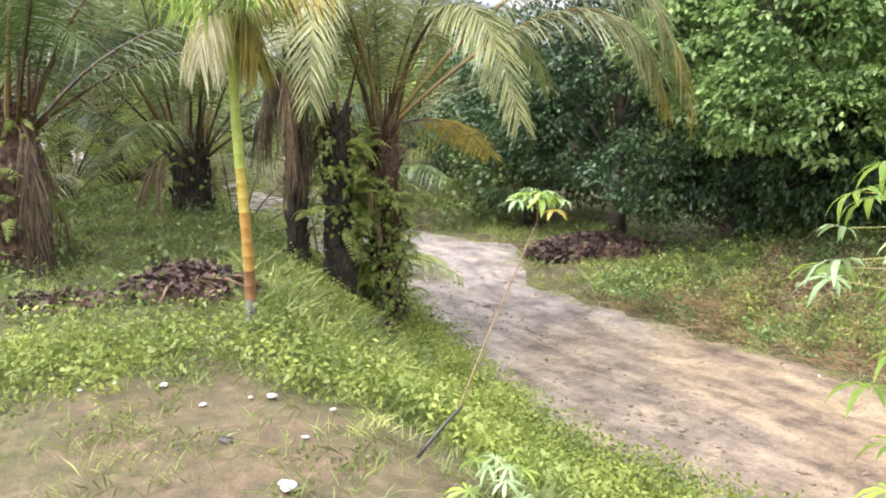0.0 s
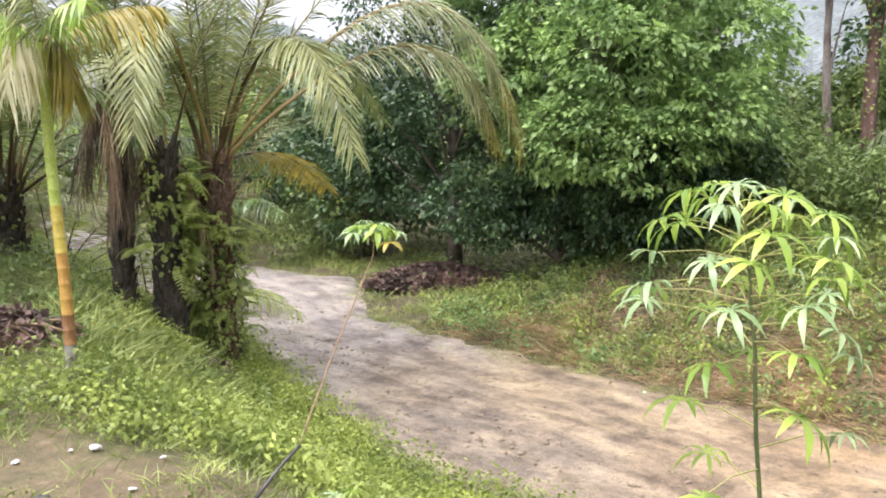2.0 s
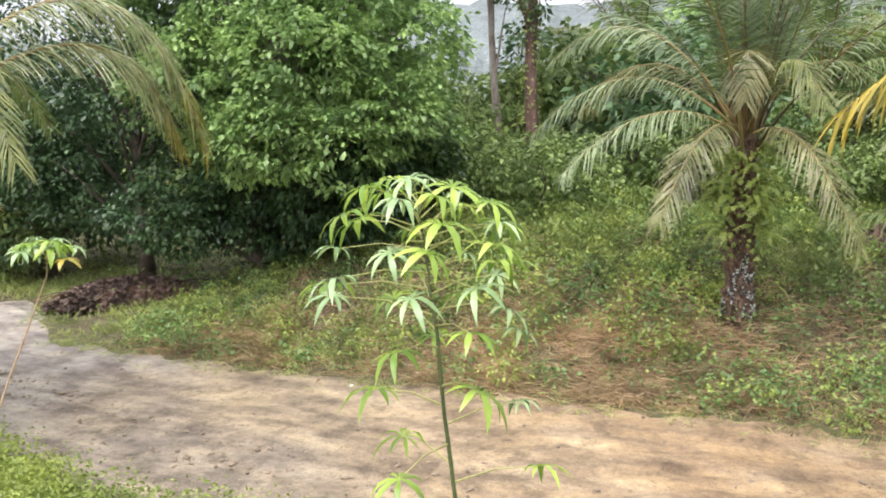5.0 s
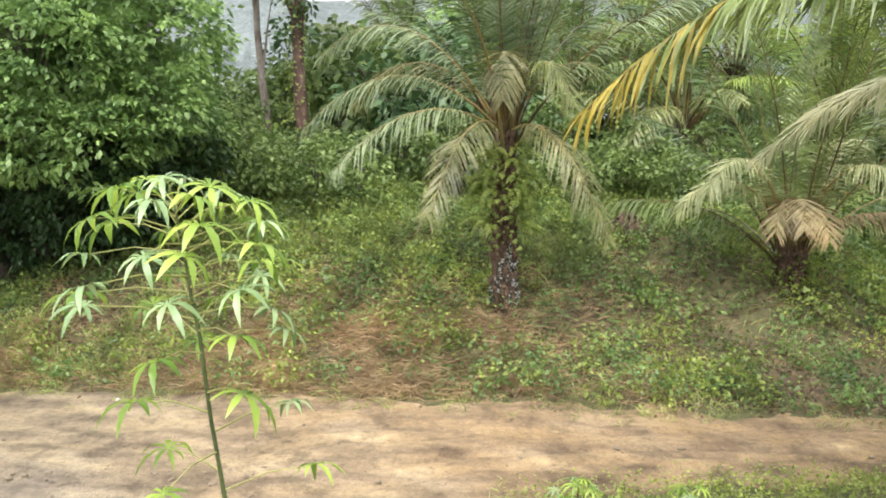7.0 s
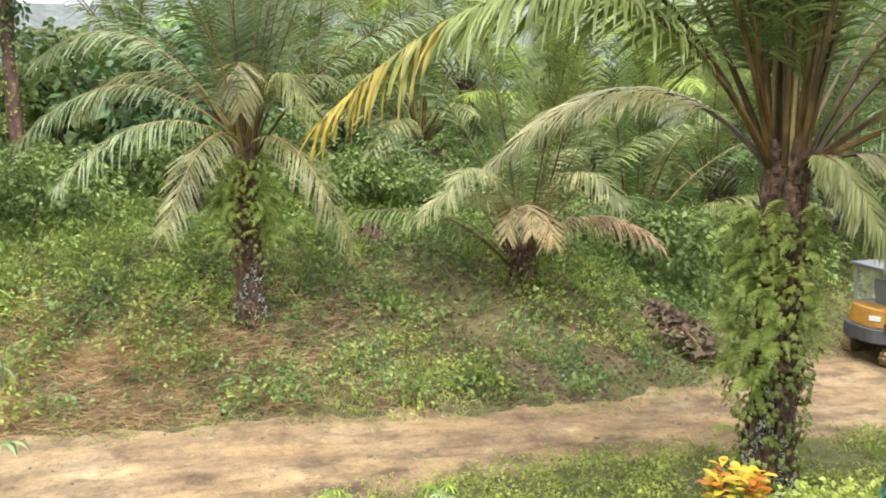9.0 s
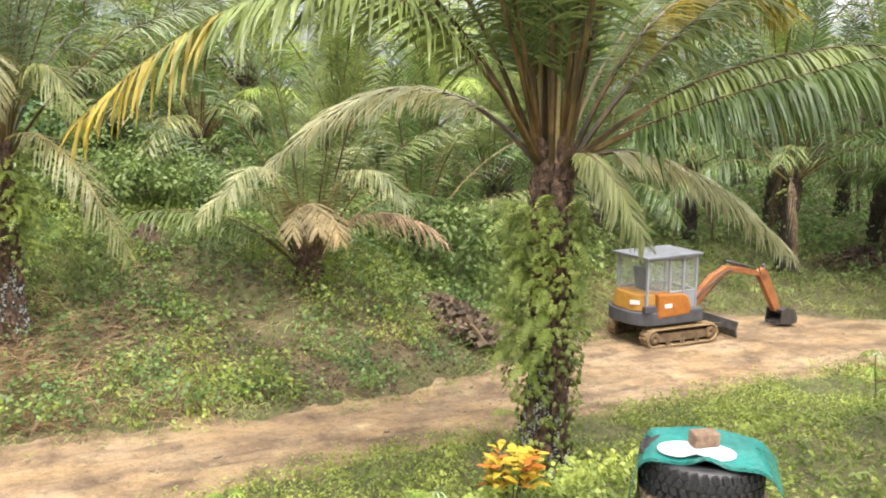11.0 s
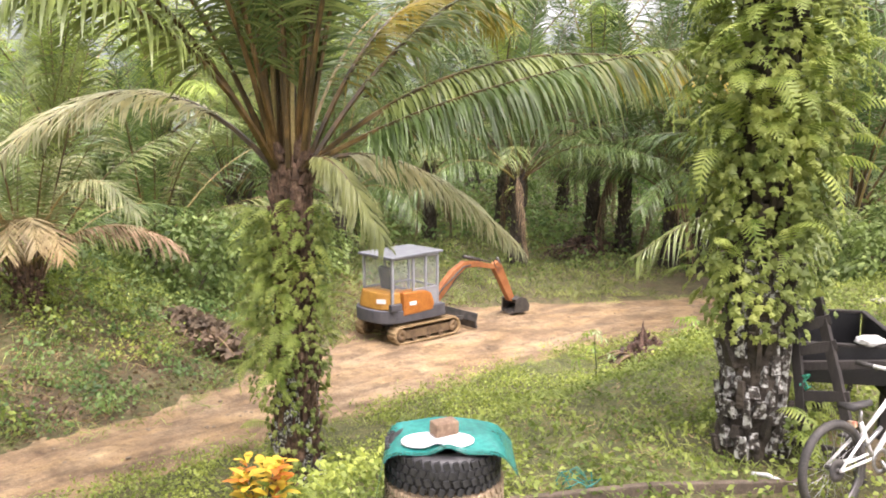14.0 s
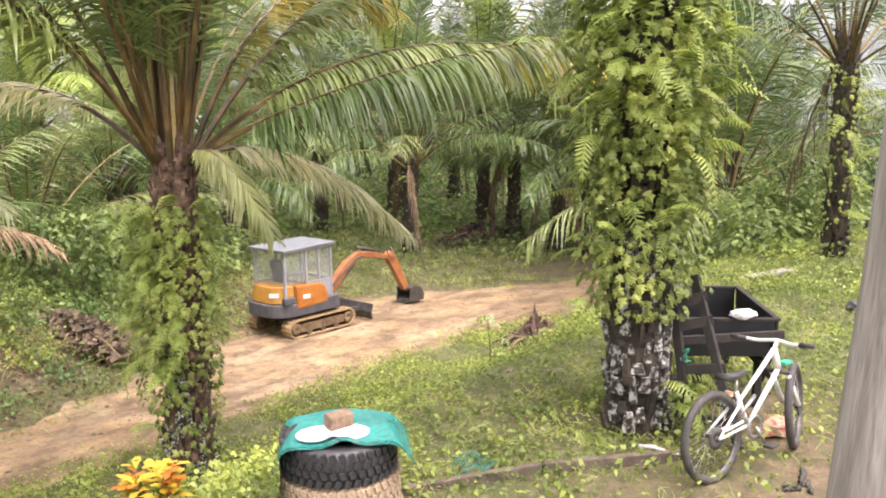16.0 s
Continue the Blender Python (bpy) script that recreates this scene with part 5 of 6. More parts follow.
M_BLACKMETAL = surface("dark_steel", [(0.3, (0.03, 0.03, 0.03)), (0.7, (0.09, 0.08, 0.07))], 8, 0.55, 60, 0.3, 0.003)
M_MUDDY = surface("muddy_rubber", [(0.3, (0.20, 0.13, 0.06)), (0.7, (0.42, 0.30, 0.16))], 6, 0.85, 50, 0.5, 0.005)
M_MUD_DARK = surface("mud_caked_steel", [(0.3, (0.07, 0.045, 0.025)), (0.7, (0.22, 0.15, 0.08))], 6, 0.85, 50, 0.5, 0.005)
M_CABGREY = surface("pale_grey_paint", [(0.3, (0.24, 0.25, 0.27)), (0.7, (0.32, 0.33, 0.35))], 5, 0.5, 50, 0.1, 0.002)
M_ROOF = surface("grey_roof_sheet", [(0.3, (0.14, 0.15, 0.165)), (0.7, (0.22, 0.23, 0.25))], 5, 0.4, 50, 0.1, 0.002)
M_STICKER = surface("white_sticker", [(0.3, (0.72, 0.72, 0.70)), (0.7, (0.8, 0.8, 0.78))], 9, 0.5)


def glass_mat(nt, b):
    b.inputs["Base Color"].default_value = (0.85, 0.9, 0.9, 1)
    b.inputs["Roughness"].default_value = 0.25
    b.inputs["Alpha"].default_value = 0.07


M_GLASS = mat("dusty_glass", glass_mat)


def track(side):
    """One crawler: belt loop with bars, rollers and side frame, about x, in the machine's frame."""
    y0, y1 = side - 0.15, side + 0.15
    loop = []
    R, h, half = 0.2, 0.22, 0.78
    for k in range(9):
        a = radians(90 + 180 * k / 8)
        loop.append((-half + R * math.cos(a), h + R * math.sin(a)))
    for k in range(9):
        a = radians(-90 + 180 * k / 8)
        loop.append((half + R * math.cos(a), h + R * math.sin(a)))
    return loop, y0, y1


def excavator():
    at = Vector((13.35, 14.55, hz(13.35, 14.0) + 0.0))
    top = thing("mini_excavator", pose(at.x, at.y, at.z, 0, 0, -3), "orange and grey mini excavator with boxy grey cab on the road", "excavator")
    for sd in (-0.6, 0.6):
        loop, y0, y1 = track(sd)
        g = Geo()
        inner = [(x * 0.965, 0.22 + (z - 0.22) * 0.86) for x, z in loop]
        n = len(loop)
        vs = [(x, y, z) for x, z in loop for y in (y0, y1)] + [(x, y, z) for x, z in inner for y in (y0, y1)]
        fs = []
        for i in range(n):
            j = (i + 1) % n
            fs += [(2 * i, 2 * j, 2 * j + 1, 2 * i + 1), (2 * n + 2 * i, 2 * n + 2 * i + 1, 2 * n + 2 * j + 1, 2 * n + 2 * j), (2 * i, 2 * n + 2 * i, 2 * n + 2 * j, 2 * j), (2 * i + 1, 2 * j + 1, 2 * n + 2 * j + 1, 2 * n + 2 * i + 1)]
        g.add(vs, fs, 0)
        crawler = g.obj("track", M_MUDDY, top, label="mud-caked rubber crawler track")
        # tread bars, evenly along the loop
        pts = [Vector((x, 0, z)) for x, z in loop + loop[:1]]
        seglen = [(pts[i + 1] - pts[i]).length for i in range(n)]
        tot, bars = sum(seglen), 40
        lug = Geo()
        lug.box(Matrix(), 0.05, 0.3, 0.035)
        lug_me = lug.mesh("tread_bar", M_MUDDY, False)
        for k in range(bars):
            s = tot * k / bars
            i = 0
            while s > seglen[i]:
                s -= seglen[i]
                i += 1
            p = pts[i].lerp(pts[i + 1], s / seglen[i])
            d = pts[i + 1] - pts[i]
            part("tread_bar", lug_me, crawler, pose(p.x, sd, p.z, 0, -math.degrees(math.atan2(d.z, d.x)), 0))
        f = Geo()
        f.prism([(-0.66, 0.12), (0.66, 0.12), (0.72, 0.22), (0.62, 0.31), (-0.62, 0.31), (-0.72, 0.22)], y0 + 0.03, y1 - 0.03, None, 0, 0.015)
        f.obj("track_frame", M_MUD_DARK, top, False)
        for x, r in ((-0.78, 0.15), (0.78, 0.14), (-0.4, 0.07), (0.0, 0.07), (0.4, 0.07)):
            w = Geo()
            zz = 0.22 if abs(x) > 0.5 else 0.1
            w.lathe([(0.02, -0.13), (r, -0.13), (r, -0.09), (r * 0.75, -0.08), (r * 0.75, 0.08), (r, 0.09), (r, 0.13), (0.02, 0.13)], 20, pose(x, sd, zz, 90))
            w.lathe([(0.01, -0.145), (r * 0.35, -0.145), (r * 0.4, -0.12), (0.01, -0.12)], 12, pose(x, sd, zz, 90))
            w.obj("roller", M_MUD_DARK, top)
    g = Geo()
    g.box(pose(0, 0, 0.3), 0.9, 0.9, 0.22, 0, 0.03)
    g.lathe([(0.05, 0.38), (0.36, 0.38), (0.38, 0.42), (0.36, 0.47), (0.05, 0.47)], 24)
    g.obj("undercarriage", M_BLACKMETAL, top, False)
    # house: rounded tail
    def outline(x0, x1, w, r):
        o = []
        for k in range(13):
            a = radians(90 + 180 * k / 12)
            o.append((x0 + 0.55 + 0.55 * math.cos(a) * r, w * (abs(math.sin(a)) ** 0.7) * (1 if math.sin(a) > 0 else -1)))
        return o + [(x1, -w), (x1, w)]
    def slab(name, z0, z1, x0, x1, w, m, label, grow=0.0):
        bm = bmesh.new()
        o = outline(x0, x1, w, 1.0)
        lo = [bm.verts.new((x, y, z0)) for x, y in o]
        hi = [bm.verts.new((x * (1 - grow), y * (1 - grow), z1)) for x, y in o]
        bm.faces.new(lo[::-1])
        bm.faces.new(hi)
        for i in range(len(o)):
            j = (i + 1) % len(o)
            bm.faces.new((lo[i], lo[j], hi[j], hi[i]))
        bmesh.ops.recalc_face_normals(bm, faces=bm.faces[:])
        bmesh.ops.bevel(bm, geom=bm.edges[:], offset=0.035, segments=3, affect="EDGES", profile=0.6)
        me = bpy.data.meshes.new(name)
        bm.to_mesh(me)
        bm.free()
        me.materials.append(m)
        return part(name, me, top, None, label)
    slab("counterweight", 0.5, 0.8, -1.24, 0.55, 0.72, M_DARKGREY, "dark grey rounded counterweight and skirt")
    slab("engine_hood", 0.802, 1.18, -1.18, -0.45, 0.66, M_YELLOW, "faded yellow engine cover", 0.06)
    g = Geo()
    g.prism([(-0.72, 0.66), (0.15, 0.70), (0.2, 0.86), (0.1, 1.1), (-0.05, 1.17), (-0.72, 1.19)], -0.735, -0.3, None, 0, 0.04)
    panel = g.obj("side_panel", M_ORANGE, top, False, "orange side panel")
    g = Geo()
    g.box(pose(-0.45, -0.737, 0.93), 0.2, 0.012, 0.09, 0, 0.003)
    g.obj("sticker", M_STICKER, panel, False)
    g = Geo()
    g.box(pose(-0.88, -0.64, 0.87), 0.32, 0.12, 0.16, 0, 0.03)
    g.obj("vent", M_DARKGREY, top, False)
    g = Geo()
    g.box(pose(-1.1, -0.40, 1.0, 0, 0, -55), 0.22, 0.012, 0.1, 0, 0.003)
    g.obj("sticker", M_STICKER, top, False)
    # cab: thin posts, panes and a flat overhanging roof
    X0, X1, Y0, Y1, ZT = -0.95, 0.38, -0.62, 0.42, 1.98
    cabin = Geo()
    cabin.box(pose((X0 + X1) / 2, (Y0 + Y1) / 2, ZT + 0.03, 0, -1.5, 0), X1 - X0 + 0.2, Y1 - Y0 + 0.2, 0.05, 0, 0.012)
    cabin.obj("roof", M_ROOF, top, False, "flat grey sheet roof")
    posts = [(X0, Y0), (X0, Y1), (X1, Y0), (X1, Y1), (-0.35, Y0), (-0.35, Y1), (0.02, Y0)]
    for x, y in posts:
        g = Geo()
        z0 = 0.8 if x < -0.3 else 0.78
        g.box(pose(x, y, (z0 + ZT) / 2), 0.055, 0.055, ZT - z0, 0, 0.008)
        g.obj("post", M_CABGREY, top, False)
    for x0, x1, y, z in ((X0, X1, Y0, ZT - 0.03), (X0, X1, Y1, ZT - 0.03), (-0.35, X1, Y0, 1.2), (X0, X1, Y1, 1.2)):
        g = Geo()
        g.box(pose((x0 + x1) / 2, y, z), x1 - x0, 0.04, 0.05, 0, 0.006)
        g.obj("rail", M_CABGREY, top, False)
    for x, z in ((X0, ZT - 0.03), (X1, ZT - 0.03), (X1, 1.2)):
        g = Geo()
        g.box(pose(x, (Y0 + Y1) / 2, z), 0.04, Y1 - Y0, 0.05, 0, 0.006)
        g.obj("rail", M_CABGREY, top, False)
    g = Geo()
    g.box(pose((X1 - 0.35) / 2, Y0, 0.99), X1 + 0.33, 0.03, 0.4, 0, 0.006)
    g.obj("door_panel", M_CABGREY, top, False, "pale grey lower door panel")
    for x0, x1, y in ((X0, -0.35, Y0), (-0.35, 0.02, Y0), (0.02, X1, Y0), (X0, -0.35, Y1), (-0.35, X1, Y1)):
        g = Geo()
        g.box(pose((x0 + x1) / 2, y, 1.6), x1 - x0 - 0.06, 0.008, 0.76)
        g.obj("pane", M_GLASS, top, False, "dusty see-through pane")
    for x in (X0, X1):
        g = Geo()
        g.box(pose(x, (Y0 + Y1) / 2, 1.6), 0.008, Y1 - Y0 - 0.06, 0.76)
        g.obj("pane", M_GLASS, top, False, "dusty see-through pane")
    g = Geo()
    g.box(pose(-0.42, 0.0, 1.12), 0.45, 0.46, 0.12, 0, 0.04)
    g.box(pose(-0.62, 0.0, 1.42, 0, -10), 0.12, 0.44, 0.55, 0, 0.04)
    g.obj("seat", M_DARKGREY, top, False, "black operator seat")
    # boom, dipper, bucket
    g = Geo()
    g.box(pose(0.62, 0, 0.72), 0.3, 0.3, 0.42, 0, 0.03)
    g.obj("swing_post", M_BLACKMETAL, top, False)
    g = Geo()
    g.prism([(0.6, 0.5), (0.78, 0.5), (1.5, 1.2), (1.85, 1.38), (2.2, 1.36), (2.98, 1.20), (3.02, 1.29), (2.3, 1.49), (1.8, 1.55), (1.38, 1.36), (0.62, 0.68)], -0.08, 0.08, None, 0, 0.015)
    g.obj("boom", M_RUSTY, top, False, "worn orange cranked boom")
    g = Geo()
    g.prism([(2.76, 1.32), (2.95, 1.43), (3.1, 1.30), (3.6, 0.36), (3.5, 0.28), (3.4, 0.32), (2.94, 1.06)], -0.075, 0.075, None, 0, 0.015)
    g.obj("dipper", M_RUSTY, top, False, "worn orange dipper arm")
    for a, b in (((0.8, -0.02, 0.58), (1.75, -0.02, 1.3)), ((1.8, 0, 1.66), (2.75, 0, 1.42)), ((2.98, 0, 1.5), (3.4, 0, 0.75))):
        g = Geo()
        a, b = Vector(a), Vector(b)
        g.tube([a, a.lerp(b, 0.6)], 0.045, 10)
        g.tube([a.lerp(b, 0.6), b], 0.022, 10)
        g.obj("cylinder", M_BLACKMETAL, top)
    g = Geo()
    g.tube([(2.55, -0.1, 1.55), (2.72, -0.13, 1.5), (2.8, -0.12, 1.3), (2.9, -0.1, 1.28)], 0.014, 6)
    g.obj("hose", M_BLACKMETAL, top)
    g = Geo()
    g.tube([(0.72, -0.11, 0.7), (1.0, -0.12, 0.98), (1.35, -0.11, 1.2), (1.7, -0.1, 1.42), (1.95, -0.1, 1.44)], 0.02, 6)
    g.obj("hose", M_BLACKMETAL, top)
    g = Geo()
    bowl = [(3.45, 0.36), (3.62, 0.42), (3.86, 0.34), (3.98, 0.14), (3.95, 0.0), (3.6, -0.02), (3.42, 0.05), (3.6, 0.1), (3.8, 0.16), (3.72, 0.28), (3.52, 0.26)]
    g.prism(bowl, -0.24, 0.24, None, 0, 0.012)
    g.prism([(3.45, 0.36), (3.62, 0.42), (3.86, 0.34), (3.98, 0.14), (3.95, 0.0), (3.42, 0.02)], -0.25, -0.225)
    g.prism([(3.45, 0.36), (3.62, 0.42), (3.86, 0.34), (3.98, 0.14), (3.95, 0.0), (3.42, 0.02)], 0.225, 0.25)
    bk = g.obj("bucket", M_BLACKMETAL, top, False, "dark earth-worn bucket")
    for k in range(4):
        g = Geo()
        g.prism([(3.3, 0.0), (3.46, 0.0), (3.46, 0.05)], -0.2 + k * 0.12, -0.16 + k * 0.12)
        g.obj("tooth", M_BLACKMETAL, bk, False)
    # dozer blade with two arms
    g = Geo()
    g.prism([(1.5, 0.02), (1.56, 0.0), (1.52, 0.18), (1.58, 0.38), (1.54, 0.38), (1.46, 0.2)], -0.76, 0.76, None, 0, 0.008)
    g.obj("blade", M_BLACKMETAL, top, False, "black dozer blade")
    for y in (-0.3, 0.3):
        g = Geo()
        g.box(pose(1.1, y, 0.26, 0, 6), 0.9, 0.08, 0.1, 0, 0.01)
        g.obj("blade_arm", M_BLACKMETAL, top, False)


excavator()

# ---------- tyre stack with a teal sheet and a brick ----------
M_TYRE = surface("black_tyre", [(0.3, (0.018, 0.018, 0.02)), (0.7, (0.05, 0.05, 0.05))], 6, 0.45, 50, 0.3, 0.003)
M_TYRE_TAN = surface("mud_coloured_tyre", [(0.3, (0.28, 0.20, 0.12)), (0.7, (0.48, 0.37, 0.25))], 6, 0.85, 50, 0.5, 0.004)
M_TEAL = surface("teal_sheet", [(0.35, (0.015, 0.16, 0.14)), (0.65, (0.03, 0.26, 0.23))], 3, 0.22, 30, 0.1, 0.002)
M_WHITE = surface("white_plastic", [(0.3, (0.74, 0.74, 0.73)), (0.7, (0.82, 0.82, 0.80))], 6, 0.5, 40, 0.1, 0.002)
M_BRICK = surface("weathered_brick", [(0.3, (0.15, 0.095, 0.06)), (0.7, (0.28, 0.19, 0.125))], 18, 0.9, 60, 0.6, 0.006)


def tyre_meshes(R, w, m):
    g = Geo()
    prof = [(R * 0.58, -w * 0.40), (R * 0.66, -w * 0.5), (R * 0.86, -w * 0.5), (R * 0.965, -w * 0.42), (R * 0.975, 0), (R * 0.965, w * 0.42), (R * 0.86, w * 0.5), (R * 0.66, w * 0.5), (R * 0.58, w * 0.40), (R * 0.6, 0)]
    g.lathe(prof, 56)
    b = Geo()
    b.box(Matrix(), 0.026, 0.036, 0.046, 0, 0.004)
    return g.mesh("carcass", m), b.mesh("tread_block", m, False)


def tyre(at, R, w, m, label, tilt=0, seed=0):
    top = thing("tyre", Matrix.Translation(at) @ pose(0, 0, 0, tilt, tilt * 0.4, seed * 13), label, "tyre", "stacked tyres")
    body, block = tyre_meshes(R, w, m)
    part("carcass", body, top)
    n = 40
    for row, z in enumerate((-0.36, -0.12, 0.12, 0.36)):
        for k in range(n):
            a = 360 * (k + 0.5 * (row % 2)) / n
            p = pose(0, 0, 0, 0, 0, a) @ pose(R * 0.975, 0, z * w, 18 if row % 2 else -18, 0, 0)
            part("tread_block", block, top, p)
    return top


TY = Vector((3.77, 3.77, 0))
TZ = hz(TY.x, TY.y) - 0.02
tyre(Vector((TY.x + 0.01, TY.y, TZ + 0.115)), 0.38, 0.23, M_TYRE_TAN, "mud-coloured tyre at the bottom of a stack", 0, 3)
tyre(Vector((TY.x, TY.y, TZ + 0.345)), 0.375, 0.23, M_TYRE_TAN, "mud-coloured tyre under a black tyre", 0, 1)
tyre(Vector((TY.x - 0.01, TY.y, TZ + 0.575)), 0.365, 0.23, M_TYRE, "black knobbly tyre on a mud-coloured tyre", 1.5, 2)
toy = Vector((TY.x, TY.y, TZ + 0.70))
cross = Matrix.Translation(toy) @ pose(0, 0, 0, 0, 0, -44.7)


def teal_sheet():
    g = Geo()
    nx, ny = 34, 12
    vs = []
    for layer in (0, 1):
        for j in range(ny):
            for i in range(nx):
                u, v = -0.66 + 1.16 * i / (nx - 1), -0.30 + 0.58 * j / (ny - 1)
                au = abs(u)
                x = u if au < 0.36 else math.copysign(0.36 + (au - 0.36) * (0.3 if u < 0 else 0.6), u)
                z = 0.02 - 0.16 * u * u - (0.0 if au < 0.3 else (1.9 if u < 0 else 1.0) * (au - 0.3) ** 1.4) - 0.05 * max(0, -v - 0.1) + 0.012 * math.sin(u * 9 + v * 5) + (0.05 * math.exp(-((u - 0.02) / 0.08) ** 2) if v < -0.2 else 0)
                vs.append((x, v, z - 0.004 * layer))
    q = [(j * nx + i, j * nx + i + 1, (j + 1) * nx + i + 1, (j + 1) * nx + i) for j in range(ny - 1) for i in range(nx - 1)]
    k = nx * ny
    q2 = [tuple(a + k for a in f[::-1]) for f in q]
    rim = [(i, i + 1, k + i + 1, k + i) for i in range(nx - 1)]
    g.add(vs, q + q2 + rim)
    top = tagged(g.obj("teal_sheet", M_TEAL), "bent glossy teal plastic sheet over the stacked tyres", "plastic sheet")
    top.matrix_basis = cross
    # pale kidney-shaped panel on it
    p = Geo()
    o = []
    for i in range(40):
        a = 2 * math.pi * i / 40
        r = 0.165 + 0.03 * math.cos(2 * a)
        x, y = 1.15 * r * math.cos(a) - 0.04, 0.85 * r * math.sin(a) - 0.14 + 0.07 * math.exp(-(math.cos(a) / 0.35) ** 2) * (1 if math.sin(a) < 0 else 0)
        o.append((x, y))
    up = [(x, y, 0.045 - 0.16 * x * x - 0.05 * max(0, -y - 0.1)) for x, y in o]
    p.add(up + [(x, y, z - 0.012) for x, y, z in up], [tuple(range(40)), tuple(range(79, 39, -1))] + [(i, 40 + i, 40 + (i + 1) % 40, (i + 1) % 40) for i in range(40)])
    w = tagged(p.obj("plastic_plate", M_WHITE, None, False), "white kidney-shaped plastic plate on the teal sheet", "plastic plate")
    w.matrix_basis = cross
    b = Geo()
    b.box(Matrix(), 0.16, 0.10, 0.085, 0, 0.012)
    br = tagged(b.obj("brick", M_BRICK, None, False), "chipped brown brick weighing down the sheet", "brick")
    br.matrix_basis = cross @ pose(0.0, -0.06, 0.088, 4, 0, 28)


teal_sheet()


def croton():
    at = on(32.7, 5.95, -0.02)
    top = thing("croton", Matrix.Translation(at), "croton shrub with yellow and orange-red leaves by the trunk", "shrub")
    r = random.Random(5)
    hgt = 0.32 - at.z
    cols = [M_CR_Y, M_CR_O, M_CR_Y, M_CR_G]
    for s in range(7):
        a = s * 2.4
        e = Vector((math.cos(a) * 0.13, math.sin(a) * 0.13, hgt * r.uniform(0.7, 0.85)))
        g = Geo()
        g.tube([Vector((0, 0, 0)), e * 0.5 + Vector((0, 0, 0.03)), e], [0.008, 0.006, 0.004], 5)
        g.obj("stem", M_BARK, top)
        for k in range(16):
            b = r.uniform(0, 6.28)
            d = Vector((math.cos(b), math.sin(b), r.uniform(0.2, 1.1))).normalized()
            sd = d.cross(Vector((0, 0, 1))).normalized()
            p = e - Vector((0, 0, 0.015 * k))
            L, w = r.uniform(0.12, 0.19), 0.032
            n = sd.cross(d) * 0.012
            q = Geo()
            q.add([p, p + d * L * 0.4 + sd * w + n, p + d * L * 0.4, p + d * L * 0.4 - sd * w + n, p + d * L * 0.8 + sd * w * 0.7 - Vector((0, 0, 0.02)), p + d * L * 0.8 - sd * w * 0.7 - Vector((0, 0, 0.02)), p + d * L - Vector((0, 0, 0.04))],
                  [(0, 1, 2), (0, 2, 3), (1, 4, 5, 3), (4, 6, 5)])
            q.obj("leaf", cols[r.randrange(3 if k < 6 else 4)], top)


M_CR_Y = leaf("croton_yellow", (0.55, 0.36, 0.03), (0.75, 0.55, 0.08), 0.4)
M_CR_O = leaf("croton_orange", (0.45, 0.12, 0.02), (0.70, 0.28, 0.05), 0.4)
M_CR_G = leaf("croton_green", (0.12, 0.20, 0.03), (0.3, 0.34, 0.06), 0.4)
croton()

# ---------- bicycle ----------
M_WHITEPAINT = surface("white_bike_paint", [(0.3, (0.72, 0.71, 0.68)), (0.7, (0.80, 0.79, 0.76))], 9, 0.35, 60, 0.05, 0.001)
M_RUBBER = surface("black_rubber", [(0.3, (0.03, 0.03, 0.03)), (0.7, (0.09, 0.08, 0.07))], 12, 0.7, 80, 0.3, 0.002)
M_STEEL = surface("scuffed_steel", [(0.3, (0.35, 0.35, 0.35)), (0.7, (0.55, 0.55, 0.54))], 9, 0.35, 60, 0.05, 0.001, 0.9)
M_RIM = surface("dark_scuffed_rim", [(0.3, (0.07, 0.07, 0.07)), (0.7, (0.18, 0.17, 0.16))], 12, 0.4, 60, 0.1, 0.001, 0.5)
M_WOOD_DARK = surface("dark_weathered_wood", [(0.3, (0.016, 0.014, 0.013)), (0.7, (0.05, 0.042, 0.036))], 5, 0.85, 60, 0.5, 0.004, stretch=(1, 1, 0.25))
M_WOOD_GREY = surface("grey_weathered_wood", [(0.3, (0.20, 0.18, 0.15)), (0.55, (0.33, 0.30, 0.27)), (0.75, (0.44, 0.41, 0.37))], 9, 0.9, 70, 0.8, 0.008, stretch=(1, 1, 0.06))
M_WOOD_BROWN = surface("brown_weathered_wood", [(0.3, (0.07, 0.055, 0.04)), (0.7, (0.19, 0.145, 0.105))], 7, 0.9, 60, 0.6, 0.006)
M_BLACKTUB = surface("black_plastic_tub", [(0.3, (0.012, 0.012, 0.013)), (0.7, (0.03, 0.03, 0.031))], 4, 0.4, 50, 0.1, 0.002)
M_GREENCLIP = surface("green_plastic", [(0.3, (0.03, 0.32, 0.20)), (0.7, (0.05, 0.42, 0.28))], 9, 0.4)
M_RED = surface("printed_red_wrapper", [(0.35, (0.55, 0.08, 0.07)), (0.5, (0.72, 0.62, 0.42)), (0.62, (0.72, 0.20, 0.12)), (0.75, (0.8, 0.72, 0.66))], 9, 0.35, 30, 0.2, 0.004)


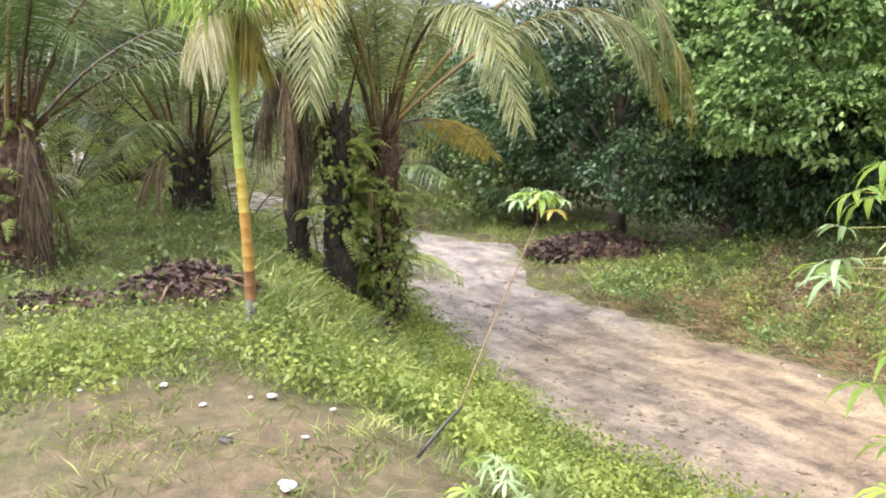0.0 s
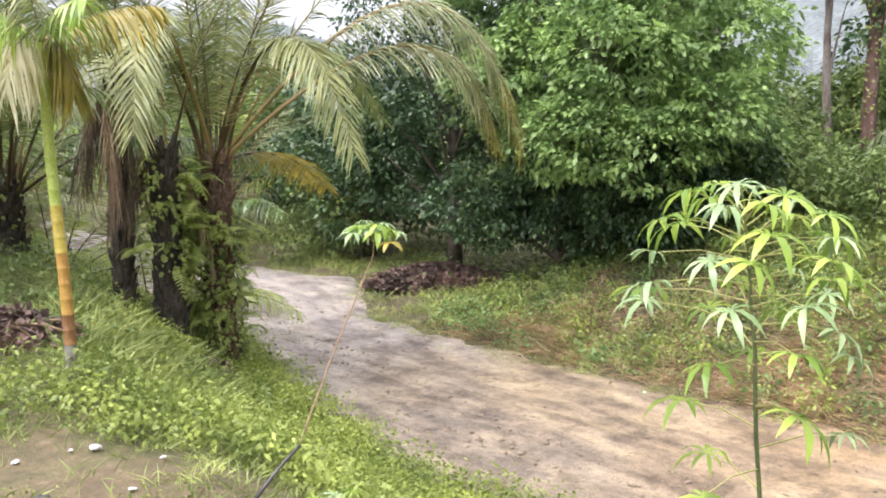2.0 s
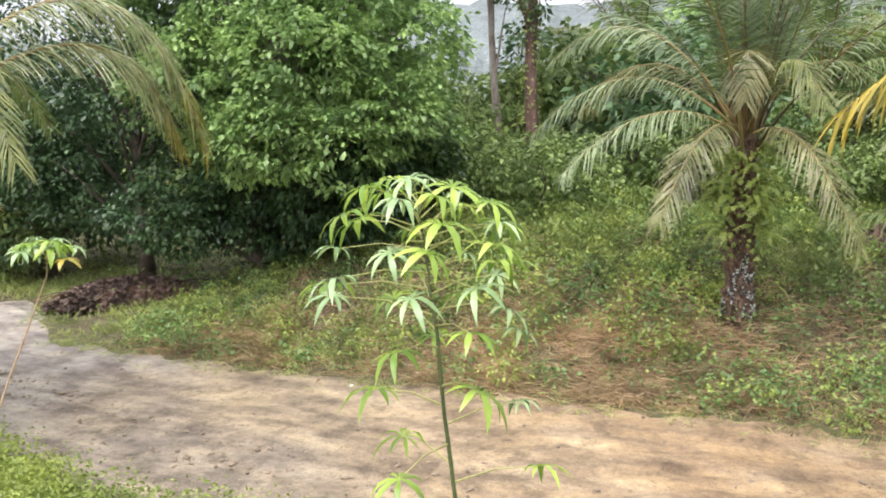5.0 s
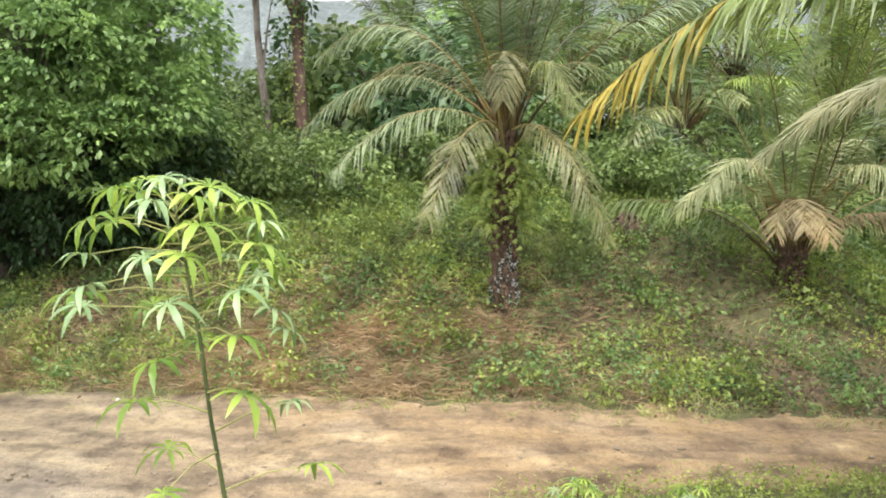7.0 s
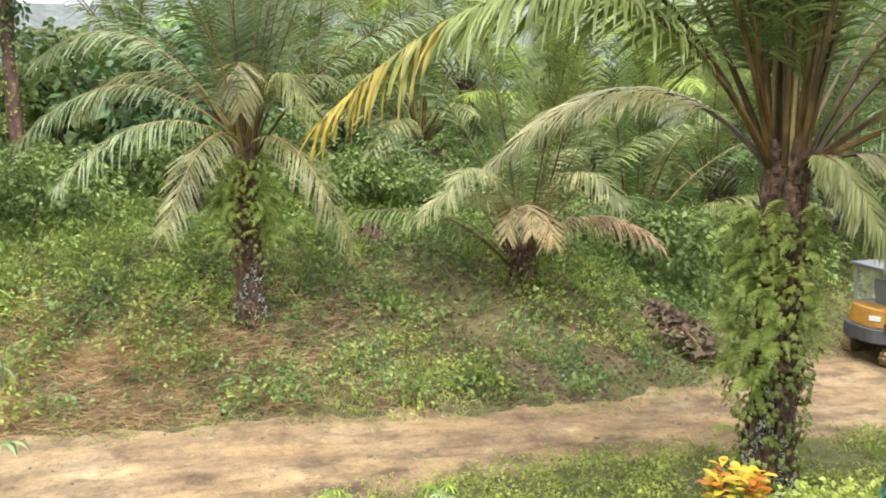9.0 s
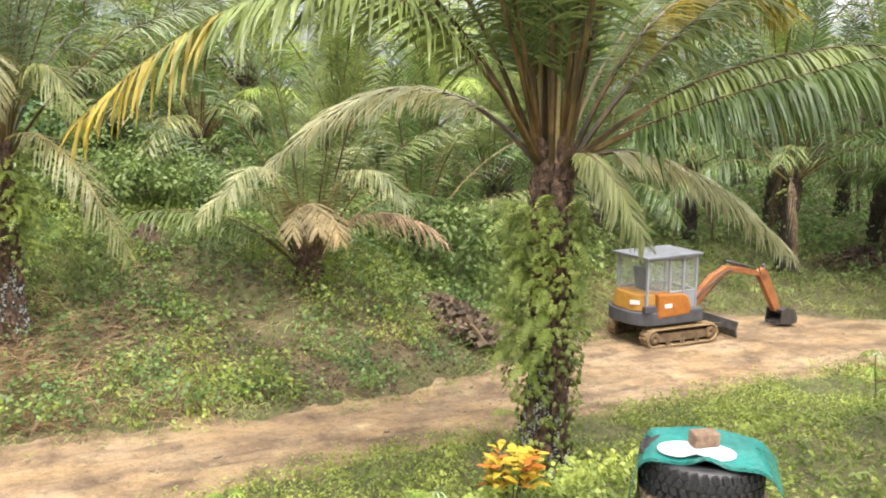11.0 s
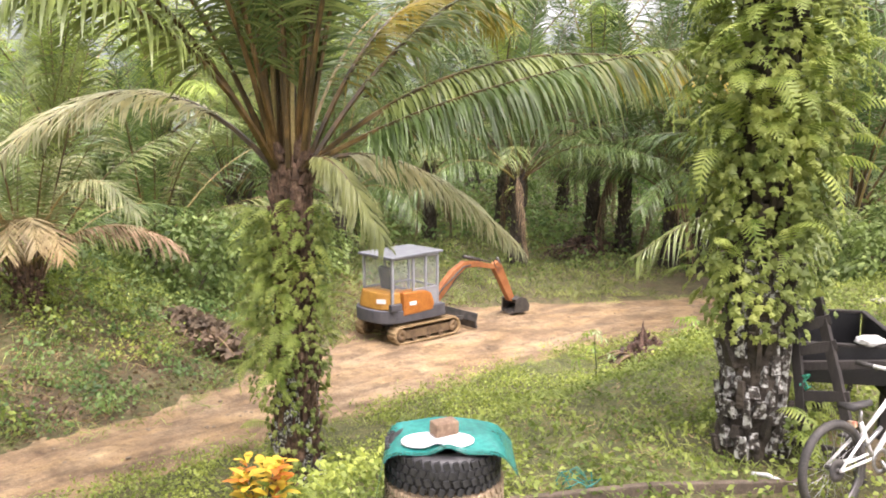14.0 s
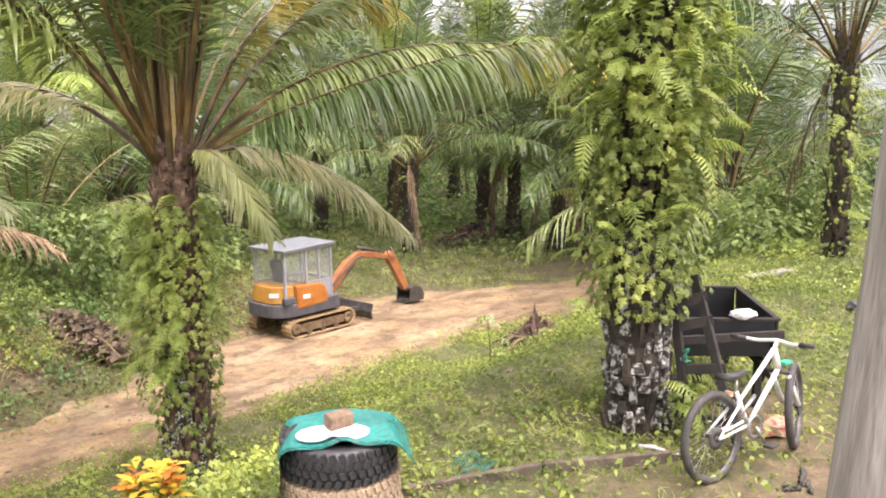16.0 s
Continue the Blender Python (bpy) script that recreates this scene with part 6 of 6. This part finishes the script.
def wheel(parent, m, R=0.33):
    hub = new("wheel")
    hub.parent = parent
    hub.matrix_basis = m
    g = Geo()
    g.lathe([(R - 0.028 + 0.03 * math.cos(a), 0.03 * math.sin(a)) for a in np.linspace(0, 2 * math.pi, 9)[:-1]], 48)
    g.obj("tyre", M_RUBBER, hub, label="black knobbly bicycle tyre")
    g = Geo()
    g.lathe([(R - 0.052, -0.013), (R - 0.042, -0.015), (R - 0.042, 0.015), (R - 0.052, 0.013), (R - 0.066, 0)], 48)
    g.obj("rim", M_RIM, hub)
    g = Geo()
    g.tube([(0, 0, -0.05), (0, 0, 0.05)], 0.018, 10)
    g.lathe([(0.02, 0.034), (0.08, 0.034), (0.08, 0.038), (0.02, 0.038)], 24)
    g.obj("hub", M_RUBBER, hub)
    sp = Geo()
    sp.tube([(0.017, 0, 0.03), (R - 0.06, 0, 0)], 0.0014, 4, 0, False)
    sm = sp.mesh("spoke", M_STEEL)
    for k in range(28):
        part("spoke", sm, hub, pose(0, 0, 0, 0, 0, 360 * k / 28) @ Matrix.Diagonal((1, 1, 1 if k % 2 else -1, 1)))
    return hub


def bicycle():
    rear, front = Vector((5.78, 2.1, 0)), Vector((6.77, 1.82, 0))
    d = (front - rear).normalized()
    yaw = math.degrees(math.atan2(d.y, d.x))
    gz = hz(rear.x, rear.y)
    top = thing("bicycle", pose(rear.x, rear.y, gz, 0, 0, yaw) @ pose(0, 0, 0, -5), "white full-suspension mountain bicycle leaning against the cart", "bicycle")
    R = 0.33
    W = (front - rear).length
    wheel(top, pose(0, 0, R, 90))
    wheel(top, pose(W, 0, R, 90, 0, 0) @ pose(0, 0, 0, 0, 24, 0))
    bb, seat, head0, head1 = (0.42, 0, 0.32), (0.30, 0, 0.68), (W - 0.20, 0, 0.66), (W - 0.245, 0, 0.82)
    def tube(name, a, b, r0, r1, m=M_WHITEPAINT, lab=""):
        g = Geo()
        a, b = Vector(a), Vector(b)
        g.tube([a, a.lerp(b, 0.5), b], [r0 * 0.82, (r0 + r1) * 0.41, r1 * 0.82], 12)
        return g.obj(name, m, top, label=lab)
    tube("down_tube", bb, head0, 0.021, 0.026)
    tube("top_tube", (0.30, 0, 0.50), head1, 0.017, 0.024)
    tube("seat_tube", bb, (0.295, 0, 0.60), 0.02, 0.02)
    tube("head_tube", head0, head1, 0.03, 0.03)
    tube("seat_post", (0.295, 0, 0.58), seat, 0.014, 0.014, M_STEEL)
    for y in (-0.06, 0.06):
        tube("chain_stay", (0.40, y * 0.6, 0.34), (0.0, y, R), 0.014, 0.012)
        tube("seat_stay", (0.31, y * 0.5, 0.52), (0.0, y, R), 0.014, 0.011)
        tube("fork_leg", (W - 0.19, y * 1.1, 0.64), (W - 0.05, y * 1.1, 0.36), 0.022, 0.024, M_WHITEPAINT if y < 0 else M_WHITEPAINT)
    tube("fork_crown", (W - 0.2, -0.09, 0.64), (W - 0.2, 0.09, 0.64), 0.022, 0.022, M_RUBBER)
    tube("shock", (0.34, 0, 0.42), (0.52, 0, 0.52), 0.022, 0.018, M_STEEL)
    tube("stem", head1, (W - 0.2, 0, 0.88), 0.018, 0.02)
    g = Geo()
    g.tube([(W - 0.28, -0.31, 0.89), (W - 0.24, -0.14, 0.87), (W - 0.2, 0, 0.88), (W - 0.24, 0.14, 0.87), (W - 0.28, 0.31, 0.89)], 0.014, 10)
    bar = g.obj("handlebar", M_WHITEPAINT, top)
    for s in (-1, 1):
        g = Geo()
        g.tube([(W - 0.265, s * 0.22, 0.88), (W - 0.29, s * 0.34, 0.892)], 0.018, 10)
        g.obj("grip", M_RUBBER, bar)
        g = Geo()
        g.tube([(W - 0.25, s * 0.17, 0.87), (W - 0.2, s * 0.24, 0.84)], 0.006, 6)
        g.obj("brake_lever", M_RUBBER, bar)
    g = Geo()
    out = [(-0.14, -0.07), (-0.13, 0.07), (-0.03, 0.05), (0.14, 0.018), (0.14, -0.018), (-0.03, -0.05)]
    g.add([(x + 0.27, y, 0.70 + 0.012 * (x < 0)) for x, y in out] + [(x + 0.27, y * 0.7, 0.735 + 0.02 * (x < -0.1)) for x, y in out],
          [(0, 1, 2, 3, 4, 5), (6, 11, 10, 9, 8, 7)] + [(i, 6 + i, 6 + (i + 1) % 6, (i + 1) % 6) for i in range(6)])
    g.obj("saddle", M_RUBBER, top, label="black saddle")
    g = Geo()
    g.lathe([(0.06, 0.0), (0.09, 0.0), (0.09, 0.005), (0.06, 0.005)], 28, pose(0.42, -0.06, 0.32, 90))
    g.obj("chainring", M_STEEL, top)
    for s, a in ((-1, -60), (1, 120)):
        g = Geo()
        e = (0.42 + 0.17 * math.cos(radians(a)), s * 0.085, 0.32 + 0.17 * math.sin(radians(a)))
        g.tube([(0.42, s * 0.07, 0.32), e], 0.011, 8)
        c = g.obj("crank", M_STEEL, top)
        g = Geo()
        g.box(pose(e[0], s * 0.13, e[2]), 0.09, 0.08, 0.02, 0, 0.004)
        g.obj("pedal", M_RUBBER, c, False)
    tube("chain_guard", (0.06, -0.075, 0.38), (0.26, -0.075, 0.40), 0.012, 0.012)
    g = Geo()
    g.box(pose(W - 0.14, -0.02, 0.70), 0.1, 0.07, 0.03, 0, 0.008)
    g.obj("mudguard", M_GREENCLIP, top, False, "green plastic fork mudguard")
    g = Geo()
    g.box(pose(0.21, 0, 0.60), 0.03, 0.06, 0.04, 0, 0.008)
    g.obj("rear_reflector", M_RED, top, False, "red reflector")


bicycle()


# ---------- ladder, black cart, posts ----------
def beam(g, a, b, w, t, up=(0, 0, 1)):
    a, b = Vector(a), Vector(b)
    d = (b - a).normalized()
    s = d.cross(Vector(up)).normalized()
    n = s.cross(d)
    m = Matrix((s, d, n)).transposed().to_4x4()
    m.translation = (a + b) / 2
    g.box(m, w, (b - a).length, t, 0, min(w, t) * 0.12)


def ladder():
    base = Vector((6.51, 2.57, hz(6.51, 2.57)))
    top = thing("ladder", Matrix.Translation(base), "dark weathered wooden ladder leaning on the palm trunk", "ladder")
    a0, a1 = Vector((0, 0, -0.01)), Vector((0.05, 0.2, 1.22))
    b0, b1 = Vector((0.0, -0.4, 0.0)), Vector((0.16, 0.06, 1.3))
    for p, q in ((a0, a1), (b0, b1)):
        g = Geo()
        beam(g, p, q, 0.07, 0.05, (1, 0, 0.2))
        g.obj("rail", M_WOOD_DARK, top, False)
    for u in (0.14, 0.46, 0.74, 0.88):
        g = Geo()
        p, q = a0.lerp(a1, u), b0.lerp(b1, u)
        p.y -= 0.04
        q.y -= 0.04
        beam(g, p - (q - p) * 0.08, q + (q - p) * 0.08, 0.03, 0.08)
        g.obj("rung", M_WOOD_DARK, top, False)
    g = Geo()
    g.tube([a0.lerp(a1, 0.55) + Vector((0.04 * math.sin(i * 2.1), -0.05 + 0.03 * math.cos(i * 1.7), 0.06 * math.sin(i * 0.9))) for i in range(14)], 0.006, 5)
    g.obj("string", M_GREENCLIP, top, label="loop of green string")


ladder()


def cart():
    c = Vector((7.66, 2.85, 0))
    gz = hz(c.x, c.y)
    top = thing("cart", pose(c.x, c.y, gz, 0, 0, 33), "black tub cart with an open tray on a dark wooden frame", "cart")
    L, W, H, t, zt = 1.3, 0.8, 0.3, 0.022, 0.8
    g = Geo()
    g.box(pose(0, 0, zt - H), L - 0.02, W - 0.02, t, 0, 0.005)
    g.obj("tray_floor", M_BLACKTUB, top, False)
    for x, y, sx, sy in ((0, -W / 2, L, t), (0, W / 2, L, t), (-L / 2, 0, t, W - 2 * t), (L / 2, 0, t, W - 2 * t)):
        g = Geo()
        g.box(pose(x, y, zt - H / 2), sx, sy, H, 0, 0.005)
        sd = g.obj("tray_side", M_BLACKTUB, top, False)
        g = Geo()
        g.box(pose(x, y, zt + 0.014), sx + 0.03, sy + 0.024, 0.026, 0, 0.006)
        g.obj("rim", M_WOOD_GREY if y > 0 else M_WOOD_DARK, sd, False)
    for y in (-W / 2 + 0.1, W / 2 - 0.1):
        g = Geo()
        beam(g, (-L / 2 - 0.3, y, zt - H - 0.09), (L / 2, y, zt - H - 0.05), 0.06, 0.07)
        g.obj("frame_beam", M_WOOD_DARK, top, False)
    for x in (-0.5, 0.5):
        for y in (-0.3, 0.3):
            g = Geo()
            g.box(pose(x, y, (zt - H - 0.1) / 2 - 0.01), 0.065, 0.065, zt - H - 0.08, 0, 0.008)
            g.obj("leg", M_WOOD_DARK, top, False)
    g = Geo()
    beam(g, (-L / 2 - 0.12, -0.42, zt - 0.08), (-L / 2 - 0.12, 0.42, zt - 0.14), 0.05, 0.07)
    g.obj("crossbar", M_WOOD_DARK, top, False)
    g = Geo()
    beam(g, (-L / 2 - 0.12, -0.36, zt - 0.1), (-0.1, -W / 2 - 0.045, 0.12), 0.05, 0.06)
    g.obj("brace", M_WOOD_DARK, top, False)
    bm = bmesh.new()
    bmesh.ops.create_icosphere(bm, subdivisions=3, radius=1)
    for v in bm.verts:
        n = 1 + 0.3 * noise.noise(v.co * 2.3) + 0.1 * noise.noise(v.co * 6)
        v.co = Vector((v.co.x * 0.11 * n, v.co.y * 0.065 * n, v.co.z * 0.045 * n))
    b = Geo()
    b.add([v.co for v in bm.verts], [[v.index for v in f.verts] for f in bm.faces])
    bm.free()
    ob = tagged(b.obj("plastic_bag", M_WHITE), "crumpled white plastic bag lying on the cart rim", "bag")
    q = pose(c.x, c.y, gz, 0, 0, 33) @ Vector((-L / 2, -0.12, zt + 0.06))
    ob.matrix_basis = pose(q.x, q.y, q.z, 0, 0, -50)


cart()


def house_post():
    p = Vector((2.77, 0.54, 0))
    g = Geo()
    n = 16
    bm_pts = [Vector((p.x + 0.02 * math.sin(i), p.y, 0)) + Vector((0.015, -0.06, 0.99)) * (5.0 * i / n) - Vector((0, -0.09, 0.05)) for i in range(n + 1)]
    g.tube(bm_pts, [0.175 - 0.03 * i / n for i in range(n + 1)], 20, 0, True, 0.025)
    ob = tagged(g.obj("house_post", M_WOOD_GREY), "thick grey weathered round timber post", "post")
    ob.location.z = hz(p.x, p.y)
    for k in range(3):
        s = Geo()
        z = 1.5 + 0.28 * k
        a = polar(80.0, 2.62, z)
        s.tube([a + Vector((-0.02, 0.03, -0.15)), a + Vector((0.05, -0.04, 0.02)), a + Vector((0.12, -0.12, 0.16))], 0.004, 5)
        tagged(s.obj("twig", M_STEM_TAN), "thin pale dry twig against the grey post", "twig")


house_post()


def kerb():
    a, b = Vector((4.2, 3.84, 0)), Vector((6.05, 2.38, 0))
    for k in range(2):
        p, q = a.lerp(b, k / 2 + 0.004), a.lerp(b, k / 2 + 0.496)
        g = Geo()
        beam(g, (p.x, p.y, hz(p.x, p.y) + 0.02), (q.x, q.y, hz(q.x, q.y) + 0.02), 0.06, 0.10)
        tagged(g.obj("edging_plank", M_WOOD_BROWN, None, False), "weathered plank edging the yard", "plank", "edging planks")


kerb()


def stick(name, a, b, r, m, label, category="stick", group=""):
    g = Geo()
    a, b = Vector(a), Vector(b)
    g.tube([a, a.lerp(b, 0.35) + Vector((0, 0, r)), a.lerp(b, 0.7) - Vector((r, 0, 0)), b], [r, r * 0.95, r * 0.85, r * 0.7], 8, 0, True, 0.08)
    return tagged(g.obj(name, m), label, category, group)


stick("stick", on(-51.7, 5.65, 0.12), polar(-48.6, 5.95, 0.3), 0.014, M_BLACKMETAL, "short black stick lying in the weeds")
stick("white_stick", on(65.2, 6.5, 0.06), on(67.9, 6.42, 0.05), 0.016, M_WHITE, "white plastic stick on the soil")
co = Geo()
c0 = on(54.0, 6.0)
co.tube([Vector((c0.x + (0.11 + 0.04 * math.sin(i * 0.7)) * math.cos(i * 0.55), c0.y + (0.13 + 0.05 * math.cos(i * 0.9)) * math.sin(i * 0.55), c0.z + 0.06 + 0.04 * math.sin(i * 1.3))) for i in range(36)], 0.004, 5)
tagged(co.obj("string_coil", M_TEAL), "loose coil of green string in the grass", "string")
pl = Geo()
q0, q1 = on(72.0, 13.6, 0.05), on(74.4, 14.2, 0.07)
beam(pl, q0, q1, 0.2, 0.04)
tagged(pl.obj("plank", M_WOOD_GREY, None, False), "grey plank lying on the grass", "plank")


def crumple(name, at, size, m, label, category, seed, flat=0.35):
    """A small crushed piece of litter."""
    bm = bmesh.new()
    bmesh.ops.create_icosphere(bm, subdivisions=2, radius=1)
    for v in bm.verts:
        n = 1 + 0.45 * noise.noise(v.co * 1.8 + Vector((seed * 3.1, 0, 0)))
        v.co = Vector((v.co.x * n, v.co.y * 0.7 * n, v.co.z * flat * n)) * size
    me = bpy.data.meshes.new(name)
    bm.to_mesh(me)
    bm.free()
    me.materials.append(m)
    ob = tagged(new(name, me), label, category, "litter" if category == "litter" else "")
    ob.matrix_basis = pose(at.x, at.y, at.z + size * flat * 0.7, 0, 0, seed * 47)
    return ob


M_SCRAP = surface("dirty_white_plastic", [(0.3, (0.45, 0.43, 0.40)), (0.7, (0.72, 0.71, 0.69))], 9, 0.6, 40, 0.3, 0.004)
for k, (az, d, s) in enumerate(((-60.6, 5.36, 0.08), (-61.6, 7.0, 0.05), (-66.1, 6.95, 0.035), (-68.5, 7.4, 0.045), (-71.6, 7.6, 0.035), (-59.4, 6.1, 0.03), (-57.5, 6.75, 0.03), (-63.0, 7.0, 0.025), (-73.6, 7.65, 0.03))):
    crumple("litter", on(az, d, 0.02), s, M_SCRAP, "crushed white scrap of plastic on the soil", "litter", k)
crumple("litter", on(-64.7, 6.15), 0.07, M_BLACKMETAL, "dark scrap of rag on the bare soil", "litter", 31, 0.25)
crumple("bottle", on(78.1, 11.84), 0.1, M_DARKGREY, "dark bluish plastic can in the grass", "can", 5, 0.9)
crumple("litter", on(76.2, 13.4), 0.05, M_WHITE, "crushed white scrap of plastic on the soil", "litter", 12)
crumple("litter", on(-25.3, 14.7), 0.05, M_WHITE, "crushed white scrap of plastic by the road", "litter", 13)
w = crumple("wrapper", on(73.8, 7.25), 0.17, M_RED, "red and white printed wrapper sack beside the bicycle", "sack", 8, 0.5)
rag = Geo()
for k in range(14):
    a0 = on(75.5, 6.26)
    r = random.Random(k)
    d = Vector((r.uniform(-0.16, 0.16), r.uniform(-0.06, 0.06), 0))
    rag.tube([a0 + d + Vector((0, 0, 0.01)), a0 + d * 1.4 + Vector((0.03, 0, 0.035)), a0 + d * 1.9 + Vector((0.05, 0.01, 0.015))], 0.012, 5)
tagged(rag.obj("dead_leaf_heap", M_BLACKMETAL), "small heap of blackened dead leaf on the soil", "dead leaves", kind="stuff")


# ---------- heaps and dead fronds ----------
def heap(name, at, rx, ry, h, m, label, leaves, size, leafm, seed, category="heap", yaw=0, sticks=0):
    """A mound of litter: uneven core with loose leaves and stalks over it."""
    top = thing(name, pose(at.x, at.y, at.z, 0, 0, yaw), label, category)
    g = Geo()
    n, k = 20, 7
    vs = []
    for i in range(k + 1):
        for j in range(n):
            a, u = 2 * math.pi * j / n, i / k
            rr = (1 - u) * (1 + 0.25 * noise.noise(Vector((math.cos(a) * 1.5, math.sin(a) * 1.5, seed))))
            vs.append((rx * rr * math.cos(a), ry * rr * math.sin(a), h * (1 - (1 - u) ** 2) * (1 + 0.7 * noise.noise(Vector((math.cos(a) * 2.4, math.sin(a) * 2.4, u * 3 + seed)))) - 0.08))
    g.add(vs, [(i * n + j, i * n + (j + 1) % n, (i + 1) * n + (j + 1) % n, (i + 1) * n + j) for i in range(k) for j in range(n)])
    g.obj("core", m, top)
    a, u = nrng.uniform(0, 6.283, leaves), nrng.random(leaves) ** 0.6
    P = np.stack([rx * 1.1 * u * np.cos(a), ry * 1.1 * u * np.sin(a), h * (1 - u ** 2) + nrng.uniform(-0.03, 0.06, leaves)], -1)
    ob = part("loose_leaves", leaf_cloud("loose_leaves", P, size, leafm, np.tile([0, 0, 0.3], (leaves, 1)), 0.1, 0.3), top)
    tagged(ob, "loose dead leaves", kind="stuff")
    r = random.Random(seed)
    for _ in range(sticks):
        a = r.uniform(0, 6.28)
        p = Vector((rx * 0.6 * math.cos(a) * r.random(), ry * 0.6 * math.sin(a) * r.random(), h * 0.7))
        q = p + Vector((math.cos(a) * rx * r.uniform(0.5, 1), math.sin(a) * ry * r.uniform(0.5, 1), r.uniform(-0.3, 0.15) * h - 0.1))
        s = Geo()
        s.tube([p, (p + q) / 2 + Vector((0, 0, 0.06)), q], [0.022, 0.018, 0.01], 6)
        s.obj("stalk", M_STEM_TAN if r.random() < 0.5 else M_BARK, top)
    return top


M_DEADLEAF = leaf("fallen_leaf", (0.05, 0.03, 0.027), (0.22, 0.145, 0.12), 0.8, 0.1)
heap("leaf_mound", on(-39.4, 22.3), 1.75, 0.75, 0.5, M_LITTER, "mound of fallen purplish-brown leaves at the roadside", 9000, 0.15, M_DEADLEAF, 1, yaw=40, sticks=18)
heap("frond_pile", on(-67.0, 10.6), 0.85, 0.5, 0.38, M_LITTER, "pile of dead palm stalks and brown soil in the weeds", 700, 0.12, M_DEADLEAF, 2, yaw=60, sticks=16)
heap("frond_pile", on(-74.5, 10.6), 0.7, 0.3, 0.12, M_LITTER, "dark flat pile of rotting leaves", 400, 0.1, M_DEADLEAF, 3, yaw=60, sticks=5)
heap("frond_pile", on(28.2, 18.6), 1.9, 0.55, 0.4, M_LITTER, "dark heap of rotting palm fronds on the bank", 1200, 0.2, M_FROND_BROWN, 4, yaw=88, sticks=26)
heap("frond_pile", on(54.3, 30.5), 1.7, 0.7, 0.55, M_LITTER, "dark heap of rotting palm fronds below the palms", 700, 0.16, M_DEADLEAF, 5, yaw=-10, sticks=10)
heap("frond_pile", on(61.6, 32), 1.7, 0.7, 0.6, M_LITTER, "dark heap of rotting palm fronds below the palms", 700, 0.16, M_DEADLEAF, 6, yaw=-40, sticks=8)
heap("frond_pile", on(8.6, 19.2), 0.55, 0.45, 0.5, M_LITTER, "brown rotten stump among the bank weeds", 200, 0.1, M_DEADLEAF, 7)
heap("root_heap", on(58.4, 14.3), 0.8, 0.5, 0.75, M_LITTER, "heap of brown roots and dry stalks", 260, 0.1, M_DEADLEAF, 8, sticks=22)
heap("frond_pile", on(-55.0, 13.2), 0.5, 0.4, 0.3, M_LITTER, "dry brown frond bases at the palm's foot", 160, 0.14, M_DEADLEAF, 9, sticks=9)

# clods, stones and wet puddle on the road
cl = random.Random(12)
CLOD = Geo()
bmc = bmesh.new()
bmesh.ops.create_icosphere(bmc, subdivisions=1, radius=1)
for v in bmc.verts:
    v.co *= 1 + 0.35 * noise.noise(v.co * 2)
    v.co.z *= 0.55
CLOD.add([v.co for v in bmc.verts], [[v.index for v in f.verts] for f in bmc.faces])
bmc.free()
M_CLOD = surface("clay_clod", [(0.3, (0.14, 0.11, 0.08)), (0.7, (0.32, 0.25, 0.17))], 12, 0.9, 50)
clod_v, clod_f = np.array(CLOD.v), np.array(CLOD.f)


def clods(n, keep, label, x0, x1):
    vs, fs, k = [], [], 0
    while k < n:
        x = cl.uniform(x0, x1)
        v = cl.uniform(0.02, 0.98)
        y = float(edge(NEAR, x) * (1 - v) + edge(FAR, x) * v)
        if cl.random() > keep(x, v):
            continue
        s = 0.008 + 0.036 * cl.random() ** 6
        m = np.array(pose(x, y, hz(x, y) + 0.005, 0, 0, cl.uniform(0, 360)) @ Matrix.Diagonal((s * cl.uniform(1, 1.8), s, s, 1)))
        vs.append(clod_v @ m[:3, :3].T + m[:3, 3])
        fs.append(clod_f + k * len(clod_v))
        k += 1
    me = bpy.data.meshes.new("clods")
    me.from_pydata(np.concatenate(vs).tolist(), [], np.concatenate(fs).tolist())
    me.materials.append(M_CLOD)
    tagged(new("clods", me), label, "stones", kind="stuff")


clods(5200, lambda x, v: 0.12 + 0.75 * (x < -3) * (v < 0.6) + 0.15 * (abs(v - 0.5) < 0.06), "small clay clods and gravel scattered over the road", -22, 22)
